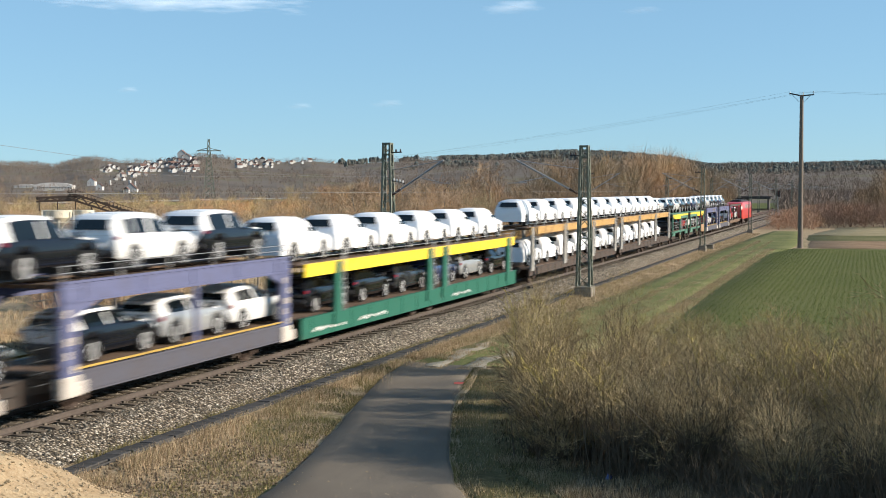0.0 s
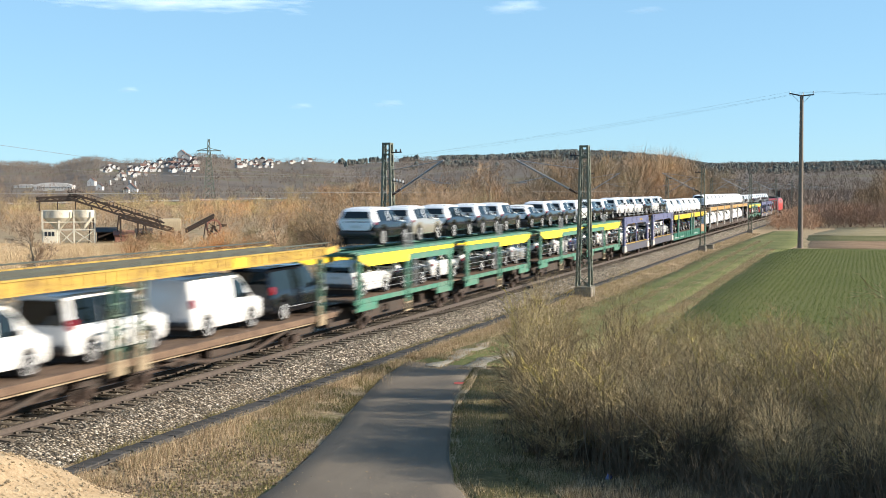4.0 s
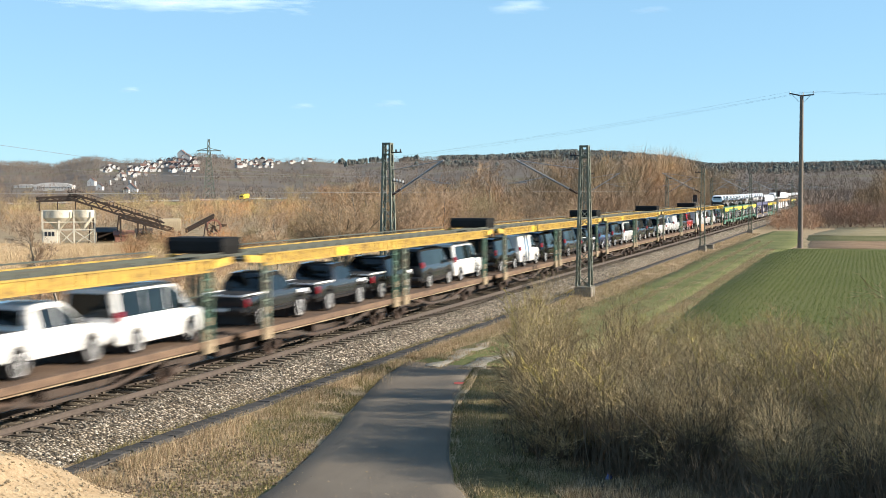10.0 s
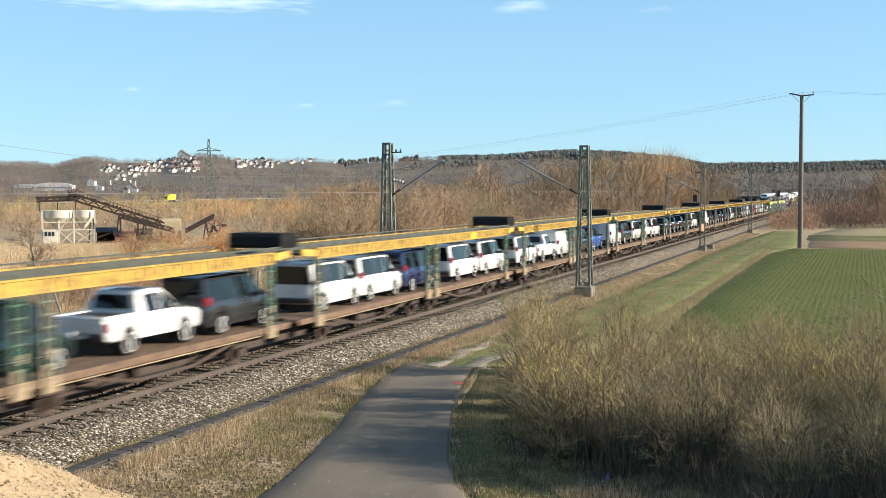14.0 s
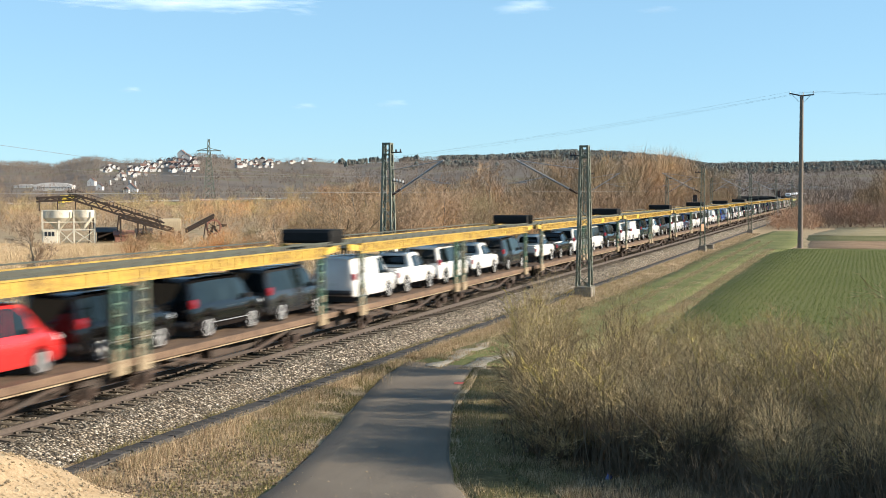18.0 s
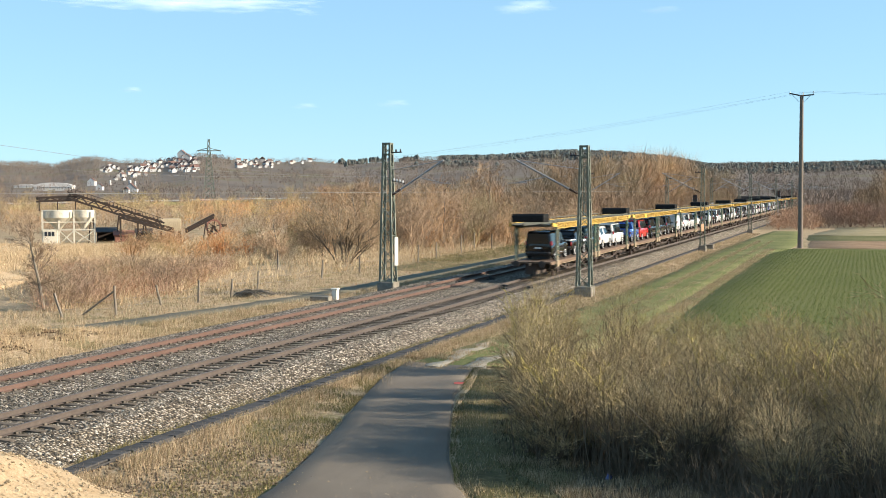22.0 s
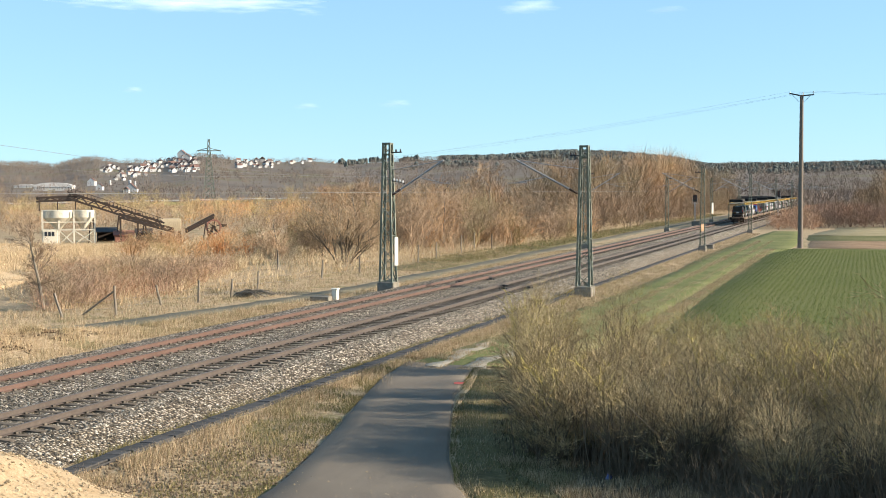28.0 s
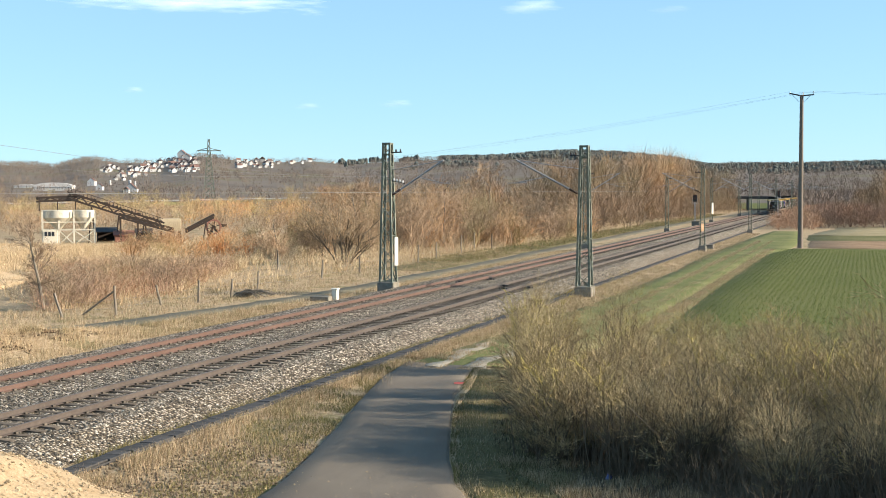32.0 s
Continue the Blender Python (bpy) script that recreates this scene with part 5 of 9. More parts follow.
def f_yend(x, y0, y1):
    return lambda g: g.bar((x, y0, 3.52), (x, y1, 3.6), 0.12, 0.24)


def f_ydeck(g):
    for x in (-0.95, 0.95):
        g.box((x, 12.95, 3.53), (0.75, 28.6, 0.06))
        for o in (-0.36, 0.36):
            g.box((x + o, 12.95, 3.6), (0.05, 28.6, 0.12))
    for i in range(30):
        g.box((0, -0.5 + i * 0.92, 3.47), (2.7, 0.1, 0.08))
    for x in (-1.3, 1.3):
        g.box((x, 12.95, 3.84), (0.04, 28.0, 0.05))
        for i in range(24):
            g.box((x, -0.6 + i * 1.18, 3.74), (0.04, 0.04, 0.22))


def f_flap(g):
    """Folded end ramp with ribbed flanks."""
    secs = []
    n = 17
    for i in range(n):
        y = -2.35 + 1.35 * i / (n - 1)
        end = i in (0, n - 1)
        z0, z1 = (3.88, 4.18) if end else (3.77, 4.3)
        w = 1.04 if end else 1.06 if i % 2 else 1.12
        secs.append([(-w, y, z0), (w, y, z0), (w + 0.03, y, (z0 + z1) / 2), (w, y, z1), (-w, y, z1), (-w - 0.03, y, (z0 + z1) / 2)])
    g.ring_join(secs)


YM = {"floor": gmesh("lower_deck", M["deck_brown"], f_yfloor), "sill": gmesh("sill", M["post_cream"], f_ysill), "truss": [gmesh("truss_rod", M["under"], f_ytruss(x, a, b)) for x in (-1.05, 1.05) for a, b in HALF],
      "tank": gmesh("air_tank", M["under"], lambda g: g.tube((0, -0.75, 0.62), (0, 0.75, 0.62), 0.22, n=10)), "brake": gmesh("brake_box", M["under"], lambda g: g.box((0, 0, 0.65), (0.6, 1.0, 0.45), cham=0.05)),
      "beam": gmesh("side_beam", M["y_beam"], f_ybeam), "end": [gmesh("beam_end", M["y_worn"], f_yend(x, a, b)) for x in (-1.42, 1.42) for a, b in ((-0.3, -1.5), (26.2, 27.4))], "deck": gmesh("upper_deck", M["deck_green"], f_ydeck),
      "flap": gmesh("end_flap", M["flap"], f_flap), "mark": gmesh("yellow_mark", M["y_bright"], lambda g: g.box((0, 0, 0), (0.02, 0.9, 0.3)))}


def make_yellow_wagon(seed):
    root = thing("car_carrier_wagon", Matrix(), "double-deck car carrier wagon with rusty yellow top beam and brown deck", "wagon", "wagons of the train")
    part("lower_deck", YM["floor"], root, "rusty brown deck plates")
    part("sill", YM["sill"], root)
    for me in YM["truss"]:
        part("truss_rod", me, root)
    for a, b in HALF:
        part("air_tank", YM["tank"], root, m=pose(-0.5, (a + b) / 2 + 0.2, 0))
        part("brake_box", YM["brake"], root, m=pose(0.5, (a + b) / 2 - 0.6, 0))
    part("side_beam", YM["beam"], root, "rusty yellow lattice side beams")
    for me in YM["end"]:
        part("beam_end", me, root)
    part("upper_deck", YM["deck"], root, "empty grey-green upper deck")
    part("end_flap", YM["flap"], root, "black raised end flap")
    for y in (0.0, 12.42, 13.6, 25.9):
        for sx in (-1, 1):
            part("portal_post", YPOST_G if y in (12.42, 25.9) else YPOST, root, m=pose(sx * 1.4, y, 0, 0, 0, 0 if sx > 0 else 180))
            if y in (0.0, 25.9) or sx > 0:
                part("post_shoe", YSHOE, root, m=pose(sx * 1.38, y, 0, 0, 0, 0 if sx > 0 else 180))
    rnd = prng(seed)
    if rnd.random() < 0.7:
        part("paint_mark", YM["mark"], root, "bright yellow repainted patch", pose(1.46, rnd.choice((5.5, 6.5, 19.5)), 3.5))
    running_gear(root, (1.6, 11.6, 14.4, 24.4), -2.0, 27.9)
    return root


def f_bar(y0, y1, y2):
    """Deep plate that tapers at the wagon's end, going over into a narrow strip towards the middle."""
    d = 1 if y1 > y0 else -1
    def f(g):
        for x in (-1.42, 1.42):
            pts = [(y0, 3.02), (y0 + d * 1.1, 2.72), (y1, 2.7), (y1 + d * 0.05, 3.0), (y2, 3.03), (y2, 3.21), (y0, 3.21)]
            g.ring_join([[(x + o, y, z) for y, z in pts] for o in (-0.05, 0.05)])
    return f


def rail_hoops(n=3):
    def f(g):
        for i in range(n):
            y = (i - (n - 1) / 2) * 0.42
            for a, b in (((y - 0.15, 0), (y - 0.15, 0.62)), ((y + 0.15, 0), (y + 0.15, 0.62)), ((y - 0.15, 0.62), (y + 0.15, 0.62))):
                g.tube((0, a[0], a[1]), (0, b[0], b[1]), 0.025, n=6)
    return gmesh("guard_hoop", M["galv"], f)


HOOP = rail_hoops()


def f_gfloor(g):
    for a, b in ((0.0, 12.6), (14.5, 27.7)):
        g.box((0, (a + b) / 2, 1.36), (2.7, b - a, 0.08))
    g.box((0, 13.55, 1.3), (2.4, 2.0, 0.06))


def f_gsill(g):
    for x in (-1.36, 1.36):
        for a, b in ((0.0, 12.6), (14.5, 27.7)):
            for i in range(2):
                m0, m1 = (a, a + (b - a) * 0.5) if i == 0 else (a + (b - a) * 0.5, b)
                g.box((x, (m0 + m1) / 2, 1.31), (0.1, m1 - m0, 0.2), cham=0.02)
            k = (a + b) / 2
            for i in range(int((b - a) / 1.1)):
                g.box((x, a + 0.5 + i * 1.1, 1.31), (0.14, 0.07, 0.18))
            g.box((x, a + 1.3, 1.05), (0.1, 2.2, 0.3), cham=0.03)
            g.box((x, b - 1.3, 1.05), (0.1, 2.2, 0.3), cham=0.03)


def f_gcables(g):
    for x in (-1.38, 1.38):
        for z in (1.75, 2.05, 2.35):
            for a, b in ((0.2, 12.4), (14.7, 27.5)):
                g.tube((x, a, z), (x, b, z), 0.012, n=4)


def f_gtop(g):
    for x in (-1.4, 1.4):
        for a, b in ((0.0, 12.6), (14.5, 27.7)):
            g.box((x, (a + b) / 2, 3.26), (0.14, b - a, 0.1), cham=0.02)
        for a, b in ((6.1, 12.6), (14.5, 20.9)):
            g.box((x, (a + b) / 2, 2.87), (0.07, b - a, 0.3), cham=0.02)
    for x in (-1.4, 1.4):
        for y, d in ((12.1, -1), (14.9, 1)):
            g.ring_join([[(x + o, y, 2.74), (x + o, y + d * 0.75, 2.74), (x + o, y + d * 0.3, 2.6), (x + o, y + d * 0.12, 2.4), (x + o, y, 2.1)] for o in (-0.035, 0.035)])
    for x in (-0.9, 0.9):
        g.box((x, 13.85, 3.3), (0.7, 27.7, 0.06))
    for i in range(24):
        g.box((0, 0.4 + i * 1.17, 3.2), (2.7, 0.1, 0.1))


def f_tallrail(g):
    for i in range(3):
        g.tube((0, -0.25 + i * 0.25, 1.5), (0, -0.25 + i * 0.25, 2.75), 0.025, n=6)
    g.tube((0, -0.25, 2.75), (0, 0.25, 2.75), 0.025, n=6)


GM = {"floor": gmesh("lower_deck", M["deck_brown"], f_gfloor), "sill": gmesh("side_sill", M["green_frame"], f_gsill), "cables": gmesh("guard_cable", M["galv"], f_gcables),
      "top": gmesh("upper_frame", M["green_frame"], f_gtop), "post": gmesh("post", M["green_frame"], portal_post(0.3, 1.1, 3.2)),
      "ladder": gmesh("ladder_post", M["green_frame"], portal_post(0.5, 0.9, 3.3)), "hoop": HOOP, "tall": gmesh("guard_hoop", M["galv"], f_tallrail),
      "w1": gmesh("yellow_bar", M["y_bright"], f_bar(0.3, 6.1, 12.5)), "w2": gmesh("yellow_bar", M["y_bright"], f_bar(27.5, 20.9, 14.6)),
      "step": gmesh("step", M["post_cream"], lambda g: [g.box((0, 0, z), (0.1, 0.9, 0.05)) for z in (0.5, 0.85)] + [g.box((0, o, 0.75), (0.06, 0.06, 0.6)) for o in (-0.42, 0, 0.42)])}


def make_green_wagon():
    root = thing("car_carrier_wagon", Matrix(), "open green double-deck car carrier wagon with bright yellow bars", "wagon", "wagons of the train")
    part("lower_deck", GM["floor"], root)
    part("side_sill", GM["sill"], root, "green side sill")
    tagged(part("guard_cable", GM["cables"], root), kind="stuff")
    part("upper_frame", GM["top"], root, "green upper deck frame")
    part("yellow_bar", GM["w1"], root, "bright yellow tapered bar")
    part("yellow_bar", GM["w2"], root, "bright yellow tapered bar")
    for sx in (-1, 1):
        r = 0 if sx > 0 else 180
        for y in (0.4, 6.1, 12.1, 14.9, 20.9, 27.3):
            lad = y in (6.1, 20.9)
            part("ladder_post" if lad else "post", GM["ladder"] if lad else GM["post"], root, m=pose(sx * 1.4, y, 0, 0, 0, r))
            if lad:
                part("guard_hoop", GM["hoop"], root, "galvanised guard hoops", pose(sx * 1.36, y + 0.2, 3.3, 0, 0, r))
                part("guard_hoop", GM["tall"], root, "galvanised guard hoops", pose(sx * 1.46, y + 0.9 * (1 if y < 14 else -1), 0, 0, 0, r))
                part("step", GM["step"], root, "cream step", pose(sx * 1.4, y, 0, 0, 0, r))
    running_gear(root, (2.2, 12.4, 15.2, 26.0), -0.9, 29.1)
    return root


def blue_half(y0, y1):
    def beam(g):
        for x in (-1.42, 1.42):
            g.box((x, (y0 + y1) / 2, 3.22), (0.08, y1 - y0, 0.5), cham=0.015)
            g.box((x, (y0 + y1) / 2, 3.48), (0.16, y1 - y0, 0.06))
            g.box((x, (y0 + y1) / 2, 2.97), (0.16, y1 - y0, 0.06))
            for i in range(5):
                g.box((x, y0 + 1 + i * (y1 - y0 - 2) / 4, 3.22), (0.13, 0.12, 0.48))
            for y, d in ((y0 + 0.5, 1), (y1 - 0.5, -1)):
                g.ring_join([[(x + o, y, 2.98), (x + o, y + d * 1.3, 2.98), (x + o, y, 2.55)] for o in (-0.04, 0.04)])
    def sill(g):
        for x in (-1.4, 1.4):
            g.box((x, (y0 + y1) / 2, 0.86), (0.1, y1 - y0 - 0.8, 0.5), cham=0.02)
            g.box((x, (y0 + y1) / 2, 1.13), (0.16, y1 - y0, 0.07))
            g.box((x, (y0 + y1) / 2, 0.6), (0.16, y1 - y0 - 1.2, 0.06))
    def floor(g):
        g.box((0, (y0 + y1) / 2, 1.12), (2.7, y1 - y0, 0.08))
        for x in (-0.9, 0.9):
            g.box((x, (y0 + y1) / 2, 3.42), (0.75, y1 - y0, 0.06))
        for i in range(9):
            g.box((0, y0 + 0.5 + i * (y1 - y0 - 1) / 8, 3.34), (2.7, 0.1, 0.1))
    def wire(g):
        for x in (-1.4, 1.4):
            for z in (3.72, 3.9):
                g.tube((x, y0, z), (x, y1, z), 0.014, n=4)
            for i in range(6):
                g.tube((x, y0 + 0.2 + i * (y1 - y0 - 0.4) / 5, 3.5), (x, y0 + 0.2 + i * (y1 - y0 - 0.4) / 5, 3.92), 0.025, n=5)
    def yl(g):
        for x in (-1.46, 1.46):
            g.box((x, (y0 + y1) / 2, 1.24), (0.03, y1 - y0 - 1.0, 0.06))
    return beam, sill, floor, wire, yl


BM = []
for a, b in ((0.0, 12.4), (15.2, 28.4)):
    f1, f2, f3, f4, f5 = blue_half(a, b)
    BM.append((gmesh("upper_beam", M["blue_frame"], f1), gmesh("side_sill", M["blue_sill"], f2), gmesh("deck", M["deck_brown"], f3), gmesh("guard_cable", M["galv"], f4),
               gmesh("yellow_line", M["y_beam"], f5)))
BPOST = gmesh("post", M["blue_frame"], lambda g: (g.box((0, 0, 2.1), (0.2, 0.68, 2.5), cham=0.03), [g.box((0.11, o, 1.3 + k * 0.42), (0.012, 0.14, 0.16)) for k in range(5) for o in (-0.16, 0.16)]))
BPATCH = gmesh("reflective_patch", M["pale_patch"], lambda g: [g.box((0.112, o, 1.25 + k * 0.36), (0.02, 0.16, 0.2)) for k in range(5) for o in (-0.13, 0.13) if (k * 2 + (o > 0)) % 3])
BFOOT = gmesh("post_foot", M["pale_patch"], lambda g: (g.box((0, 0, 0.8), (0.26, 0.75, 0.55), cham=0.03), g.box((0.02, 0.5, 0.72), (0.2, 0.3, 0.35), cham=0.03)))
BMID = gmesh("slim_post", M["blue_frame"], lambda g: g.box((0, 0, 2.1), (0.1, 0.22, 2.0), cham=0.02))
BLAD = gmesh("ladder", M["dark_iron"], lambda g: [g.tube((0, 0.0, 0.8), (0, 0, 3.3), 0.025, n=5), g.tube((0, 0.55, 0.8), (0, 0.55, 3.3), 0.025, n=5)] + [g.tube((0, 0, 1 + k * 0.3), (0, 0.55, 1 + k * 0.3), 0.02, n=5) for k in range(8)])
BSIGN = gmesh("lettering_bar", M["y_beam"], lambda g: [g.box((0, -0.5 + 0.34 * k, 0), (0.015, 0.26, 0.16)) for k in range(4)])


def make_blue_wagon():
    root = thing("car_carrier_wagon", Matrix(), "violet-blue double-deck car carrier wagon with deep steel beams", "wagon", "wagons of the train")
    for beam, sill, floor, wire, yl in BM:
        part("upper_beam", beam, root, "deep violet-blue beam")
        part("side_sill", sill, root, "grey-violet side sill")
        part("deck", floor, root)
        tagged(part("guard_cable", wire, root), kind="stuff")
        part("yellow_line", yl, root)
    for sx in (-1, 1):
        r = 0 if sx > 0 else 180
        for y in (0.3, 12.1, 15.5, 28.1):
            part("post", BPOST, root, m=pose(sx * 1.4, y, 0, 0, 0, r))
            part("reflective_patch", BPATCH, root, "pale grey patches", pose(sx * 1.4, y, 0, 0, 0, r))
            part("post_foot", BFOOT, root, m=pose(sx * 1.4, y, 0, 0, 0, r))
        for y in (6.2, 22.0):
            part("slim_post", BMID, root, m=pose(sx * 1.4, y, 0, 0, 0, r))
        part("ladder", BLAD, root, m=pose(sx * 1.35, 14.2 if sx > 0 else 14.8, 0, 0, 0, r))
        part("lettering_bar", BSIGN, root, "row of small yellow lettering bars", pose(sx * 1.475, 8.4, 3.24, 0, 0, r))
    running_gear(root, (1.9, 11.0, 16.6, 26.4), -1.0, 29.2)
    return root


def simple_carrier(label, length, sill_z, beam_z, posts, frame_mat, beam_mat, post_mat, bars=True):
    root = thing("car_carrier_wagon", Matrix(), label, "wagon", "wagons of the train")
    s0, s1 = sill_z
    b0, b1 = beam_z

    def sill(g):
        for x in (-1.38, 1.38):
            g.box((x, length / 2, (s0 + s1) / 2), (0.1, length, s1 - s0), cham=0.02)
            g.box((x, length / 2, s1), (0.16, length, 0.06))
            for i in range(int(length / 1.9)):
                g.box((x, 0.9 + i * 1.9, (s0 + s1) / 2), (0.14, 0.08, s1 - s0 - 0.06))

    def floor(g):
        g.box((0, length / 2, s1 - 0.02), (2.7, length, 0.08))
        for x in (-0.9, 0.9):
            g.box((x, length / 2, b1 + 0.0), (0.75, length, 0.06))
        for i in range(int(length / 1.3)):
            g.box((0, 0.6 + i * 1.3, b1 - 0.08), (2.7, 0.1, 0.1))

    def beam(g):
        for x in (-1.42, 1.42):
            g.box((x, length / 2, (b0 + b1) / 2), (0.08, length - 0.6, b1 - b0), cham=0.015)
            g.box((x, length / 2, b1), (0.15, length - 0.6, 0.05))
            for i in range(int(length / 0.8)):
                g.box((x, 0.6 + i * 0.8, (b0 + b1) / 2), (0.11, 0.05, b1 - b0))

    def post(g):
        g.ring_join([[(-0.07, -0.42, s0 + 0.3), (0.07, -0.42, s0 + 0.3), (0.07, 0.42, s0 + 0.3), (-0.07, 0.42, s0 + 0.3)],
                     [(-0.07, -0.3, 1.5), (0.07, -0.3, 1.5), (0.07, 0.3, 1.5), (-0.07, 0.3, 1.5)],
                     [(-0.07, -0.2, b1), (0.07, -0.2, b1), (0.07, 0.2, b1), (-0.07, 0.2, b1)]])

    def cable(g):
        for x in (-1.4, 1.4):
            for z in (b1 + 0.25, b1 + 0.45):
                g.tube((x, 0.2, z), (x, length - 0.2, z), 0.014, n=4)
            for i in range(9):
                g.tube((x, 0.3 + i * (length - 0.6) / 8, b1), (x, 0.3 + i * (length - 0.6) / 8, b1 + 0.47), 0.022, n=5)

    def hoop(g):
        for i in range(2):
            g.tube((0, i * 0.28, s1), (0, i * 0.28, b1 + 0.3), 0.025, n=5)
        for i in range(6):
            g.tube((0, 0, s1 + 0.25 + i * 0.33), (0, 0.28, s1 + 0.25 + i * 0.33), 0.018, n=5)
    part("side_sill", gmesh("side_sill", frame_mat, sill), root)
    part("deck", gmesh("deck", M["deck_brown"], floor), root)
    part("upper_beam", gmesh("upper_beam", beam_mat, beam), root)
    tagged(part("guard_cable", gmesh("guard_cable", M["galv"], cable), root), kind="stuff")
    pm, hm = gmesh("post", post_mat, post), gmesh("guard_hoop", M["galv"], hoop)
    for y in posts:
        for sx in (-1, 1):
            part("post", pm, root, m=pose(sx * 1.44, y, 0))
            part("guard_hoop", hm, root, m=pose(sx * 1.5, y + 0.4, 0))
    if bars:
        rnd = prng(int(length * 10))
        lab = gmesh("lettering_bar", M["bar_white"], lambda g: [g.box((0, k * 0.22, rnd.uniform(-0.05, 0.05)), (0.012, rnd.uniform(0.08, 0.2), rnd.uniform(0.06, 0.14))) for k in range(14)])
        for y in (1.0, 5.5, 17.5):
            part("lettering_bar", lab, root, "white lettering bars", pose(1.45, y, (s0 + s1) / 2 - 0.1))
    running_gear(root, (2.4, length * 0.46, length * 0.54, length - 2.4), -0.9, length + 0.9)
    return root


def make_flat_wagon():
    root = thing("flat_wagon", Matrix(), "low brown flat wagon with end posts", "wagon", "wagons of the train")
    part("deck", gmesh("deck", M["deck_brown"], lambda g: (g.box((0, 9, 1.1), (2.7, 18, 0.16), cham=0.02), [g.box((x, 9, 0.9), (0.12, 17, 0.3)) for x in (-1.2, 1.2)])), root)
    pm = gmesh("post", M["under"], lambda g: g.box((0, 0, 2.3), (0.14, 0.25, 2.4), cham=0.02))
    for y in (0.3, 6.2, 12.0, 17.7):
        for sx in (-1, 1):
            part("post", pm, root, m=pose(sx * 1.3, y, 0))
    part("top_beam", gmesh("top_beam", M["under"], lambda g: [g.box((x, 9, 3.5), (0.14, 17.8, 0.3), cham=0.02) for x in (-1.3, 1.3)]), root)
    running_gear(root, (2.0, 4.0, 14.0, 16.0), -0.9, 18.9)
    return root


def make_loco():
    root = thing("locomotive", Matrix(), "red electric locomotive at the head of the train", "locomotive", "wagons of the train")

    def body(g):
        secs = []
        for y, z0, z1, w in ((0.0, 1.25, 3.0, 1.3), (0.35, 1.05, 3.45, 1.42), (1.1, 1.0, 3.8, 1.46), (2.0, 1.0, 3.9, 1.47), (17.0, 1.0, 3.9, 1.47), (17.9, 1.0, 3.8, 1.46),
                             (18.65, 1.05, 3.45, 1.42), (19.0, 1.25, 3.0, 1.3)):
            secs.append([(-w, y, z0), (w, y, z0), (w, y, z1 - 0.45), (w * 0.86, y, z1 - 0.08), (w * 0.6, y, z1), (-w * 0.6, y, z1), (-w * 0.86, y, z1 - 0.08), (-w, y, z1 - 0.45)])
        g.ring_join(secs)
    part("body", gmesh("body", M["red_paint"], body, 30), root, "red painted body")
    part("roof_gear", gmesh("roof_gear", M["dark_iron"], lambda g: (g.box((0, 9.5, 4.0), (1.9, 13.5, 0.22), cham=0.05), [g.box((0, y, 4.18), (1.2, 1.6, 0.14), cham=0.04) for y in (4, 8, 11, 15)])), root)
    for y, t in ((4.0, 1), (15.0, -1)):
        def panto(g):
            g.bar((-0.5, y, 4.25), (-0.35, y + t * 1.6, 4.4), 0.05, 0.05)
            g.bar((0.5, y, 4.25), (0.35, y + t * 1.6, 4.4), 0.05, 0.05)
            g.bar((-0.8, y + t * 1.6, 4.42), (0.8, y + t * 1.6, 4.42), 0.08, 0.05)
        part("pantograph", gmesh("pantograph", M["dark_iron"], panto), root)
    part("side_grille", gmesh("side_grille", M["grey_post"], lambda g: [g.box((x, 5.0 + i * 2.2, 3.1), (0.03, 1.6, 0.6)) for x in (-1.475, 1.475) for i in range(5)]), root)
    part("windscreen", gmesh("windscreen", M["car_glass"], lambda g: [g.box((0, y, 2.85), (2.1, 0.1, 0.75), cham=0.03) for y in (0.25, 18.75)]), root)
    part("bogie_frame", gmesh("bogie_frame", M["under"], lambda g: [g.box((x, y, 0.65), (0.2, 3.6, 0.5), cham=0.05) for x in (-1.1, 1.1) for y in (4.2, 14.8)]), root)
    running_gear(root, (2.9, 5.5, 13.5, 16.1), -0.3, 19.3)
    return root


TRAIN = []          # (thing, distance ahead of the tail, deck height)
MOVERS = []         # (thing, rows)


def ride(ob, s, z=0.0):
    ob.matrix_basis = pose(NEAR_X, s - 436.0, z)
    TRAIN.append((ob, s, z))


def length_of(kind):
    return {"cargo": 4.9, "covered": 4.5}.get(kind) or SHAPES[kind]["length"]


def load(kind, colour, rear, z, film=False, far=False):
    ob = make_covered() if kind == "covered" else make_car(kind, colour, film, far)
    ride(ob, rear + length_of(kind) / 2, z)


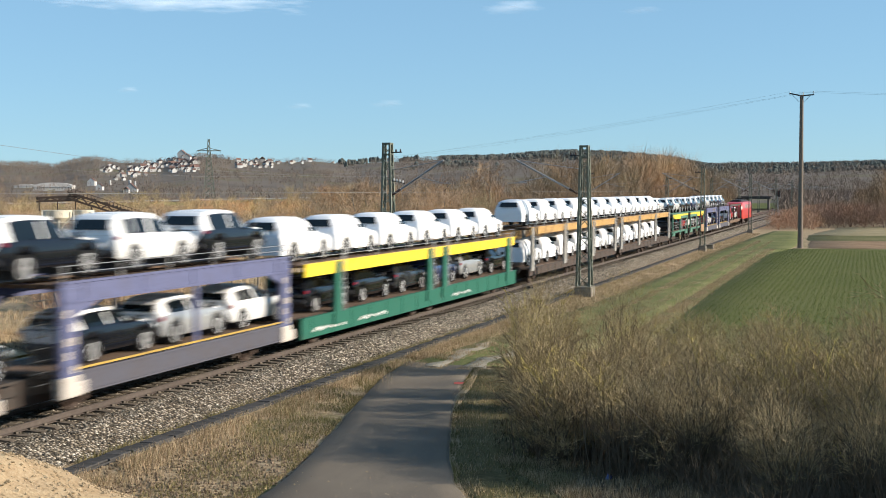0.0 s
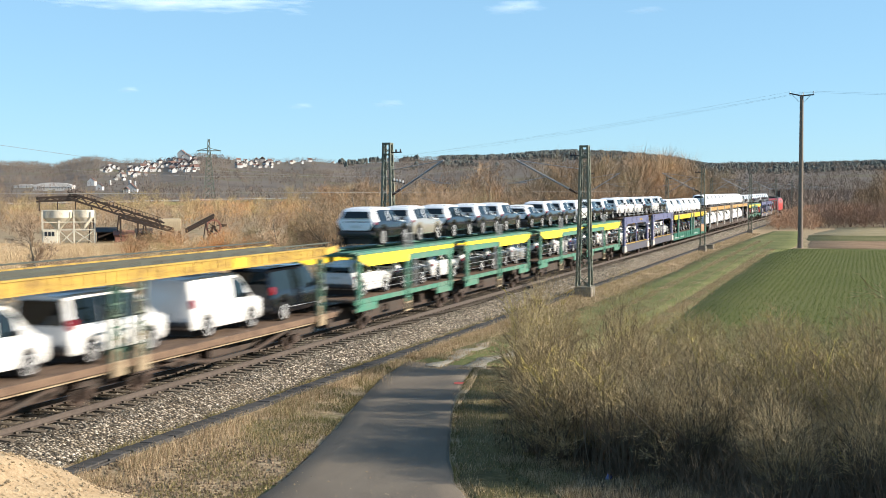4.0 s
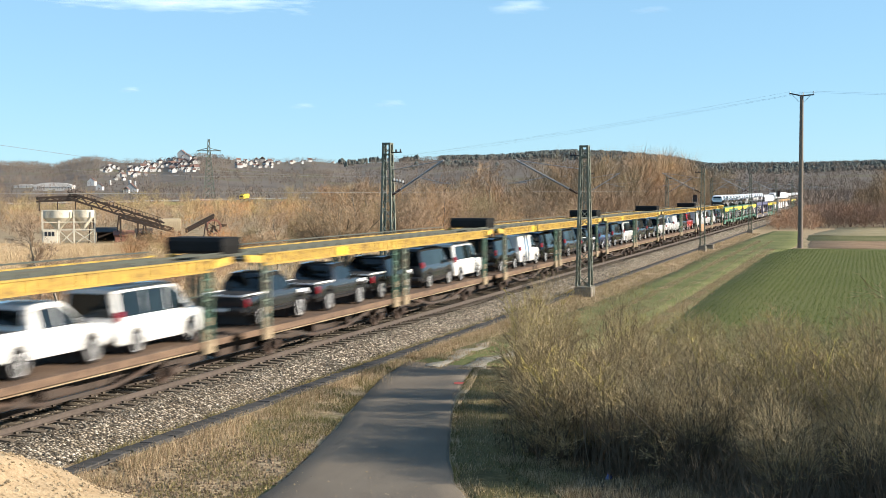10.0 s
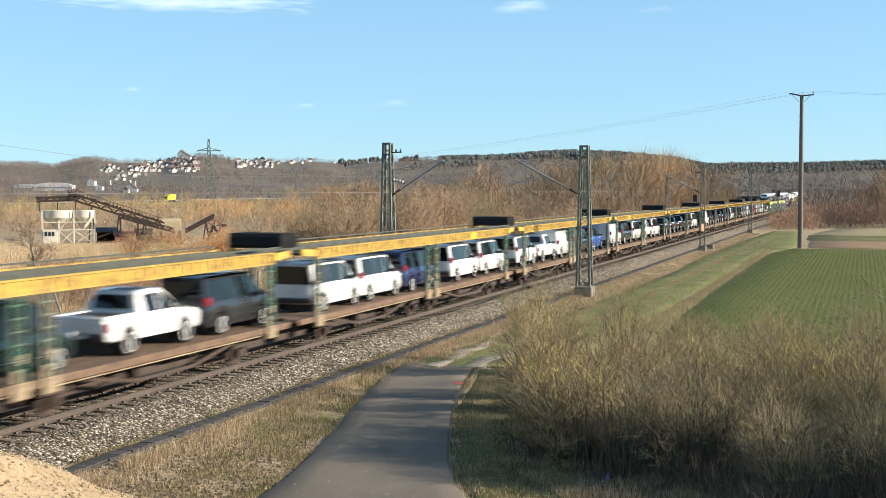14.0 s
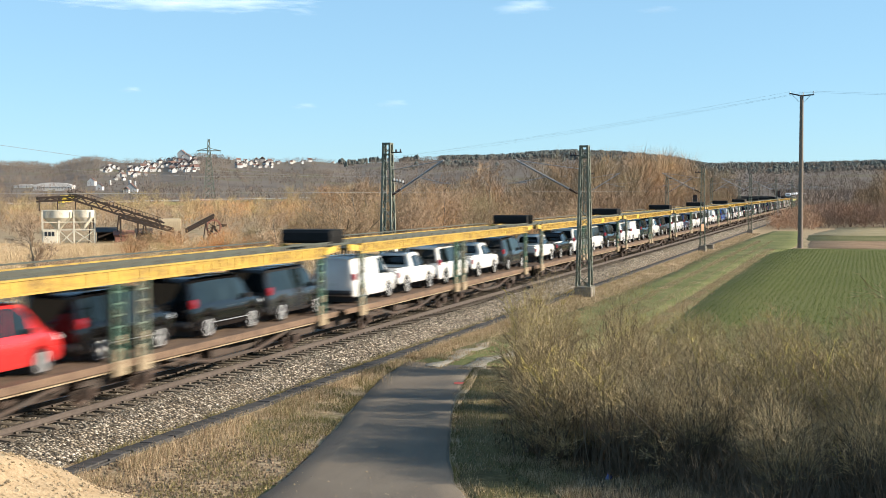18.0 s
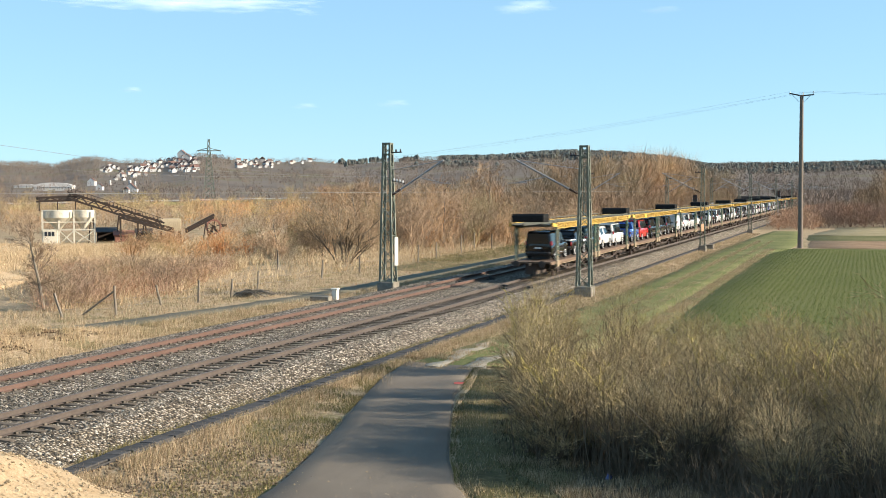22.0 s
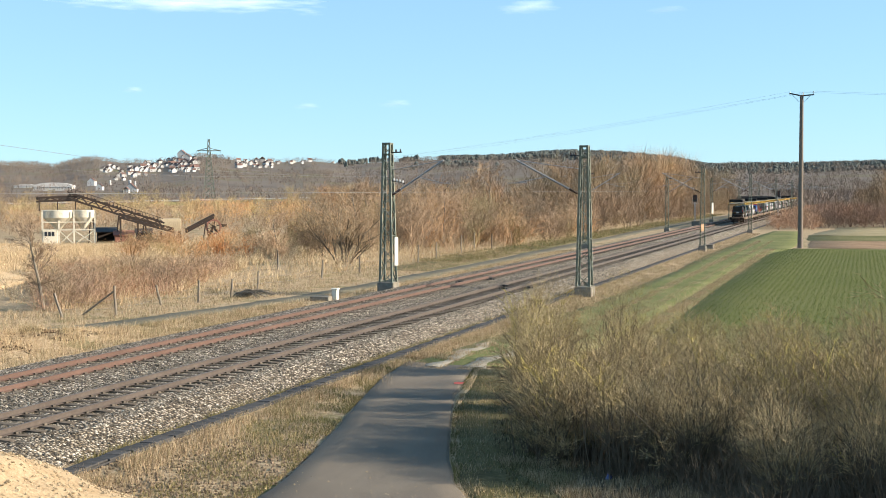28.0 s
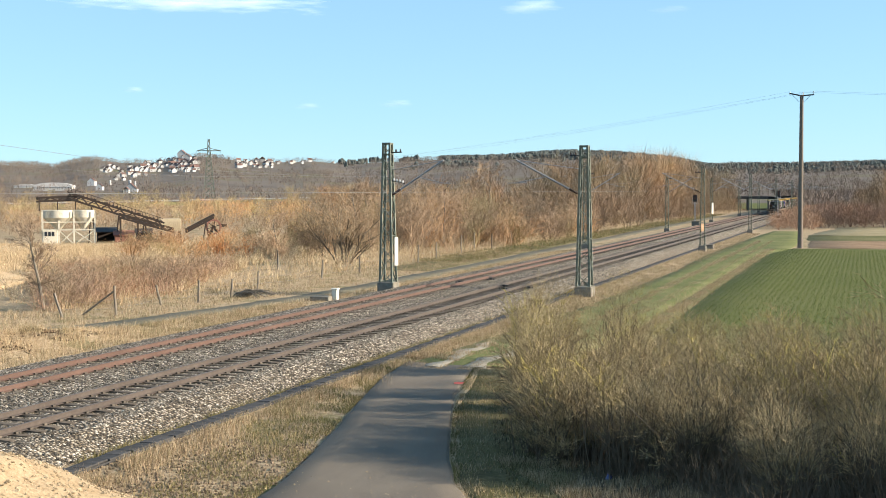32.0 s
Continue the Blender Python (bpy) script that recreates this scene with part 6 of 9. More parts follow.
DECK = 1.15
LOWER = [
    ("van black 0.4, pickup black 6.3, van teal 11.6, hardtop white 16.6, van white 22.3"),
    ("pickup blue 30.0, van red 35.6, van black 41.2, van black 47.1, van grey 52.4"),
    ("cargo white 60.1, pickup white 65.3, van white 71.0, pickup white 76.5, van grey 82.6"),
    ("pickup white 90.2, pickup black 95.9, van white 101.3, van white 107.3, van black 112.9"),
    ("van white 119.9, cargo white 124.9, van teal 130.2, pickup white 136.5, van grey 142.0"),
    ("van white 150.2, van white 154.9, van navy 160.1, van white 166.9, van white 172.1"),
    ("van white 179.6, pickup white 184.9, cargo white 190.3, van grey 196.1, van blue 201.2"),
    ("cargo white 209.2, van grey 214.4, van white 220.0, pickup white 225.6, van white 231.0"),
    ("pickup grey 238.7, pickup grey 244.5, pickup black 250.1, van grey 256.5, van white 261.5"),
    ("van black 269.0, cargo white 274.3, van black 279.7, van grey 286.4, pickup black 291.8"),
    ("van navy 298.6, van black 304.0, van white 309.3, van grey 316.4, van black 321.6"),
    ("van white 328.8, pickup white 334.1, cargo white 339.7, van grey 346.5, van red 351.2"),
    ("cargo white 358.9, cargo white 364.1, van white 369.8, cargo white 376.1, van dark 381.6"),
]
for k, text in enumerate(LOWER):
    ride(make_yellow_wagon(k), 29.9 * k)
    for item in text.split(", "):
        kind, colour, rear = item.split()
        load(kind, colour, float(rear), DECK)

ride(make_green_wagon(), 388.1)
ride(make_green_wagon(), 418.0)
ride(make_blue_wagon(), 447.5)
ride(simple_carrier("dark green double-deck car carrier wagon with a bright yellow upper beam", 29.4, (0.4, 1.15), (2.66, 3.12), (3.2, 14.0, 16.2, 27.6), M["green_solid"],
                    M["y_bright"], M["green_solid"]), 477.0)
for k in range(2):
    ride(simple_carrier("ochre double-deck car carrier wagon loaded with white covered cars", 28.2, (0.6, 1.05), (3.12, 3.55), (0.6, 9.4, 18.8, 27.6), M["under"], M["tan_beam"], M["grey_post"], False),
         509.6 + 29.8 * k)
ride(make_green_wagon(), 570.0)
ride(make_blue_wagon(), 600.6)
ride(make_flat_wagon(), 632.0)
ride(make_loco(), 652.5)

UPPER = ("suv dark 391.6, suv beige 396.3, suv dark 401.5, suv grey 406.6, suv grey 411.3, hatch black 417.5, suv grey 422.2, suv grey 427.0, suv white 431.7, suv dark 436.6, "
         "suv black 441.5, suv white 447.2, suv white 451.5, suv white 456.2, suv dark 461.1, suv white 466.1, suv dark 471.0")
for i, item in enumerate(UPPER.split(", ")):
    kind, colour, rear = item.split()
    load(kind, colour, float(rear), 3.46 if i < 11 else 3.55, True)
for i in range(6):
    load("covered", "", 476.6 + 4.9 * i, 3.18)
for i in range(12):
    load("covered", "", 510.0 + 4.87 * i, 3.6) if i < 11 else load("hatch", "white", 510.4 + 4.87 * 11, 3.6, True, True)
for i in range(12):
    load("suv", ("dark", "white", "grey", "dark", "navy", "silver")[i % 6], 570.4 + 4.9 * i, 3.36 if i < 6 else 3.47, True, True)

for i, c in enumerate(("white", "dark", "white", "black", "grey", "silver", "black", "white", "navy", "dark", "white", "grey")):
    load("hatch", c, 389.4 + 4.85 * i + (1.2 if i >= 6 else 0), 1.4, True)
for i, c in enumerate(("white", "dark", "grey", "dark", "silver", "white")):
    load("hatch", c, 448.6 + 4.35 * i + (2.4 if i >= 3 else 0), 1.16, True)
for i, c in enumerate(("dark", "black", "grey", "navy", "silver", "black")):
    load("hatch", c, 478.6 + 4.75 * i, 1.18)
for i in range(11):
    load("covered", "", 510.4 + 4.95 * i + (0.8 if i >= 6 else 0), 1.1)
for i, c in enumerate(("grey", "dark", "red", "white", "silver", "grey", "red", "white", "dark", "navy", "dark")):
    load("hatch", c, 570.6 + 5.0 * i + (2.5 if i > 5 else 0), 1.4 if i < 6 else 1.16, False, True)
for i, c in enumerate(("white", "red", "white")):
    load("van", c, 633.0 + 5.6 * i, 1.2, False, True)
# ---------------- plants ----------------
def twig_mat(name, a, b, c):
    m, nt, bs = bsdf_mat(name)
    rnd = nt.nodes.new("ShaderNodeObjectInfo").outputs["Random"]
    f = noise_tex(nt, 2.5, 3.0)
    u = ramp(nt, f, [(0.3, a), (0.5, b), (0.7, c)])
    tint = ramp(nt, rnd, [(0.0, (0.62, 0.6, 0.6)), (0.5, (1.0, 0.94, 0.88)), (1.0, (1.12, 1.02, 0.9))])
    patch = ramp(nt, noise_tex(nt, 0.11, 1.5), [(0.34, (1.14, 0.95, 0.8)), (0.44, (1.02, 0.97, 0.93)), (0.54, (0.93, 0.94, 0.95)), (0.64, (1.0, 1.0, 0.84))])
    c1 = mix_col(nt, 1.0, u, tint, "MULTIPLY")
    link(nt, mix_col(nt, 1.0, c1, patch, "MULTIPLY"), bs.inputs["Base Color"])
    bs.inputs["Roughness"].default_value = 0.85
    bs.inputs["Specular IOR Level"].default_value = 0.15
    return m


M["twig_brown"] = twig_mat("bare_twigs_brown", (0.26, 0.195, 0.135), (0.385, 0.29, 0.202), (0.49, 0.39, 0.28))
M["twig_orange"] = twig_mat("bare_twigs_orange", (0.33, 0.2, 0.11), (0.45, 0.292, 0.165), (0.55, 0.385, 0.235))
M["twig_mauve"] = twig_mat("bare_twigs_reddish", (0.21, 0.138, 0.103), (0.31, 0.217, 0.166), (0.42, 0.315, 0.245))
M["twig_bush"] = varied("bare_twigs_bush", ((0.19, 0.136, 0.068), (0.43, 0.328, 0.175), (0.78, 0.635, 0.39)), 3.0, 0.5, 0.9, bump_s=0, per_island=0.45)
M["twig_grey"] = twig_mat("bare_twigs_grey", (0.178, 0.146, 0.105), (0.283, 0.231, 0.162), (0.389, 0.324, 0.239))
M["twig_olive"] = twig_mat("bare_twigs_olive", (0.2, 0.17, 0.098), (0.3, 0.255, 0.15), (0.4, 0.345, 0.215))
M["twig_hedge"] = twig_mat("bare_twigs_dark_hedge", (0.125, 0.095, 0.07), (0.195, 0.153, 0.11), (0.28, 0.225, 0.165))
M["bark"] = varied("tree_bark", ((0.0365, 0.0292, 0.0211), (0.0689, 0.0551, 0.0405), (0.13, 0.105, 0.077)), 8, 1.2, 0.95, bump_s=0.5, stretch=(3, 3, 0.6))
M["stem_bark"] = varied("grey_brown_shrub_bark", ((0.075, 0.058, 0.04), (0.14, 0.11, 0.078), (0.24, 0.195, 0.14)), 8, 1.2, 0.95, bump_s=0.3, per_island=0.3)
M["lichen"] = varied("yellow_lichen_twigs", ((0.26, 0.2, 0.06), (0.4, 0.32, 0.09), (0.56, 0.46, 0.16)), 9, 1, 0.9)


def prisms(name, segs, mat, k=3):
    """Many thin tapered sticks as one mesh; segs: rows of p0, p1, r0, r1."""
    s = np.array(segs, float)
    p0, p1, r0, r1 = s[:, 0:3], s[:, 3:6], s[:, 6], s[:, 7]
    d = p1 - p0
    d /= np.maximum(np.linalg.norm(d, axis=1, keepdims=True), 1e-9)
    ref = np.where(np.abs(d[:, 2:3]) < 0.9, np.array([[0, 0, 1.0]]), np.array([[1.0, 0, 0]]))
    a = np.cross(d, ref)
    a /= np.linalg.norm(a, axis=1, keepdims=True)
    b = np.cross(d, a)
    n = len(s)
    v = np.zeros((n, 2 * k, 3))
    for j in range(k):
        t = 2 * math.pi * j / k
        off = a * math.cos(t) + b * math.sin(t)
        v[:, j] = p0 + off * r0[:, None]
        v[:, k + j] = p1 + off * r1[:, None]
    full, tip = [], []
    for j in range(k):
        i = (j + 1) % k
        full += [(j, i, k + i), (j, k + i, k + j)]
        tip += [(j, i, k)]
    pointed = r1 <= 0
    at = np.arange(n) * 2 * k
    f = np.concatenate([(np.array(full)[None] + at[~pointed][:, None, None]).reshape(-1, 3), (np.array(tip)[None] + at[pointed][:, None, None]).reshape(-1, 3)])
    # drop the corners that the pointed twigs don't use
    v = v.reshape(-1, 3)
    used = np.zeros(len(v), bool)
    used[f.ravel()] = True
    new_at = np.cumsum(used) - 1
    return quick_mesh(name, v[used], new_at[f], mat)


def grow(seed, stems, height, spread, levels, thick, fan=0.5, base_r=0.3, thin=0.007, clear=False):
    """Branch sticks of a bare shrub or crown: stems that fork several times."""
    rnd = prng(seed)
    segs = []

    def stick(p, d, length, r, lev):
        n = 3 if lev == 0 else (2 if lev <= levels - 2 else 1)
        fine = lev >= levels - 1 and levels > 1
        q, dd = p.copy(), d.copy()
        for i in range(n):
            e = q + dd * (length / n)
            rr = r * (1 - 0.3 * (i + 1) / n)
            segs.append((*q, *e, r * (1 - 0.3 * i / n), 0.0 if fine else max(thin * 0.6, rr)))
            if lev < levels and not (clear and lev == 0 and i < 2 - (stems % 2)):
                kids = levels_kids[lev] if lev < levels - 2 else (2 if lev == levels - 2 else (2 if segs and len(segs) % 2 else 3) if clear else 3)
                for _ in range(kids):
                    w = Vector((rnd.gauss(0, 1), rnd.gauss(0, 1), rnd.gauss(0.25, 0.7))).normalized()
                    nd = (dd * (1.1 - 0.15 * lev) + w * fan * 1.25).normalized()
                    stick(q.lerp(e, rnd.uniform(0.3, 1.0)), nd, length * rnd.uniform(0.42, 0.68), max(thin, rr * 0.55), lev + 1)
            q = e
            dd = (dd + Vector((rnd.gauss(0, 0.16), rnd.gauss(0, 0.16), rnd.gauss(0.05, 0.12)))).normalized()
    levels_kids = {0: 2, 1: 2, 2: 2, 3: 2}
    for i in range(stems):
        a = rnd.uniform(0, 2 * math.pi)
        rad = base_r * math.sqrt(rnd.random())
        tilt = rnd.uniform(0.05, spread)
        d = Vector((math.cos(a) * math.sin(tilt), math.sin(a) * math.sin(tilt), math.cos(tilt)))
        stick(Vector((math.cos(a) * rad, math.sin(a) * rad, 0)), d, height * rnd.uniform(0.6, 0.95), thick * rnd.uniform(0.7, 1.1), 0)
    top = max(s[5] for s in segs)
    k = height / top
    return [(s[0] * k, s[1] * k, s[2] * k, s[3] * k, s[4] * k, s[5] * k, s[6], s[7]) for s in segs]


# prototypes, 1 m high for the far ones so that a scale sets their size
MID = []
for i, (mk, st, sp) in enumerate((("twig_brown", 9, 0.5), ("twig_orange", 11, 0.35), ("twig_grey", 8, 0.6), ("twig_olive", 9, 0.5), ("twig_brown", 10, 0.75), ("twig_orange", 9, 0.6))):
    MID.append(prisms("shrub", grow(40 + i, st - 2, 5.0, sp, 3, 0.042, 0.66, 1.1, 0.012), M[mk]))
FINE = []
for i, (mk, st, sp) in enumerate((("twig_brown", 8, 0.62), ("twig_grey", 7, 0.7), ("twig_orange", 8, 0.5), ("twig_olive", 7, 0.6))):
    FINE.append(prisms("shrub", grow(140 + i, st, 6.0, sp, 4, 0.034, 0.6, 0.5, 0.0085), M[mk]))
NEARB = []
for i, mk in enumerate(("twig_bush", "twig_bush", "twig_bush")):
    sticks = grow(80 + i, (15, 18, 17)[i], 3.0, (0.8, 0.55, 0.95)[i], 4, 0.042, 0.62, 0.8, 0.0056, True)
    NEARB.append((prisms("stems", [s for s in sticks if s[6] > 0.0063], M["stem_bark"]), prisms("twigs", [s for s in sticks if s[6] <= 0.0063], M[mk])))
LICH = [prisms("lichen", grow(90 + i, 4, 2.7, 0.6, 3, 0.022, 0.55, 0.8, 0.012), M["lichen"]) for i in range(2)]

SHRUB_LABEL = {0: "bare brown thicket shrub in winter", 1: "bare orange-brown willow shrub in winter", 2: "bare grey-brown thorny shrub in winter",
               3: "bare olive-brown shrub in winter", 4: "wide bare brown shrub in winter", 5: "bare orange-brown shrub in winter"}


FINE_LABEL = ("tall bare brown shrub with a cloud of fine twigs", "tall bare grey shrub with a cloud of fine twigs", "tall bare shrub with orange-tinged fine twigs", "tall bare olive-brown shrub with fine twigs")


def shrub(x, y, h, kind, rnd, wide=1.0):
    if kind >= 10:
        k = h / 6.0
        ob = thing("shrub", pose(x, y, land(x, y) - 0.05, 0, 0, rnd.uniform(0, 360)), FINE_LABEL[kind - 10], "shrub", "bare shrubs of the valley", data=FINE[kind - 10])
        ob.scale = (k * wide, k * wide, k)
        return ob
    k = h / 5.0
    ob = thing("shrub", pose(x, y, land(x, y) - 0.05, 0, 0, rnd.uniform(0, 360)), SHRUB_LABEL[kind], "shrub", "bare shrubs of the valley", data=MID[kind])
    ob.scale = (k * wide, k * wide, k)
    return ob


def scatter(seed, n, xr, yr, hr, kinds, wide=1.2, keep=None):
    rnd = prng(seed)
    got = 0
    while got < n:
        x, y = rnd.uniform(*xr), rnd.uniform(*yr)
        if keep and not keep(x, y):
            continue
        shrub(x, y, rnd.uniform(*hr), rnd.choice(kinds), rnd, wide * rnd.uniform(0.85, 1.2))
        got += 1


def seen_left(x, y):
    return -60 < column(x, y) < 1300


# bright orange willow before the gravel works
M["twig_willow"] = twig_mat("bare_willow_rods", (0.42, 0.19, 0.075), (0.55, 0.265, 0.11), (0.64, 0.36, 0.17))
WILLOW = MID[1].copy()
WILLOW.materials[0] = M["twig_willow"]
for x, y, h, k in ((-61.0, 112.0, 3.6, 20), (-62.4, 113.0, 3.0, 100), (-59.6, 113.5, 2.8, 200), (-66.0, 116.0, 2.4, 300)):
    ob = thing("shrub", pose(x, y, land(x, y) - 0.05, 0, 0, k), "bright orange leafless willow shrub", "shrub", "bare shrubs of the valley", data=WILLOW)
    ob.scale = (h / 5 * 1.2, h / 5 * 1.2, h / 5)


# thicket along the far side of the railway
scatter(1, 40, (-46, -38.6), (118, 190), (3.0, 6.0), (0, 0, 4, 3, 5), 1.35)
scatter(2, 26, (-60, -42), (116, 195), (6.0, 9.0), (10, 11, 10, 13), 1.0)
scatter(4, 36, (-96, -50), (96, 170), (3.8, 7.6), (10, 11, 12, 13, 11), 1.1, lambda x, y: column(x, y) > 530)
scatter(14, 22, (-96, -56), (96, 170), (1.8, 3.4), (0, 2, 4, 3, 1, 5), 1.6, lambda x, y: 395 < column(x, y) < 540)
scatter(5, 26, (-92, -62), (108, 142), (2.3, 3.6), (1, 5, 3, 5), 1.6, lambda x, y: 220 < column(x, y) < 420)
scatter(6, 60, (-66, -42), (58, 92), (1.4, 2.6), (0, 4, 2, 3), 1.6, lambda x, y: 60 < column(x, y) < 560 and x + y * 0.35 < -18)


def tree_mesh(seed, h):
    rnd = prng(seed)
    segs, trunk = [], []
    p, d = Vector((0, 0, 0)), Vector((rnd.gauss(0, 0.05), rnd.gauss(0, 0.05), 1)).normalized()
    n = 6
    r = h * 0.022
    for i in range(n):
        e = p + d * (h * 0.75 / n)
        r1 = h * 0.022 * (1 - (i + 1) / (n + 1.5))
        trunk.append((*p, *e, r, r1))
        if i >= 1:
            for _ in range(3):
                a = rnd.uniform(0, 6.28)
                w = Vector((math.cos(a), math.sin(a), rnd.uniform(0.4, 1.2))).normalized()
                lim = grow(rnd.randrange(9999), 1, h * rnd.uniform(0.22, 0.42), 0.1, 3, r1 * 0.55, 0.6, 0.0, 0.016)
                q = w.to_track_quat("Z", "Y")
                for s in lim:
                    a0, b0 = q @ Vector(s[0:3]) + e, q @ Vector(s[3:6]) + e
                    segs.append((*a0, *b0, s[6], s[7]))
        p, r = e, r1
        d = (d + Vector((rnd.gauss(0, 0.08), rnd.gauss(0, 0.08), 0.1))).normalized()
    return prisms("trunk", trunk, M["post"], 7), prisms("crown", segs, M["twig_brown"])


TREES = [tree_mesh(300 + i, 6.0) for i in range(2)]


def bare_tree(x, y, h, i, label="leafless tree with spreading crown behind the fence"):
    k = h / 6.0
    root = thing("bare_tree", pose(x, y, land(x, y) - 0.05, 0, 0, 40 * i), label, "tree", "bare trees", data=None)
    root.scale = (k, k, k)
    part("trunk", TREES[i % 2][0], root)
    part("crown", TREES[i % 2][1], root)


bare_tree(-47.6, 97, 5.2, 0)
bare_tree(-43.2, 58.5, 5.6, 1, "small leafless tree in dry grass near the fence")
for i, (x, y, h) in enumerate(((-53, 128, 8.5), (-60, 150, 10), (-47, 140, 7.5), (-62, 210, 13), (-56, 235, 13), (-70, 225, 14), (-58, 260, 13))):
    bare_tree(x, y, h, i, "tall leafless tree in the thicket beside the railway")

# large bush in front of the field
rnd = prng(21)
# Spots beyond x = 3 are out of view, added to shade the rest.
back_spots = [(-7.9, 32.4, 2.4), (-8.9, 35.6, 2.6), (-8.2, 33.7, 2.6), (-9.6, 38.0, 2.8), (-10.4, 43.0, 2.9), (-8.4, 46.5, 2.8), (-6.6, 36.0, 3.0),
              (-7.0, 41.0, 3.0), (-4.2, 34.5, 3.1), (-4.6, 39.0, 3.0), (-1.9, 34.0, 3.2), (-1.8, 38.5, 3.1), (0.6, 34.6, 3.6), (2.6, 36.0, 3.9), (4.2, 33.0, 4.2),
              (-5.4, 33.0, 2.8), (-0.8, 32.0, 3.2), (-7.8, 38.6, 2.8), (-5.8, 43.5, 2.9), (-3.0, 36.6, 3.1), (6.0, 35.0, 4.4), (8.4, 33.0, 4.5), (3.6, 39.0, 4.0),
              (0.9, 39.4, 3.6), (0.2, 43.0, 3.2), (-2.6, 42.6, 3.0)]
front_spots = [(-7.3, 31.2, 2.4), (-7.5, 30.0, 2.2), (-6.2, 29.4, 2.5), (-6.6, 31.0, 2.8), (-4.4, 30.0, 2.9), (-2.2, 29.6, 3.0), (0.2, 30.2, 3.4), (2.2, 31.0, 3.9),
               (-7.0, 29.0, 2.3), (-3.4, 28.0, 2.5), (-1.4, 27.9, 2.6), (0.6, 28.0, 2.9), (2.6, 28.2, 3.3), (4.4, 29.0, 3.6), (-3.0, 31.8, 2.9), 
               (-1.4, 25.4, 2.3), (0.4, 25.4, 2.5), (2.4, 25.4, 3.0), (6.0, 27.5, 4.3), (6.4, 31.0, 4.4), (8.0, 29.0, 4.5), (4.6, 26.0, 3.8), (-5.0, 28.2, 2.2)]
def crown_height(x, y, h):
    return h * (1.28 if x < -7.6 else 1.12 if x > 2 else 0.9 if y > 34 else 1.0)


front_spots = [(x, y, crown_height(x, y, h)) for x, y, h in front_spots]
back_spots = [(x, y, crown_height(x, y, h)) for x, y, h in back_spots]
for i, (x, y, h) in enumerate(front_spots + back_spots):
    k = h / 3.0 * rnd.uniform(0.88, 1.12)
    ob = thing("bush", pose(x, y, land(x, y) - 0.05, 0, 0, rnd.uniform(0, 360)), "dense leafless bush with fine grey-brown twigs and lichen", "bush", "bushes in front of the field", data=None)
    w = k * (0.86 if x < -7.6 else 1.15)
    ob.scale = (w, w, k)
    tagged(part("stem", NEARB[i % 3 if y > 27 else 1][0], ob, "dark bare stems"), kind="stuff")
    if i % 3 != 1:
        tagged(part("twig_mass", NEARB[i % 3 if y > 27 else 1][1], ob, "fine grey-brown twigs"), kind="stuff")
    if i % 3 == 0 and y > 29:
        tagged(part("lichen", LICH[(i // 2) % 2], ob, "yellow lichen on the twigs"), kind="stuff")


def thicket_twigs(spots, n, seed):
    """Fine twigs through the crowns: they spread from the stems and turn upwards."""
    rs = np.random.RandomState(seed)
    sp = np.array(spots)[rs.randint(0, len(spots), n)]
    a, q = rs.uniform(0, 6.28, n), np.sqrt(rs.rand(n))
    wide = np.where(sp[:, 0] < -7.6, 0.29, 0.42) * sp[:, 2]
    low = np.where(sp[:, 1] < 29, 0.5, 0.22)
    zz = low + (1 - low) * rs.rand(n) ** 0.8
    p = np.stack([sp[:, 0] + wide * q * np.cos(a) * (0.55 + 0.45 * zz), sp[:, 1] + wide * q * np.sin(a) * (0.55 + 0.45 * zz), sp[:, 2] * zz * (1 - 0.22 * q * q) - 0.75], 1)
    d = np.stack([np.cos(a) * q * 0.75, np.sin(a) * q * 0.75, np.full(n, 0.75)], 1) + rs.normal(0, 0.42, (n, 3))
    d /= np.linalg.norm(d, axis=1, keepdims=True)
    ln = rs.uniform(0.12, 0.5, n)
    r0 = rs.uniform(0.002, 0.0046, n)
    return np.concatenate([p, p + d * ln[:, None], r0[:, None], np.zeros((n, 1))], 1)


def basal_stems(spots, n, seed):
    rs = np.random.RandomState(seed)
    sp = np.array(spots)[rs.randint(0, len(spots), n)]
    p = np.stack([sp[:, 0] + rs.normal(0, 0.45, n), sp[:, 1] + rs.normal(0, 0.45, n), np.full(n, -0.85)], 1)
    d = np.stack([rs.normal(0, 0.22, n), rs.normal(0, 0.22, n), np.ones(n)], 1)
    ln = rs.uniform(0.7, 2.1, n)
    r0 = rs.uniform(0.006, 0.014, n)
    return np.concatenate([p, p + d * ln[:, None], r0[:, None], (r0 * 0.5)[:, None]], 1)


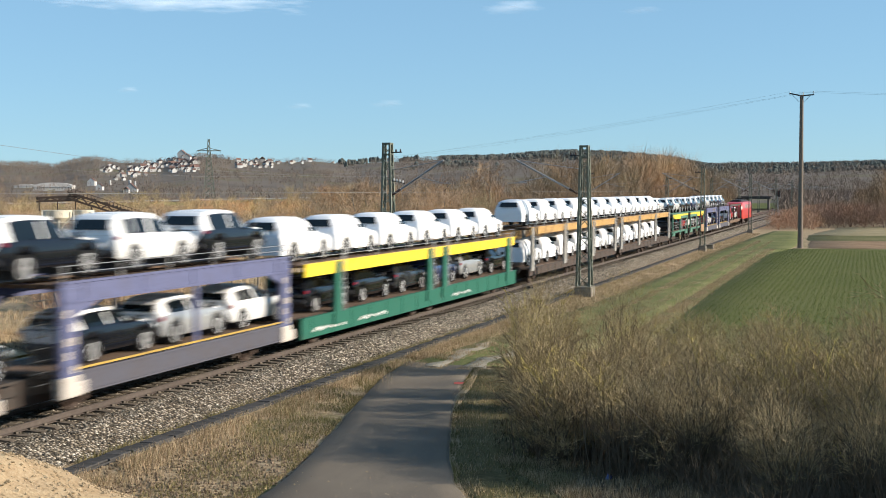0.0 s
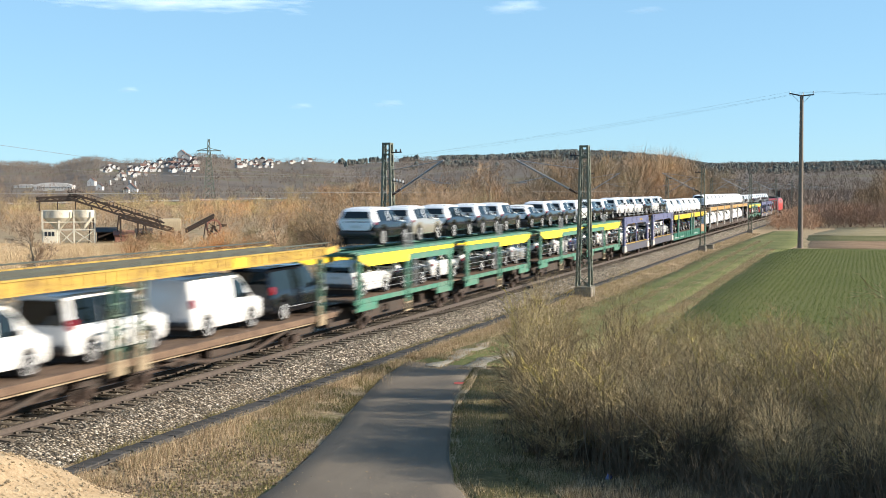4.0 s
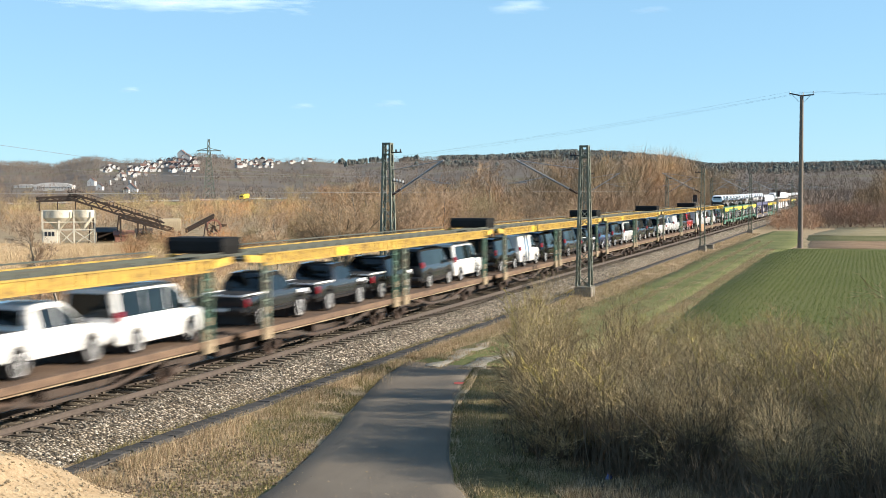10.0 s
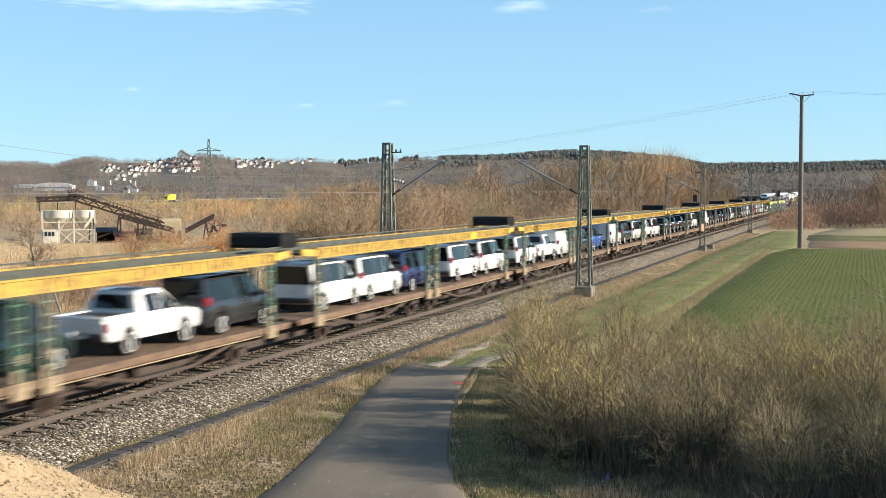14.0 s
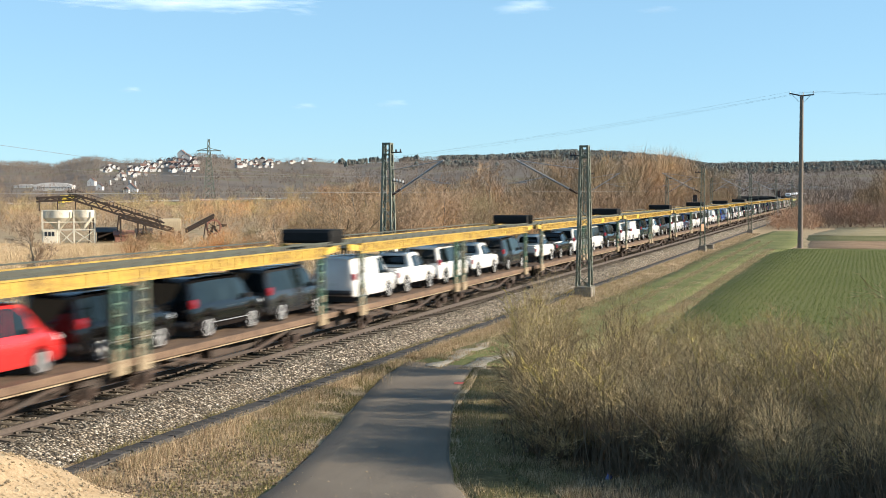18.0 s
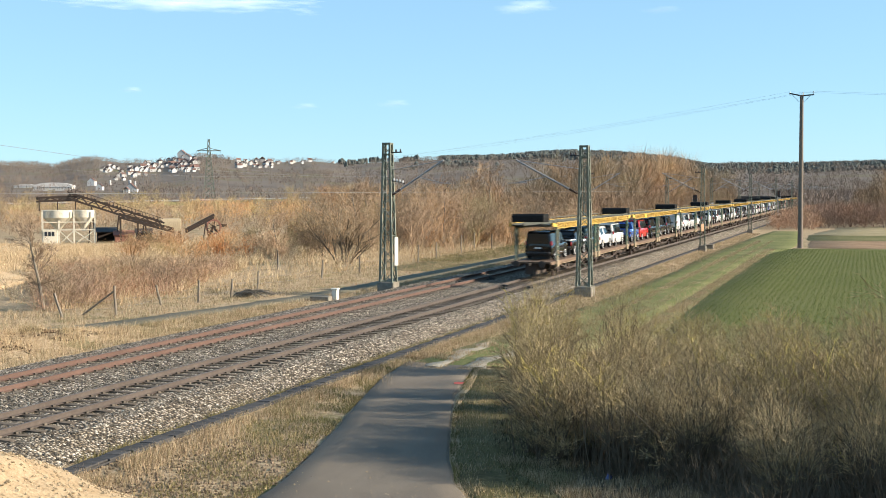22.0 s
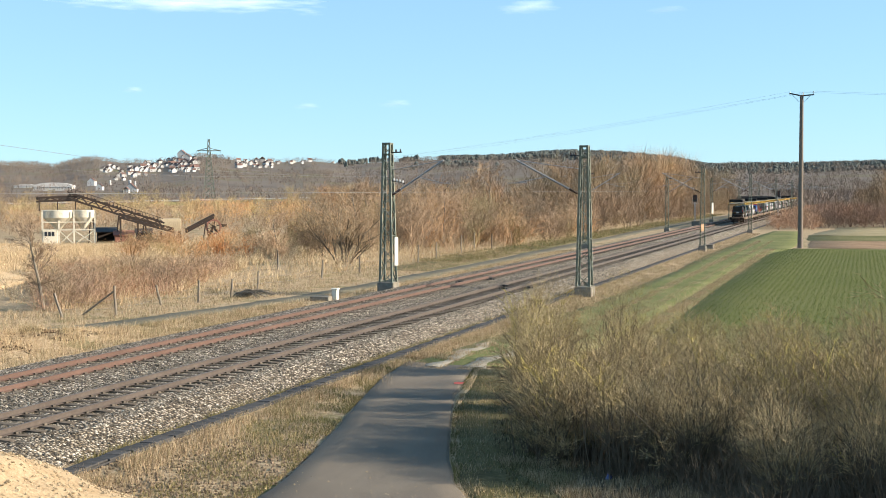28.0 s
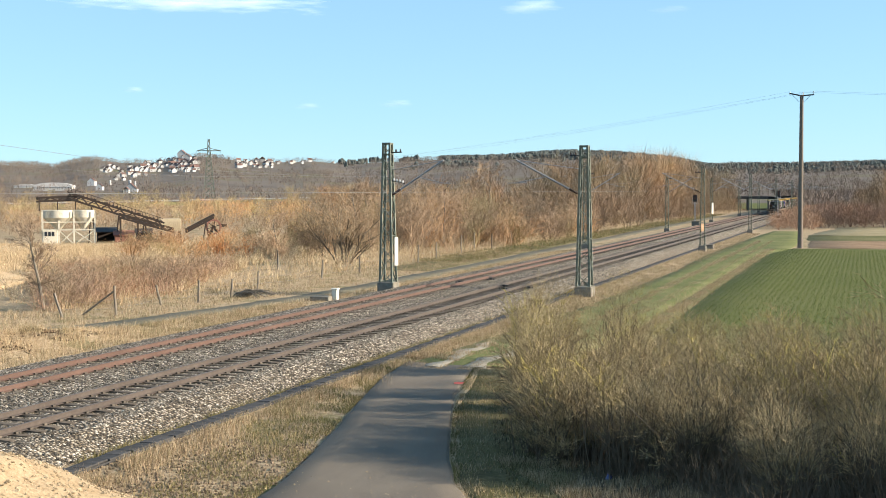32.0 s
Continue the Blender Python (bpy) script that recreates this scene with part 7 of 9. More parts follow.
def arching_stems(spots, n, seed):
    """Long stems that rise from the foot and arch outwards, with side branches."""
    rnd = prng(seed)
    out = []
    for i in range(n):
        x, y, h = rnd.choice(spots)
        a = rnd.uniform(0, 6.28)
        p = Vector((x + rnd.gauss(0, 0.25), y + rnd.gauss(0, 0.25), -0.8))
        d = Vector((math.cos(a) * 0.25, math.sin(a) * 0.25, 1.0)).normalized()
        ln, r = h * rnd.uniform(0.7, 0.95) / 6, rnd.uniform(0.014, 0.027)
        for k in range(6):
            q = p + d * ln
            r1 = r * 0.8
            out.append((*p, *q, r, r1))
            if k >= 2:
                b = (d + Vector((rnd.gauss(0, 0.6), rnd.gauss(0, 0.6), rnd.gauss(0.1, 0.3)))).normalized()
                m = q + b * ln * rnd.uniform(0.6, 1.2)
                out.append((*q, *m, r1 * 0.6, r1 * 0.35))
            p, r = q, r1
            d = (d + Vector((math.cos(a) * 0.14 + rnd.gauss(0, 0.1), math.sin(a) * 0.14 + rnd.gauss(0, 0.1), rnd.gauss(-0.02, 0.07)))).normalized()
    return out


thing("thicket_branches", Matrix(), "dark arching branches of the leafless bushes", "branches", kind="stuff", data=prisms("thicket_branches", arching_stems([q for q in front_spots * 2 + back_spots if q[0] > -7.7], 950, 63), M["stem_bark"], 4))
thing("thicket_twigs", Matrix(), "dense mesh of fine grey-brown twigs in the bushes", "twigs", kind="stuff", data=prisms("thicket_twigs", thicket_twigs(front_spots + back_spots, 80000, 61), M["twig_bush"]))
thing("lichen_twigs", Matrix(), "twigs coated with bright yellow lichen", "twigs", kind="stuff", data=prisms("lichen_twigs", thicket_twigs([q for q in front_spots + back_spots if q[1] > 30 and q[0] < 3][::2], 5200, 64), M["lichen"]))
thing("thicket_stems", Matrix(), "dark upright stems at the foot of the bushes", "stems", kind="stuff", data=prisms("thicket_stems", basal_stems([q for q in front_spots if q[1] < 30 and q[0] > -6.5], 2000, 62), M["stem_bark"]))

ob = thing("bush", pose(-44.8, 104.8, land(-44.8, 104.8) - 0.1, 0, 0, 70), "large spreading leafless shrub with dark stems beside the railway fence", "bush")
ob.scale = (2.35, 2.35, 2.3)
tagged(part("stem", NEARB[0][0], ob, "dark bare stems"), kind="stuff")
grey_twigs = NEARB[0][1].copy()
grey_twigs.materials[0] = M["twig_grey"]
tagged(part("twig_mass", grey_twigs, ob, "fine grey-brown twigs"), kind="stuff")


# ---------------- grass ----------------
def blade_mat(name, stops):
    m, nt, bs = bsdf_mat(name)
    r = nt.nodes.new("ShaderNodeNewGeometry").outputs["Random Per Island"]
    f = noise_tex(nt, 0.5, 3.0)
    c = ramp(nt, r, stops)
    c2 = mix_col(nt, ramp(nt, f, [(0.5, (0, 0, 0)), (0.7, (0.5,) * 3)]), c, (0.12, 0.126, 0.04))
    link(nt, c2, bs.inputs["Base Color"])
    bs.inputs["Roughness"].default_value = 0.8
    bs.inputs["Specular IOR Level"].default_value = 0.15
    return m


M["straw"] = blade_mat("dry_grass_blades", [(0.0, (0.138, 0.0891, 0.0446)), (0.45, (0.356, 0.255, 0.154)), (0.8, (0.543, 0.429, 0.292)), (1.0, (0.138, 0.134, 0.0486))])
M["reed"] = blade_mat("dry_reed_stalks", [(0.0, (0.31, 0.205, 0.115)), (0.5, (0.5, 0.36, 0.212)), (1.0, (0.66, 0.52, 0.345))])
M["crop"] = blade_mat("young_crop_blades", [(0.0, (0.0648, 0.081, 0.0203)), (0.6, (0.121, 0.146, 0.0405)), (1.0, (0.194, 0.211, 0.0729))])
M["dead"] = blade_mat("dead_leaves", [(0.0, (0.0324, 0.0243, 0.0146)), (0.6, (0.081, 0.0607, 0.0365)), (1.0, (0.162, 0.121, 0.0729))])
M["green_blade"] = blade_mat("green_grass_blades", [(0.0, (0.075, 0.066, 0.026)), (0.5, (0.14, 0.122, 0.046)), (1.0, (0.34, 0.27, 0.14))])


def blades(name, n, pick, hr, width, mat, seed, label, lift=0.0, clumps=True):
    rs = np.random.RandomState(seed)
    pts = []
    while len(pts) < n:
        x, y = pick(rs)
        # grass grows in clumps
        if not clumps or noise.noise((x * 0.8, y * 0.8, seed)) + 0.35 * rs.rand() > 0.02:
            pts.append((x, y))
    pts = np.array(pts)
    z = np.array([land(x, y) for x, y in pts]) + lift
    h = rs.uniform(hr[0], hr[1], n) * (0.5 + 0.5 * rs.rand(n))
    a = rs.uniform(0, 6.28, n)
    lean = rs.normal(0, 0.28, (n, 2)) * h[:, None]
    w = width * rs.uniform(0.6, 1.4, n)
    wx, wy = np.cos(a) * w / 2, np.sin(a) * w / 2
    v = np.zeros((n, 4, 3))
    v[:, 0] = np.stack([pts[:, 0] - wx, pts[:, 1] - wy, z - 0.02], 1)
    v[:, 1] = np.stack([pts[:, 0] + wx, pts[:, 1] + wy, z - 0.02], 1)
    v[:, 2] = np.stack([pts[:, 0] + wy, pts[:, 1] - wx, z - 0.02], 1)
    v[:, 3] = np.stack([pts[:, 0] + lean[:, 0], pts[:, 1] + lean[:, 1], z + h], 1)
    q = np.array([(0, 1, 3), (1, 2, 3), (2, 0, 3)])
    f = (q[None] + (np.arange(n) * 4)[:, None, None]).reshape(-1, 3)
    return thing(name, Matrix(), label, "grass", kind="stuff", data=quick_mesh(name, v.reshape(-1, 3), f, mat))


PATH_Y = [4, 18, 23.5, 26.4, 29.2, 34.5, 40.3, 46]
PATH_L = [-10.6, -11.5, -12.2, -12.6, -13.2, -14.5, -15.85, -16.3]
PATH_R = [-6.2, -7.0, -7.35, -8.6, -9.65, -11.3, -12.8, -14.0]


def verge_near(rs):
    while True:
        y = 19 + 60 * rs.rand() ** 1.4
        x = rs.uniform(-17.3, -4)
        if y < 46 and np.interp(y, PATH_Y, PATH_L) + 0.1 * rs.rand() < x < np.interp(y, PATH_Y, PATH_R) - 0.1 * rs.rand():
            continue
        if y > 46 and -15.4 < x < -11.8 and rs.rand() < 0.85:
            continue
        if x > -9 and y > 50:
            continue
        if y < 27 and x < np.interp(y, PATH_Y, PATH_L) and rs.rand() < 0.72:
            continue
        if -16.86 > x > -17.35 and rs.rand() < 0.7:
            continue
        return x, y


SP_Y = [20, 30, 38, 46.6, 52.7, 61.5, 69.5, 87, 103, 136]
SP_R = [-57, -49.5, -42.6, -36.8, -33.7, -32.1, -31.5, -31.1, -31.2, -31.4]


def bank_pick(rs):
    y = 44 + 90 * rs.rand() ** 1.3
    r = float(np.interp(y, SP_Y, SP_R))
    return (r + 0.05 + 1.6 * rs.rand() if rs.rand() < 0.3 else r - 2.5 - 9 * rs.rand()), y


def near_bank_pick(rs):
    y = 22 + 42 * rs.rand()
    r = float(np.interp(y, SP_Y, SP_R))
    return max(r + 0.1, -29.4 - (-29.4 - r) * rs.rand() ** 1.3), y


def path_side(rs):
    """Beside the asphalt, thinning out away from it."""
    y = 21 + 27 * rs.rand()
    d = 1.5 * rs.rand() ** 1.6
    return (float(np.interp(y, PATH_Y, PATH_L)) - d * 1.7 if rs.rand() < 0.6 else float(np.interp(y, PATH_Y, PATH_R)) + d * 1.3), y


blades("dry_verge_grass", 64000, verge_near, (0.04, 0.22), 0.011, M["straw"], 11, "dry tangled straw-coloured verge grass")
blades("verge_grass", 30000, path_side, (0.05, 0.15), 0.022, M["green_blade"], 12, "short green grass at the path side")
blades("track_side_grass", 34000, lambda rs: (rs.uniform(-16.75, -14.5), 45 + 150 * rs.rand() ** 1.5), (0.1, 0.36), 0.015, M["straw"], 13, "dry grass along the cable trough")
def bush_foot(rs):
    """Between the path and the outermost bushes."""
    y = 23.5 + 5.5 * rs.rand()
    return -7.4 - (y - 27.5) * 0.75 + 3.6 * rs.rand(), y


blades("bush_foot_grass", 15000, bush_foot, (0.08, 0.34), 0.012, M["straw"], 45, "pale dry grass at the foot of the bushes")
blades("trough_tufts", 13000, lambda rs: (-16.62 + abs(rs.normal(0, 0.6)), 22 + 40 * rs.rand() ** 1.2), (0.14, 0.42), 0.011, M["straw"], 41, "tall golden dry grass tufts leaning over the cable trough")
blades("ballast_edge_grass", 7000, lambda rs: (-17.4 - abs(rs.normal(0, 0.16)), 20 + 60 * rs.rand() ** 1.2), (0.1, 0.3), 0.011, M["green_blade"], 42, "thin green-yellow grass at the foot of the ballast")
blades("far_bank_grass", 15000, lambda rs: (-33.6 - (y_ := 110 + 240 * rs.rand() ** 1.3) * 0.006 - 5.5 * rs.rand(), y_), (0.15, 0.5), 0.05, M["green_blade"], 43, "green and dry grass between service path and thicket")
blades("mound_grass", 9000, lambda rs: (-33.2 + rs.normal(0, 1.3), 43.6 + rs.normal(0, 3.2)), (0.12, 0.42), 0.014, M["reed"], 44, "dry golden grass on the old mound")
blades("bank_grass", 46000, bank_pick, (0.12, 0.42), 0.018, M["straw"], 14,
       "dry grass on the bank beyond the rails")
blades("near_bank_grass", 38000, near_bank_pick, (0.12, 0.45), 0.014, M["straw"], 15,
       "dry grass between service path and ballast")


def reed_pick(rs):
    while True:
        x, y = rs.uniform(-125, -42), rs.uniform(58, 140)
        if x + 0.35 * y > -17:
            continue
        if y < 95 and (x < -57 - (y - 72) * 0.75 or column(x, y) < 85):
            continue
        return x, y


blades("meadow_grass", 40000, lambda rs: (-39.6 - 60 * rs.rand(), 62 + 125 * rs.rand()), (0.25, 0.8), 0.035, M["reed"], 26, "dry golden grass between the shrubs")
blades("farm_track_grass", 24000, lambda rs: (rs.choice((-12.55, -12.4, -12.5, -14.3, -11.0)) + rs.normal(0, 0.22), 46 + 120 * rs.rand() ** 1.1), (0.04, 0.14), 0.03, M["straw"], 27, "patchy dry grass on the farm track", 0.05)
blades("fallen_leaves", 12000, lambda rs: (lambda y, u: (float(np.interp(y, PATH_Y, PATH_R)) + 1.2 + 10 * u, y))(23 + 22 * rs.rand(), rs.rand()), (0.03, 0.12), 0.03, M["dead"], 31, "dark dead leaves and stalks under the bushes", 0.05)
blades("reeds", 56000, reed_pick, (0.5, 1.5), 0.035, M["reed"], 16, "tall dry reeds and grass in the valley")
blades("field_margin_grass", 12000, lambda rs: (-9.6 + rs.normal(0, 0.33), 52 + 90 * rs.rand()), (0.06, 0.3), 0.03, M["straw"], 17, "dry tufts along the field edge")
blades("crop_plants", 48000, lambda rs: (round((-8.3 + 26 * rs.rand()) / 0.36) * 0.36 + rs.normal(0, 0.085), 46 + 97 * rs.rand()), (0.04, 0.1), 0.034, M["crop"], 18,
       "young green crop plants in rows", 0.07, False)
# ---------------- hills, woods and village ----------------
# Distance haze is toned into the base colours of both woods.
M["far_wood"] = varied("hazed_bare_woods", ((0.11, 0.085, 0.068), (0.195, 0.153, 0.124), (0.31, 0.25, 0.2)), 0.02, 0.005, 0.95, bump_s=0.0, per_island=0.18)
M["far_pine"] = varied("hazed_pine_woods", ((0.072, 0.085, 0.078), (0.1, 0.113, 0.103), (0.15, 0.15, 0.125)), 0.05, 0.006, 0.95, bump_s=0.0, per_island=0.35)


def far_trees(name, spots, mat, label, seed, sticks=9, pine=False, thick=0.0, category="woods"):
    """Distant trees: bare ones as fans of pointed branches, pines as uneven pointed crowns; spots: x, y, radius, height."""
    rs = np.random.RandomState(seed)
    s = np.array(spots)
    n = len(s)
    z = np.array([land(a, b) for a, b in s[:, :2]])
    if pine:
        k = 7
        t = np.arange(k) * 2 * math.pi / k
        v = np.zeros((n, 2 * k + 1, 3))
        rr = s[:, 2:3] * rs.uniform(0.55, 1.25, (n, k))
        v[:, :k, 0] = s[:, 0:1] + rr * np.cos(t)
        v[:, :k, 1] = s[:, 1:2] + rr * np.sin(t)
        v[:, :k, 2] = z[:, None] + s[:, 3:4] * rs.uniform(0.05, 0.3, (n, k))
        # a bulging shoulder under the tip
        r2 = s[:, 2:3] * rs.uniform(0.4, 0.95, (n, k))
        v[:, k:2 * k, 0] = s[:, 0:1] + r2 * np.cos(t + 0.3)
        v[:, k:2 * k, 1] = s[:, 1:2] + r2 * np.sin(t + 0.3)
        v[:, k:2 * k, 2] = z[:, None] + s[:, 3:4] * rs.uniform(0.6, 0.85, (n, k))
        v[:, 2 * k] = np.stack([s[:, 0], s[:, 1], z + s[:, 3]], 1)
        q = np.array([(k + j, k + (j + 1) % k, 2 * k) for j in range(k)] + [(j, (j + 1) % k, k + j) for j in range(k)]
                     + [((j + 1) % k, k + (j + 1) % k, k + j) for j in range(k)])
        f = (q[None] + (np.arange(n) * (2 * k + 1))[:, None, None]).reshape(-1, 3)
        return thing(name, Matrix(), label, "woods", kind="stuff", data=quick_mesh(name, v.reshape(-1, 3), f, mat))
    # twigs grow outwards and upwards from points in the crown, limbs from the foot
    m = n * sticks
    s, z = np.repeat(s, sticks, 0), np.repeat(z, sticks)
    limb = (np.arange(m) % sticks) < max(1, sticks // 45)
    a = rs.uniform(0, 6.28, m)
    q = np.sqrt(rs.rand(m))
    hgt = rs.rand(m) ** 0.9
    wide = np.sqrt(np.clip(1 - (hgt * 1.25 - 0.35) ** 2, 0.05, 1))
    foot = np.stack([s[:, 0] + s[:, 2] * q * wide * np.cos(a), s[:, 1] + s[:, 2] * q * wide * np.sin(a), z + s[:, 3] * (0.06 + 0.72 * hgt)], 1)
    d = np.stack([np.cos(a) * q * 0.8, np.sin(a) * q * 0.8, np.full(m, 0.75)], 1) + rs.normal(0, 0.42, (m, 3))
    d /= np.linalg.norm(d, axis=1, keepdims=True)
    ln = s[:, 3] * rs.uniform(0.12, 0.3, m)
    foot[limb] = np.stack([s[limb, 0], s[limb, 1], z[limb] - 0.2], 1)
    d[limb] = np.stack([np.cos(a[limb]) * 0.3, np.sin(a[limb]) * 0.3, np.ones(limb.sum())], 1)
    ln[limb] = s[limb, 3] * rs.uniform(0.5, 0.85, limb.sum())
    top = foot + d * ln[:, None]
    w = (s[:, 2] * 0.06 if not thick else thick) * rs.uniform(0.5, 1.5, m) * np.where(limb, 1.3, 1.0)
    v = np.zeros((m, 4, 3))
    for j in range(3):
        t = a + j * 2.094
        v[:, j] = foot + np.stack([w * np.cos(t), w * np.sin(t), w * 0], 1)
    v[:, 3] = top
    f = (np.array([(0, 1, 3), (1, 2, 3), (2, 0, 3)])[None] + (np.arange(m) * 4)[:, None, None]).reshape(-1, 3)
    v = v.reshape(-1, 3)
    return thing(name, Matrix(), label, category, kind="stuff", data=quick_mesh(name, v, f, mat))


def polar(c, r):
    a = math.atan((c - 784) / FOCAL) + TURN
    return r * math.sin(a), r * math.cos(a)


def behind_road(x, y):
    """True beyond the far road's line, and everywhere right of where it leaves the view."""
    c = column(x, y)
    return c > 560 or math.hypot(x, y) > 481 + c * 0.646 + 25


CLEAR = ((175, 352, 262, 318), (408, 492, 266, 303), (490, 710, 270, 292), (12, 128, 312, 340), (150, 248, 300, 347))


def hill_spots(seed, n, cr, rr, size, hgt, dens):
    rnd = prng(seed)
    out = []
    while len(out) < n:
        c, r = rnd.uniform(*cr), rr[0] + (rr[1] - rr[0]) * rnd.random() ** 0.8
        x, y = polar(c, r)
        if noise.noise((x * 0.006, y * 0.006, seed)) + 0.25 * rnd.random() < dens:
            continue
        h = rnd.uniform(*hgt)
        yp = 339 - (land(x, y) + h - EYE.z) / r * FOCAL
        if any(a < c < b and lo < yp < hi for a, b, lo, hi in CLEAR) and rnd.random() < 0.7:
            continue
        out.append((x, y, rnd.uniform(*size), h))
    return out


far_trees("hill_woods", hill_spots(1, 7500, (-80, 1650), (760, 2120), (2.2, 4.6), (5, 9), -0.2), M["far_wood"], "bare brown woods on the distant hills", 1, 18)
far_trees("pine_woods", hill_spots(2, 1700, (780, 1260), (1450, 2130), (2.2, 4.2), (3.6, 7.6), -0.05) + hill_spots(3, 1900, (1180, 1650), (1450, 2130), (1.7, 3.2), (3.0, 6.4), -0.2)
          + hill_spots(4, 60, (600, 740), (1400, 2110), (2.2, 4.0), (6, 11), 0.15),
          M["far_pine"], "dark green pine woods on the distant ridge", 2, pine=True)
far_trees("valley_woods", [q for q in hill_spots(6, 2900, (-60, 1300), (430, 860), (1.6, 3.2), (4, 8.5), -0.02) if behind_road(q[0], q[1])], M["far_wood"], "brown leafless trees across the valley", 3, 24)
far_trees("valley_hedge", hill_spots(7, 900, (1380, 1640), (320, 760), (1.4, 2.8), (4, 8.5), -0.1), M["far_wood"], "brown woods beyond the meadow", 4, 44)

def box_spots(seed, n, xr, yr, rr, hr, keep=None):
    rnd = prng(seed)
    out = []
    while len(out) < n:
        x, y = rnd.uniform(*xr), rnd.uniform(*yr)
        if keep and not keep(x, y):
            continue
        out.append((x, y, rnd.uniform(*rr), rnd.uniform(*hr)))
    return out


# thickets too dense to count
far_trees("bramble", box_spots(19, 95, (-6.5, 4), (22.5, 27.5), (0.5, 0.9), (0.7, 1.5), lambda x, y: x > -1.0 - (y - 22) * 0.75), M["stem_bark"], "low bare bramble at the foot of the bushes", 19, 70, thick=0.006,
          category="bramble")
far_trees("track_thicket", box_spots(1, 150, (-50, -38.4), (185, 440), (1.8, 3.2), (3.5, 7.5)) + box_spots(2, 120, (-66, -42), (185, 440), (2.4, 4.0), (7, 11)), M["twig_brown"],
          "dense bare brown thicket along the railway", 5, 220, thick=0.042, category="thicket")
far_trees("tall_thicket", box_spots(3, 55, (-66, -42), (230, 445), (3.0, 4.8), (11, 16.5)), M["twig_grey"], "tall bare trees of the thicket beside the railway", 6, 480, thick=0.045, category="thicket")
def valley(low, high):
    """Spots on the valley floor that lie between two columns of the view and clear of the works."""
    return lambda x, y: low < column(x, y) < high and not (-135 < x < -85 and y < 215)


far_trees("tall_clump", box_spots(50, 15, (-53, -43), (270, 335), (2.4, 3.8), (15.5, 18.5)), M["twig_brown"], "clump of tall bare brown trees beside the railway", 50, 560, thick=0.036, category="trees")
far_trees("valley_thicket", box_spots(4, 75, (-340, -60), (170, 430), (2.2, 4.2), (5.5, 10), valley(560, 1300)), M["twig_orange"], "bare orange-brown trees across the valley floor", 7, 210, thick=0.05, category="thicket")
far_trees("grey_thicket", box_spots(14, 75, (-340, -60), (185, 430), (2.2, 4.2), (6, 11), valley(540, 1300)), M["twig_grey"], "bare grey-brown trees across the valley floor", 17, 210, thick=0.05, category="thicket")
far_trees("valley_scrub", box_spots(44, 150, (-340, -60), (190, 430), (1.8, 3.6), (2.2, 4.6), valley(-60, 560)), M["twig_brown"], "low bare brown scrub across the valley floor", 47, 150, thick=0.045, category="scrub")
far_trees("willow_scrub", box_spots(45, 60, (-340, -60), (190, 430), (1.8, 3.2), (2.6, 5.2), valley(330, 560)), M["twig_orange"], "orange willow scrub across the valley floor", 48, 170, thick=0.045, category="scrub")
far_trees("pale_trees", box_spots(46, 26, (-340, -60), (200, 420), (1.3, 2.2), (6, 9.5), valley(-60, 540)), M["twig_olive"], "slim pale leafless trees standing out of the scrub", 49, 150, thick=0.04, category="trees")
M["twig_pale"] = twig_mat("pale_bare_twigs", (0.3, 0.255, 0.15), (0.42, 0.36, 0.22), (0.52, 0.455, 0.3))
far_trees("pale_scrub", box_spots(51, 46, (-340, -60), (190, 400), (1.4, 2.8), (3.2, 6.2), valley(-60, 540)), M["twig_pale"], "pale straw-coloured willow scrub across the valley floor", 51, 190, thick=0.036, category="scrub")
far_trees("grey_scrub", box_spots(52, 60, (-340, -60), (200, 420), (1.8, 3.2), (3.4, 6.4), valley(-60, 540)), M["twig_grey"], "grey bare scrub across the valley floor", 52, 190, thick=0.04, category="scrub")
far_trees("undergrowth", box_spots(5, 1300, (-110, -39.5), (92, 200), (0.8, 1.8), (0.6, 1.9), lambda x, y: column(x, y) > 330 and not (-112 < x < -84 and y > 130)), M["reed"],
          "dry tangled undergrowth between the shrubs", 8, 30, thick=0.025, category="undergrowth")
far_trees("works_scrub", box_spots(18, 170, (-152, -78), (168, 240), (1.2, 2.4), (1.8, 4.2), lambda x, y: seen_left(x, y)), M["twig_brown"], "bare brown scrub behind the gravel works", 18, 80, thick=0.04,
          category="scrub")
far_trees("verge_scrub", box_spots(20, 420, (-42, -35.6), (118, 430), (0.8, 1.7), (0.45, 1.3)), M["reed"], "low dry scrub between service path and thicket", 20, 30, thick=0.02, category="scrub")
far_trees("scrub", box_spots(6, 720, (-68, -41), (57, 96), (0.6, 1.4), (0.7, 1.7), lambda x, y: 60 < column(x, y) < 620 and x + y * 0.35 < -17), M["twig_mauve"],
          "low reddish-brown scrub behind the fence", 9, 55, thick=0.013, category="scrub")
far_trees("meadow_hedge", box_spots(7, 190, (-9, 46), (226, 268), (1.4, 2.8), (3.0, 5.4)), M["twig_mauve"], "dense bare brown hedge behind the meadow", 10, 170, thick=0.035, category="hedge")
far_trees("meadow_trees", box_spots(8, 40, (0, 56), (280, 380), (2.6, 4.8), (5.5, 9.0)) + box_spots(28, 34, (4, 60), (285, 360), (2.6, 4.6), (9.0, 14.0), lambda x, y: column(x, y) > 1430), M["twig_hedge"], "bare brown trees behind the hedge", 11, 420, thick=0.05, category="woods")
far_trees("track_scrub", box_spots(9, 110, (-14.6, -7.0), (212, 340), (1.0, 2.0), (2.2, 3.8)), M["twig_mauve"], "bare brown scrub beside the far tracks", 12, 150, thick=0.03, category="scrub")

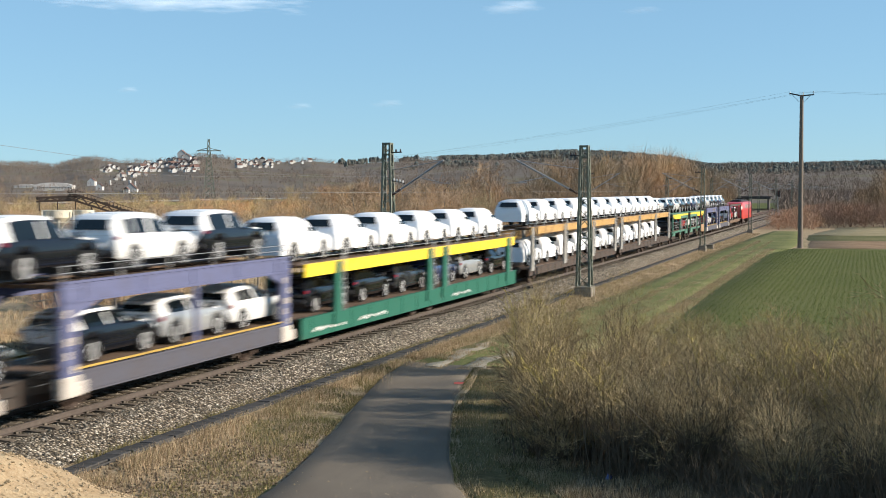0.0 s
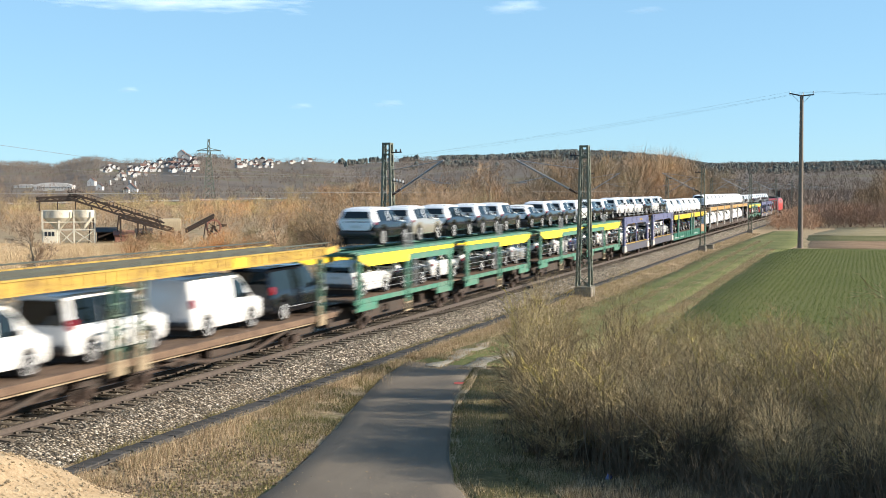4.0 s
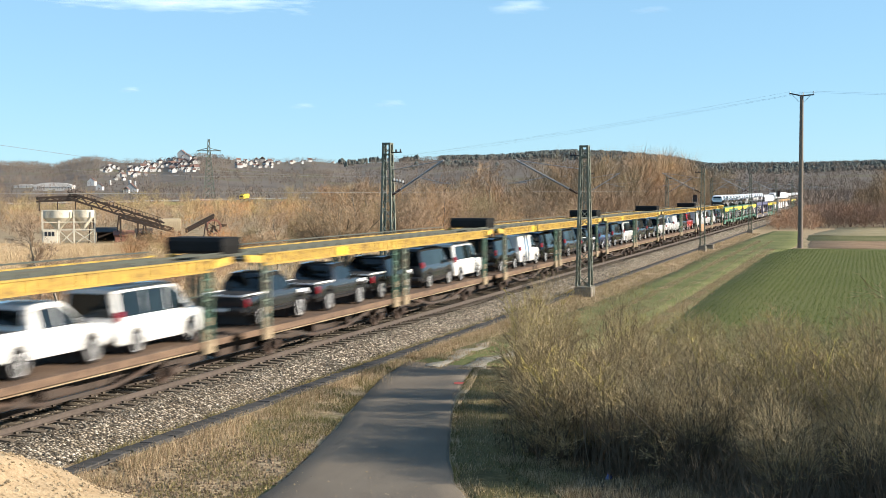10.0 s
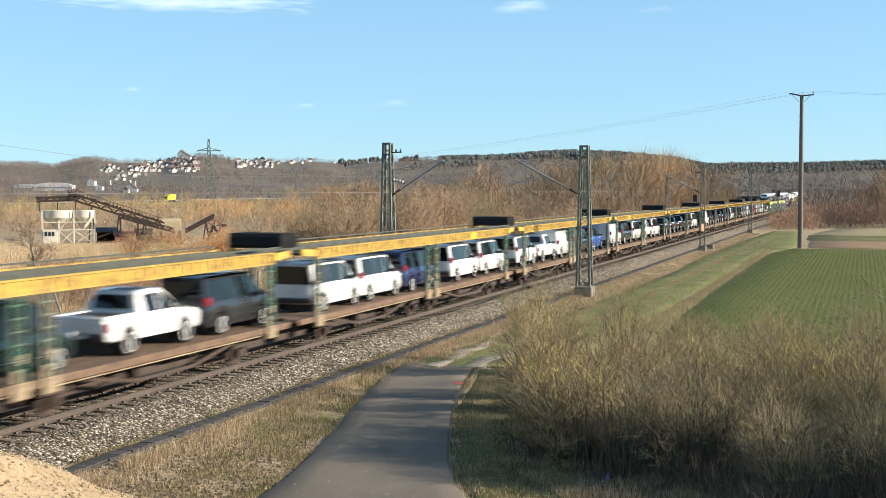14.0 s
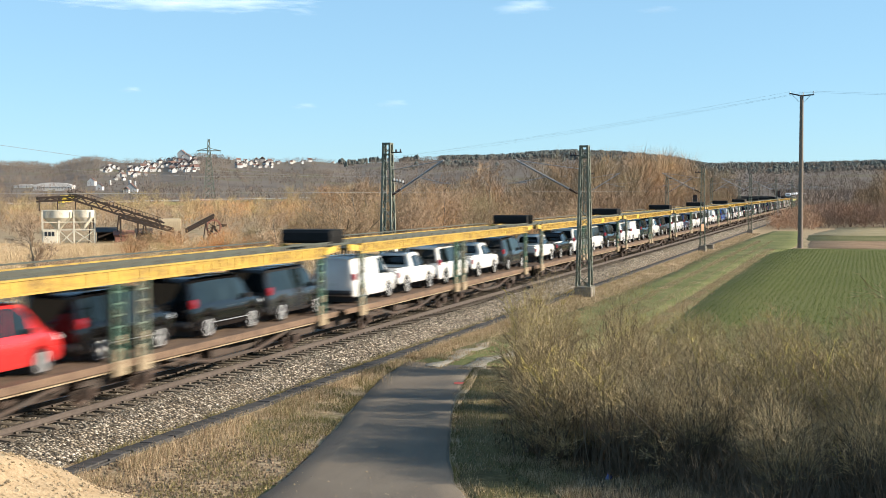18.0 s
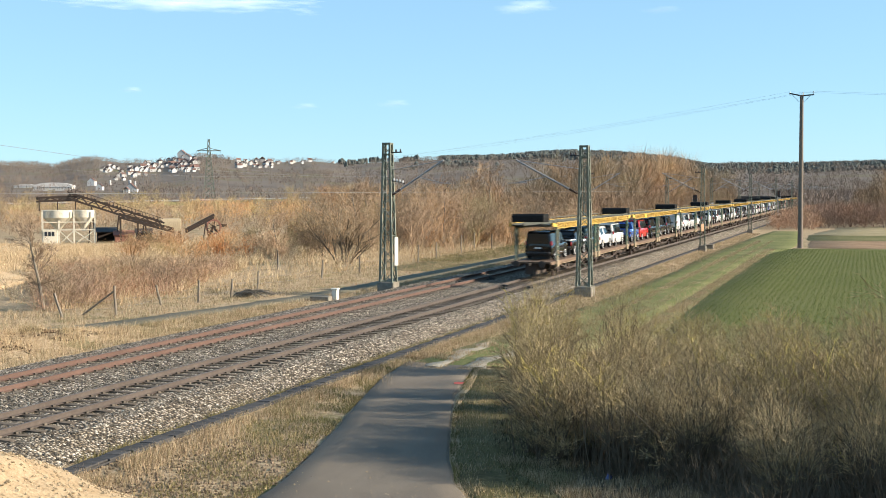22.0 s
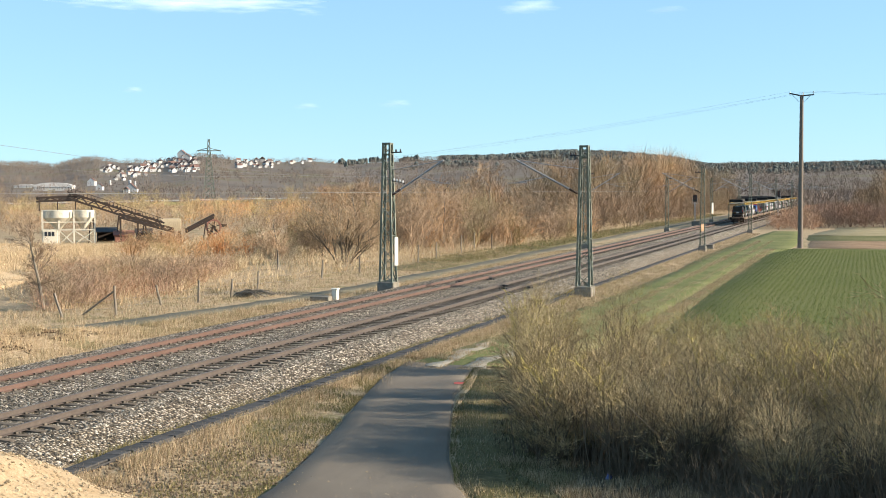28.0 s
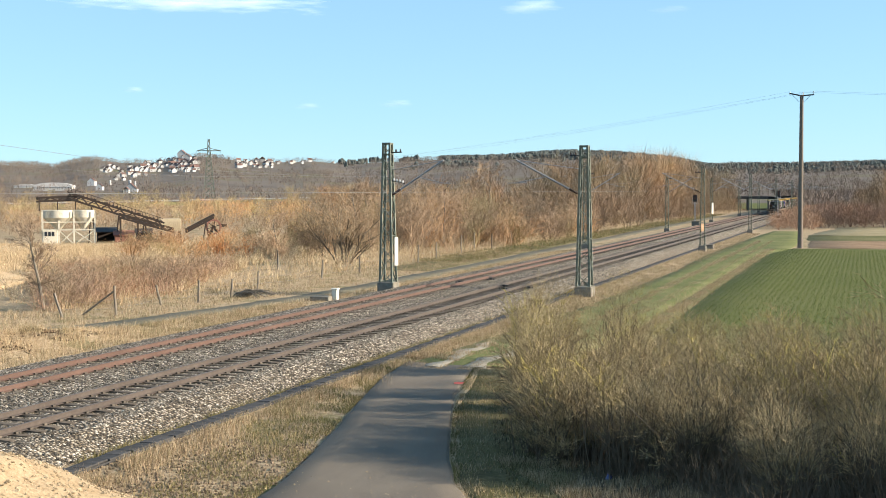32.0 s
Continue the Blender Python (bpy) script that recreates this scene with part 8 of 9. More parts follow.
M["house_white"] = varied("white_plaster", tint3((0.58, 0.565, 0.54), 0.08), 0.6, 0.1, 0.85, bump_s=0, per_object=0.25)
M["roof_red"] = varied("tiled_roof", ((0.14, 0.085, 0.07), (0.23, 0.14, 0.115), (0.3, 0.2, 0.17)), 0.8, 0.2, 0.9, bump_s=0, per_object=0.5)
M["pane_dark"] = varied("dark_window_pane", tint3((0.03, 0.034, 0.04), 0.3), 2, 1, 0.2, bump_s=0)


def f_hwall(g):
    g.ring_join([[(-5, -4, -2), (5, -4, -2), (5, 4, -2), (-5, 4, -2)], [(-5, -4, 5), (5, -4, 5), (5, 4, 5), (-5, 4, 5)]])
    for y in (-4, 4):
        g.ring_join([[(-0.1 + 5 * s, -4, 5), (0.1 + 5 * s, -4, 5), (0.1 + 5 * s, 4, 5), (-0.1 + 5 * s, 4, 5)] for s in (0.98,)] + [[(4.8, -0.1, 8.55), (5.0, -0.1, 8.55), (5.0, 0.1, 8.55), (4.8, 0.1, 8.55)]])
        g.ring_join([[(-5.0, -4, 5), (-4.8, -4, 5), (-4.8, 4, 5), (-5.0, 4, 5)], [(-5.0, -0.1, 8.55), (-4.8, -0.1, 8.55), (-4.8, 0.1, 8.55), (-5.0, 0.1, 8.55)]])


def f_hroof(g):
    for s in (-1, 1):
        g.ring_join([[(-5.2, s * 4.3, 4.8), (-5.2, 0, 8.6), (-5.2, 0, 8.85), (-5.2, s * 4.3, 5.05)], [(5.2, s * 4.3, 4.8), (5.2, 0, 8.6), (5.2, 0, 8.85), (5.2, s * 4.3, 5.05)]])


def f_hpane(g):
    g.box((0, 0, 0), (1.3, 0.12, 1.4))


HOUSE = (gmesh("wall", M["house_white"], f_hwall), gmesh("roof", M["roof_red"], f_hroof), gmesh("window", M["pane_dark"], f_hpane))


def place_on_hill(c, level):
    """Where the slope meets the line of sight that is so far below the skyline."""
    for r in range(700, 2110, 12):
        x, y = polar(c, r)
        if (land(x, y) - EYE.z) / r * FOCAL >= 339 - level:
            return x, y
    return polar(c, 2080)


def house(c, level, k, turn, label="white house with a tiled roof on the hillside"):
    x, y = place_on_hill(c, level)
    root = thing("house", pose(x, y, land(x, y), 0, 0, turn), label, "house", "houses of the hill village")
    root.scale = (k, k, k)
    part("wall", HOUSE[0], root)
    part("roof", HOUSE[1], root)
    if k > 1.15:
        for dx in (-2.5, 2.5):
            part("window", HOUSE[2], root, m=pose(dx, -4.05, 3))


rnd = prng(77)
for c0, c1, y0, y1, n in ((255, 350, 284, 306, 78), (180, 260, 294, 314, 22), (305, 350, 280, 297, 44), (415, 485, 281, 298, 36), (490, 560, 283, 291, 12), (570, 640, 283, 289, 5),
                          (205, 245, 300, 320, 8), (178, 200, 297, 305, 6), (300, 352, 290, 306, 22)):
    for _ in range(n):
        house(rnd.uniform(c0, c1), rnd.uniform(y0, y1), rnd.choice((0.36, 0.44, 0.5, 0.62)), rnd.uniform(-14, 14) + rnd.choice((-34, -34, -40, 50)))
for c, yp, k in ((324, 281, 1.35), (333, 286, 1.1), (466, 283, 1.1), (455, 284, 0.9), (164, 328, 0.75), (178, 336, 0.6), (233, 339, 0.75), (240, 340, 0.5), (225, 340, 0.5)):
    house(c, yp, k, -70, "large white building among the village houses")


def hall(c, level, w, h, label):
    """Wide shed with a shallow arched roof on the far slope."""
    x, y = place_on_hill(c, level)
    k = math.hypot(x, y) / FOCAL
    w, h = w * k, h * k
    root = thing("hall", pose(x, y, land(x, y) - 0.5, 0, 0, 26), label, "hall", "halls below the village")
    part("wall", gmesh("wall", M["house_white"], lambda g: g.box((0, 6, h * 0.25 + 0.2), (w, 14, h * 0.5 + 0.8))), root)
    arc = [(w * 0.52 * math.cos(t), h * 0.5 + h * 0.5 * math.sin(t)) for t in (math.pi * i / 14 for i in range(15))]
    part("roof", gmesh("roof", M["hall_roof"], lambda g: g.ring_join([[(u, yy, z + 0.5) for u, z in arc] for yy in (-1.4, 13.4)])), root)


M["hall_roof"] = varied("pale_sheet_roof", ((0.4, 0.37, 0.35), (0.52, 0.49, 0.46), (0.62, 0.6, 0.57)), 0.4, 0.1, 0.8, bump_s=0)
hall(95, 338, 64, 15, "large pale arched hall below the hill village")
hall(44, 331, 34, 6, "low pale hall below the hill village")


def cement_silo(c, level, w, h):
    x, y = place_on_hill(c, level)
    k = math.hypot(x, y) / FOCAL
    root = thing("silo", pose(x, y, land(x, y)), "slim white silo tower of a plant below the village", "silo", "white plant silos")
    part("shaft", gmesh("shaft", M["house_white"], lambda g: g.lathe((0, 0, -1), [(w * k / 2, 0), (w * k / 2, h * k), (w * k * 0.2, h * k * 1.06)], 12), 30), root)


for c, level, w, h in ((231, 337, 5, 20), (240.5, 337, 3, 18), (196, 327, 4, 9)):
    cement_silo(c, level, w, h)


def pylon(c, r, h, label):
    x, y = polar(c, r)
    root = thing("pylon", pose(x, y, land(x, y), 0, 0, 25), label, "pylon", "pylons across the valley")
    def w(z):
        return 3.2 * (1 - z / h) ** 1.2 + 0.45
    for i in range(4):
        g = Geo()
        s = ((-1, -1), (1, -1), (1, 1), (-1, 1))[i]
        g.ring_join([[(s[0] * w(h * j / 6) + o[0], s[1] * w(h * j / 6) + o[1], h * j / 6) for o in ((-0.15, -0.15), (0.15, -0.15), (0.15, 0.15), (-0.15, 0.15))] for j in range(7)])
        part("leg", g.mesh("leg", M["mast_green"]), root)
    g = Geo()
    for j in range(12):
        a, b = h * j / 12, h * (j + 1) / 12
        for s in (-1, 1):
            g.bar((-w(a), s * w(a), a), (w(b), s * w(b), b), 0.26, 0.26)
            g.bar((w(a), s * w(a), a), (-w(b), s * w(b), b), 0.26, 0.26)
    part("bracing", g.mesh("bracing", M["mast_green"]), root)
    for z, reach in ((h * 0.8, 7.6),):
        g = Geo()
        for s in (-1, 1):
            g.bar((0, 0, z), (s * reach, 0, z), 0.5, 0.5)
            g.bar((0, 0, z + 1.8), (s * reach, 0, z), 0.4, 0.4)
            g.bar((s * reach, 0, z), (s * reach, 0, z - 1.6), 0.2, 0.2)
        part("crossarm", g.mesh("crossarm", M["mast_green"]), root)


pylon(371, 820, 38.5, "grey lattice high-voltage pylon in the valley")


# ---------------- gravel works ----------------
M["works_white"] = rusty("flaking_white_steel", (0.66, 0.6, 0.48), (0.2, 0.12, 0.07), 0.6, 1.2, 0.75, 0.5)
M["works_rust"] = rusty("rusted_conveyor_steel", (0.03, 0.022, 0.018), (0.068, 0.036, 0.022), 0.8, 1.0, 0.85, 0.4)
M["works_red"] = rusty("red_brown_sheet", (0.32, 0.135, 0.095), (0.12, 0.06, 0.04), 0.5, 1.0, 0.8)
M["works_cream"] = rusty("cream_container", (0.62, 0.5, 0.33), (0.25, 0.15, 0.08), 0.4, 1.0, 0.75, 0.5)
WX, WY, WTURN = -110.0, 149.0, 35.4
PACE = 0.0844


def works_pose(along, dist=0.0):
    """A foot place along the works' front, in steps along the front, and behind it."""
    a = radians(WTURN)
    u = (along - 75) * PACE
    x, y = WX + u * math.cos(a) - dist * math.sin(a), WY + u * math.sin(a) + dist * math.cos(a)
    return pose(x, y, -1.85, 0, 0, WTURN)


def build_silos():
    root = thing("gravel_silo", works_pose(75), "white steel gravel silos on stilts with hoppers", "silo")
    z_top = 5.05
    for x in (0.05, 2.3, 4.35, 7.2):
        for y in (0.0, 3.0):
            part("leg", gmesh("leg", M["works_white"], lambda g: g.box((x, y, z_top / 2 - 0.2), (0.22, 0.22, z_top + 0.4))), root)
    for x, r in ((2.2, 2.05), (5.75, 1.45)):
        def f(g):
            g.lathe((x, 1.5, 0), [(0.3, 2.1), (0.32, 2.35), (r, 4.05), (r * 1.02, z_top), (r * 0.93, z_top + 0.06), (r * 0.9, z_top - 0.3)], 18)
        part("hopper", gmesh("hopper", M["works_white"], f, 30), root, "white conical hopper bin")
    def braces(g):
        for a, b in ((0.05, 2.3), (2.3, 4.35), (4.35, 7.2)):
            for y in (0.0, 3.0):
                g.bar((a, y, 0.2), (b, y, 2.2), 0.1, 0.1)
                g.bar((b, y, 0.2), (a, y, 2.2), 0.1, 0.1)
                g.bar((a, y, 2.3), (b, y, 2.3), 0.16, 0.16)
                g.bar((a, y, 3.4), (b, y, 3.4), 0.12, 0.12)
    part("bracing", gmesh("bracing", M["works_white"], braces), root)
    part("rim", gmesh("rim", M["works_white"], lambda g: [g.box((3.57, y, z_top - 0.1), (7.3, 0.12, 0.3)) for y in (3.05,)]), root)
    cab = part("cabin", gmesh("cabin", M["works_white"], lambda g: g.box((1.1, 0.6, 1.15), (2.0, 1.6, 2.3), cham=0.04)), root)
    for i in range(3):
        part("pane", gmesh("pane", M["pane_dark"], lambda g: g.box((0.5 + i * 0.5, -0.22, 1.75), (0.34, 0.06, 0.6))), cab)


def truss(name, a, b, w, h, label, m, mat):
    root = thing(name, m, label, "conveyor")
    a, b = Vector(a), Vector(b)
    n = max(4, int((b - a).length / 0.9))
    for dz in (0, h):
        for y in (0, w):
            part("chord", gmesh("chord", mat, lambda g: g.bar(a + Vector((0, y, dz)), b + Vector((0, y, dz)), 0.28, 0.28)), root)
    def lac(g):
        for i in range(n):
            p, q = a.lerp(b, i / n), a.lerp(b, (i + 1) / n)
            for y in (0, w):
                u, v = (0, h) if i % 2 else (h, 0)
                g.bar(p + Vector((0, y, u)), q + Vector((0, y, v)), 0.18, 0.18)
    part("lacing", gmesh("lacing", mat, lac), root)
    part("belt", gmesh("belt", M["dark_iron"], lambda g: g.bar(a + Vector((0, w / 2, h * 0.55)), b + Vector((0, w / 2, h * 0.55)), w * 0.8, 0.08)), root)
    return root


build_silos()
z_of = lambda yp: (432 - yp) * PACE
tr = truss("conveyor", (0, 0, z_of(352)), (13.4, 0, z_of(405)), 0.9, 0.85, "long rusty inclined conveyor truss of the gravel works", works_pose(118, 1.0), M["works_rust"])
for x, zt in ((3.2, z_of(364)), (7.0, z_of(378)), (10.6, z_of(391))):
    part("trestle", gmesh("trestle", M["works_rust"], lambda g: [g.bar((x + o, y, 0), (x, y, zt), 0.14, 0.14) for o in (-0.5, 0.5) for y in (0, 0.9)]), tr)
tr = truss("conveyor", (-4.4, 0, z_of(357)), (1.4, 0, z_of(354)), 1.6, 0.5, "rusty conveyor bridge over the gravel silos", works_pose(118, 1.2), M["works_rust"])
part("trestle", gmesh("trestle", M["works_rust"], lambda g: [g.bar((x, y, z_of(373)), (x, y, z_of(355)), 0.12, 0.12) for x in (-4, -1.5, 1) for y in (0, 1.6)]), tr)
part("railing", gmesh("railing", M["works_rust"], lambda g: [g.bar((-4.4, 0, z_of(348)), (1.4, 0, z_of(347)), 0.05, 0.05)] + [g.bar((-4.2 + i, 0, z_of(354)), (-4.2 + i, 0, z_of(347)), 0.05, 0.05) for i in range(6)]), tr)
tr = truss("conveyor", (0, 0, z_of(384)), (7.6, 0, z_of(410)), 0.8, 0.5, "short rusty conveyor with chute", works_pose(200, -1.5), M["works_rust"])
part("trestle", gmesh("trestle", M["works_rust"], lambda g: [g.bar((x, y, 0), (x, y, z_of(385) - x * 0.28), 0.16, 0.16) for x in (0.2, 2.6) for y in (0, 0.8)]), tr)
tr = truss("conveyor", (0, 0, z_of(412)), (4.2, 0, z_of(386)), 0.7, 0.4, "small rusty loading belt", works_pose(314, 2.0), M["works_rust"])
part("trestle", gmesh("trestle", M["works_rust"], lambda g: [g.bar((3.0 + o, 0.3, 0), (3.0, 0.3, z_of(394)), 0.14, 0.14) for o in (-0.5, 0.5)]), tr)


def works_clutter():
    """Rollers, loose sheets and a walkway rail left on the long conveyor."""
    rnd = prng(31)
    root = thing("conveyor_gear", works_pose(118, 1.0), "rusty rollers, plates and walkway rail on the old conveyor", "machine parts")
    for i in range(26):
        t = i / 26
        x, z = 13.4 * t, z_of(352) + (z_of(405) - z_of(352)) * t + 0.85
        part("roller_bracket", gmesh("roller_bracket", M["works_rust"], lambda g: (g.box((x, 0.45, z + 0.12), (rnd.uniform(0.15, 0.5), 0.9, rnd.uniform(0.12, 0.4)), rnd.uniform(-0.4, 0.4)),
                                                                                   g.bar((x, -0.05, z), (x + rnd.uniform(-0.1, 0.1), -0.1, z + rnd.uniform(0.5, 0.8)), 0.07, 0.07))), root)
    part("handrail", gmesh("handrail", M["works_rust"], lambda g: g.bar((0, -0.1, z_of(352) + 1.55), (13.2, -0.1, z_of(405) + 1.5), 0.07, 0.07)), root)


works_clutter()


def shed(along, dist, w, d, h, roof_mat, wall_mat, label, open_front=False):
    root = thing("shed", works_pose(along, dist), label, "shed", "sheds of the gravel works")
    part("wall", gmesh("wall", wall_mat, lambda g: (g.box((w / 2, d, h * 0.5), (w, 0.12, h)), g.box((0.06, d / 2, h * 0.5), (0.12, d, h)), g.box((w - 0.06, d / 2, h * 0.5), (0.12, d, h)),
                                                    None if open_front else g.box((w / 2, 0, h * 0.5), (w, 0.12, h)))), root)
    part("roof", gmesh("roof", roof_mat, lambda g: g.ring_join([[(-0.2, -0.3, h + 0.0), (w + 0.2, -0.3, h + 0.0), (w + 0.2, -0.3, h + 0.1), (-0.2, -0.3, h + 0.1)],
                                                                [(-0.2, d * 0.5, h + 0.6), (w + 0.2, d * 0.5, h + 0.6), (w + 0.2, d * 0.5, h + 0.7), (-0.2, d * 0.5, h + 0.7)],
                                                                [(-0.2, d + 0.3, h + 0.0), (w + 0.2, d + 0.3, h), (w + 0.2, d + 0.3, h + 0.1), (-0.2, d + 0.3, h + 0.1)]])), root)


shed(165, 3.0, 2.7, 3.0, 1.8, M["dark_iron"], M["works_rust"], "dark open shed of the gravel works", True)
shed(193, 0.0, 2.6, 2.5, 1.4, M["works_red"], M["works_red"], "low red-brown sheet metal shed")
shed(233, 6.0, 2.2, 2.5, 1.5, M["works_rust"], M["works_rust"], "small rusty lean-to beside the conveyor")
root = thing("container", works_pose(276, 9.0), "cream steel container behind the conveyor", "container")
body = part("body", gmesh("body", M["works_cream"], lambda g: g.box((1.6, 1.2, 2.6), (3.1, 2.4, 1.9), cham=0.03)), root)
rib = gmesh("rib", M["works_cream"], lambda g: g.box((0, 0, 0), (0.1, 0.06, 1.5)))
for i in range(11):
    part("rib", rib, body, m=pose(0.2 + i * 0.28, -0.02, 2.5))
part("stand", gmesh("stand", M["works_rust"], lambda g: [g.box((x, y, 0.9), (0.2, 0.2, 1.9)) for x in (0.2, 3.0) for y in (0.2, 2.2)]), root)
root = thing("bucket_wheel", works_pose(352, 4.0), "rusty round screening drum of the gravel works", "machine")
part("drum", gmesh("drum", M["works_red"], lambda g: [g.bar((1.1 + 1.05 * math.cos(t), 0, 2.4 + 1.05 * math.sin(t)), (1.1 + 1.05 * math.cos(t + 0.36), 0, 2.4 + 1.05 * math.sin(t + 0.36)), 0.9, 0.24) for t in (math.pi * k / 9 for k in range(18))]), root, "red-brown drum")
part("spoke", gmesh("spoke", M["works_rust"], lambda g: [g.bar((1.1 + math.cos(t), 0, 2.4 + math.sin(t)), (1.1 - math.cos(t), 0, 2.4 - math.sin(t)), 0.1, 0.1) for t in (0.3, 1.35, 2.4)]), root)
part("frame", gmesh("frame", M["works_rust"], lambda g: [g.bar((x, y, 0), (1.1, y, 2.6), 0.18, 0.18) for x in (0.0, 2.3) for y in (-0.6, 0.7)] + [g.box((2.6, 0, 2.6), (0.9, 0.8, 0.5))]), root)

# sandy ground in front of the works
strip("sand_patch", [(73, -75, -58.0), (81, -82, -61.5), (88, -92, -66.5), (93, -97, -73)], M["sand"], "patch of bare yellow sand among reeds", "sand", lift=0.18, steps=8, edge=0.4)
strip("works_yard", [(123, -150, -98.5), (132, -150, -97.2), (140, -150, -108)], M["gravel_light"], "pale gravel yard in front of the silos", "yard", lift=0.2, steps=10, edge=0.5)


# ---------------- far road with truck, bridge ----------------
P6, P19 = Vector((*polar(533, 826), 1.2)), Vector((*polar(60, 520), 0.9))
STEP = (P19 - P6) / 13.0


def build_far_road():
    a, b = P6 - STEP * 14, P6 + STEP * 24
    d = (b - a).normalized()
    n = Vector((-d.y, d.x, 0))
    g = Geo()
    for w, z0, z1 in ((9.0, -3.0, -0.02),):
        g.ring_join([[p + n * -12 + Vector((0, 0, -4)), p + n * 12 + Vector((0, 0, -4)), p + n * 4.2 + Vector((0, 0, -0.06)), p + n * -4.2 + Vector((0, 0, -0.06))] for p in (a, b)])
    thing("road_bank", Matrix(), "low grassy road embankment across the valley", "embankment", kind="structure", data=g.mesh("road_bank", M["verge"]))
    g = Geo()
    g.ring_join([[p + n * s * 3.6 + Vector((0, 0, z)) for s, z in ((-1, -0.1), (1, -0.1), (1, 0), (-1, 0))] for p in (a, b)])
    thing("far_road", Matrix(), "grey country road on a low embankment", "road", kind="structure", data=g.mesh("far_road", M["asphalt"]))
    root = thing("guard_rail", Matrix(), "pale steel guard rail along the far road", "guard rail")
    g = Geo()
    s = n * (4.0 if (n.y < 0) else -4.0)
    g.ring_join([[p + s + Vector((0, 0, z)) + n * o for z, o in ((0.45, -0.04), (0.45, 0.04), (0.8, 0.04), (0.8, -0.04))] for p in (a, b)])
    part("rail", g.mesh("rail", M["galv"]), root)
    g = Geo()
    for i in range(110):
        p = a.lerp(b, i / 110) + s
        g.box((p.x, p.y, p.z + 0.2), (0.12, 0.12, 0.7))
    tagged(part("posts", g.mesh("posts", M["galv"]), root), kind="stuff")
    return d


ROAD_DIR = build_far_road()


def build_truck():
    root = thing("truck", Matrix(), "yellow box truck on the far road", "truck")
    part("box", gmesh("box", M["y_bright"], lambda g: g.box((0, -1.0, 2.3), (2.5, 7.6, 2.6), cham=0.06)), root, "yellow cargo box")
    part("cab", gmesh("cab", M["y_bright"], lambda g: g.ring_join([[(-1.2, 3.0, 0.6), (1.2, 3.0, 0.6), (1.2, 3.0, 3.0), (-1.2, 3.0, 3.0)], [(-1.2, 4.6, 0.6), (1.2, 4.6, 0.6), (1.2, 4.6, 2.8), (-1.2, 4.6, 2.8)],
                                                                   [(-1.15, 5.0, 0.6), (1.15, 5.0, 0.6), (1.15, 5.0, 1.6), (-1.15, 5.0, 1.6)]])), root)
    part("windscreen", gmesh("windscreen", M["car_glass"], lambda g: g.box((0, 4.9, 2.15), (2.0, 0.14, 0.8))), root)
    wm = gmesh("wheel", M["tyre"], lambda g: g.lathe((0, 0, 0), [(0.3, -0.15), (0.5, -0.15), (0.5, 0.15), (0.3, 0.15)], 14, "x"))
    for y in (-3.4, -2.2, 3.8):
        for x in (-1.05, 1.05):
            part("wheel", wm, root, m=pose(x, y, 0.5))
    part("chassis", gmesh("chassis", M["under"], lambda g: g.box((0, 0, 0.85), (1.6, 9.0, 0.4))), root)
    turn = math.degrees(math.atan2(-ROAD_DIR.x, ROAD_DIR.y))
    rows = []
    for t in (0.0, 8.0, 16.0, 24.0, 32.0):
        p = P6 + STEP * (t - 6.0)
        rows.append((t, pose(p.x, p.y, p.z, 0, 0, turn)))
    root.matrix_basis = rows[0][1]
    MOVERS.append((root, rows))


build_truck()


def build_bridge():
    root = thing("road_bridge", pose(0, 425, 0), "low dark concrete bridge beyond the tracks", "bridge")
    part("deck", gmesh("deck", M["bridge"], lambda g: g.box((-45, 0, 3.35), (33, 7, 0.6), cham=0.06)), root, "dark concrete deck")
    part("parapet", gmesh("parapet", M["bridge"], lambda g: [g.box((-45, y, 3.8), (33, 0.25, 0.35), cham=0.04) for y in (-3.4, 3.4)]), root)
    for x in (-36.0, -29.3):
        part("pier", gmesh("pier", M["bridge"], lambda g: g.box((x, 0, 1.0), (0.5, 6, 4.2), cham=0.05)), root)


M["bridge"] = varied("dark_concrete", ((0.05, 0.048, 0.045), (0.085, 0.08, 0.075), (0.14, 0.13, 0.12)), 3, 0.3, 0.95, bump_s=0.2)
build_bridge()
strip("green_meadow", [(440, -70, -22), (640, -110, -22)], M["field"], "bright green meadow beyond the bridge", "meadow", lift=0.3, steps=8, cell=10)


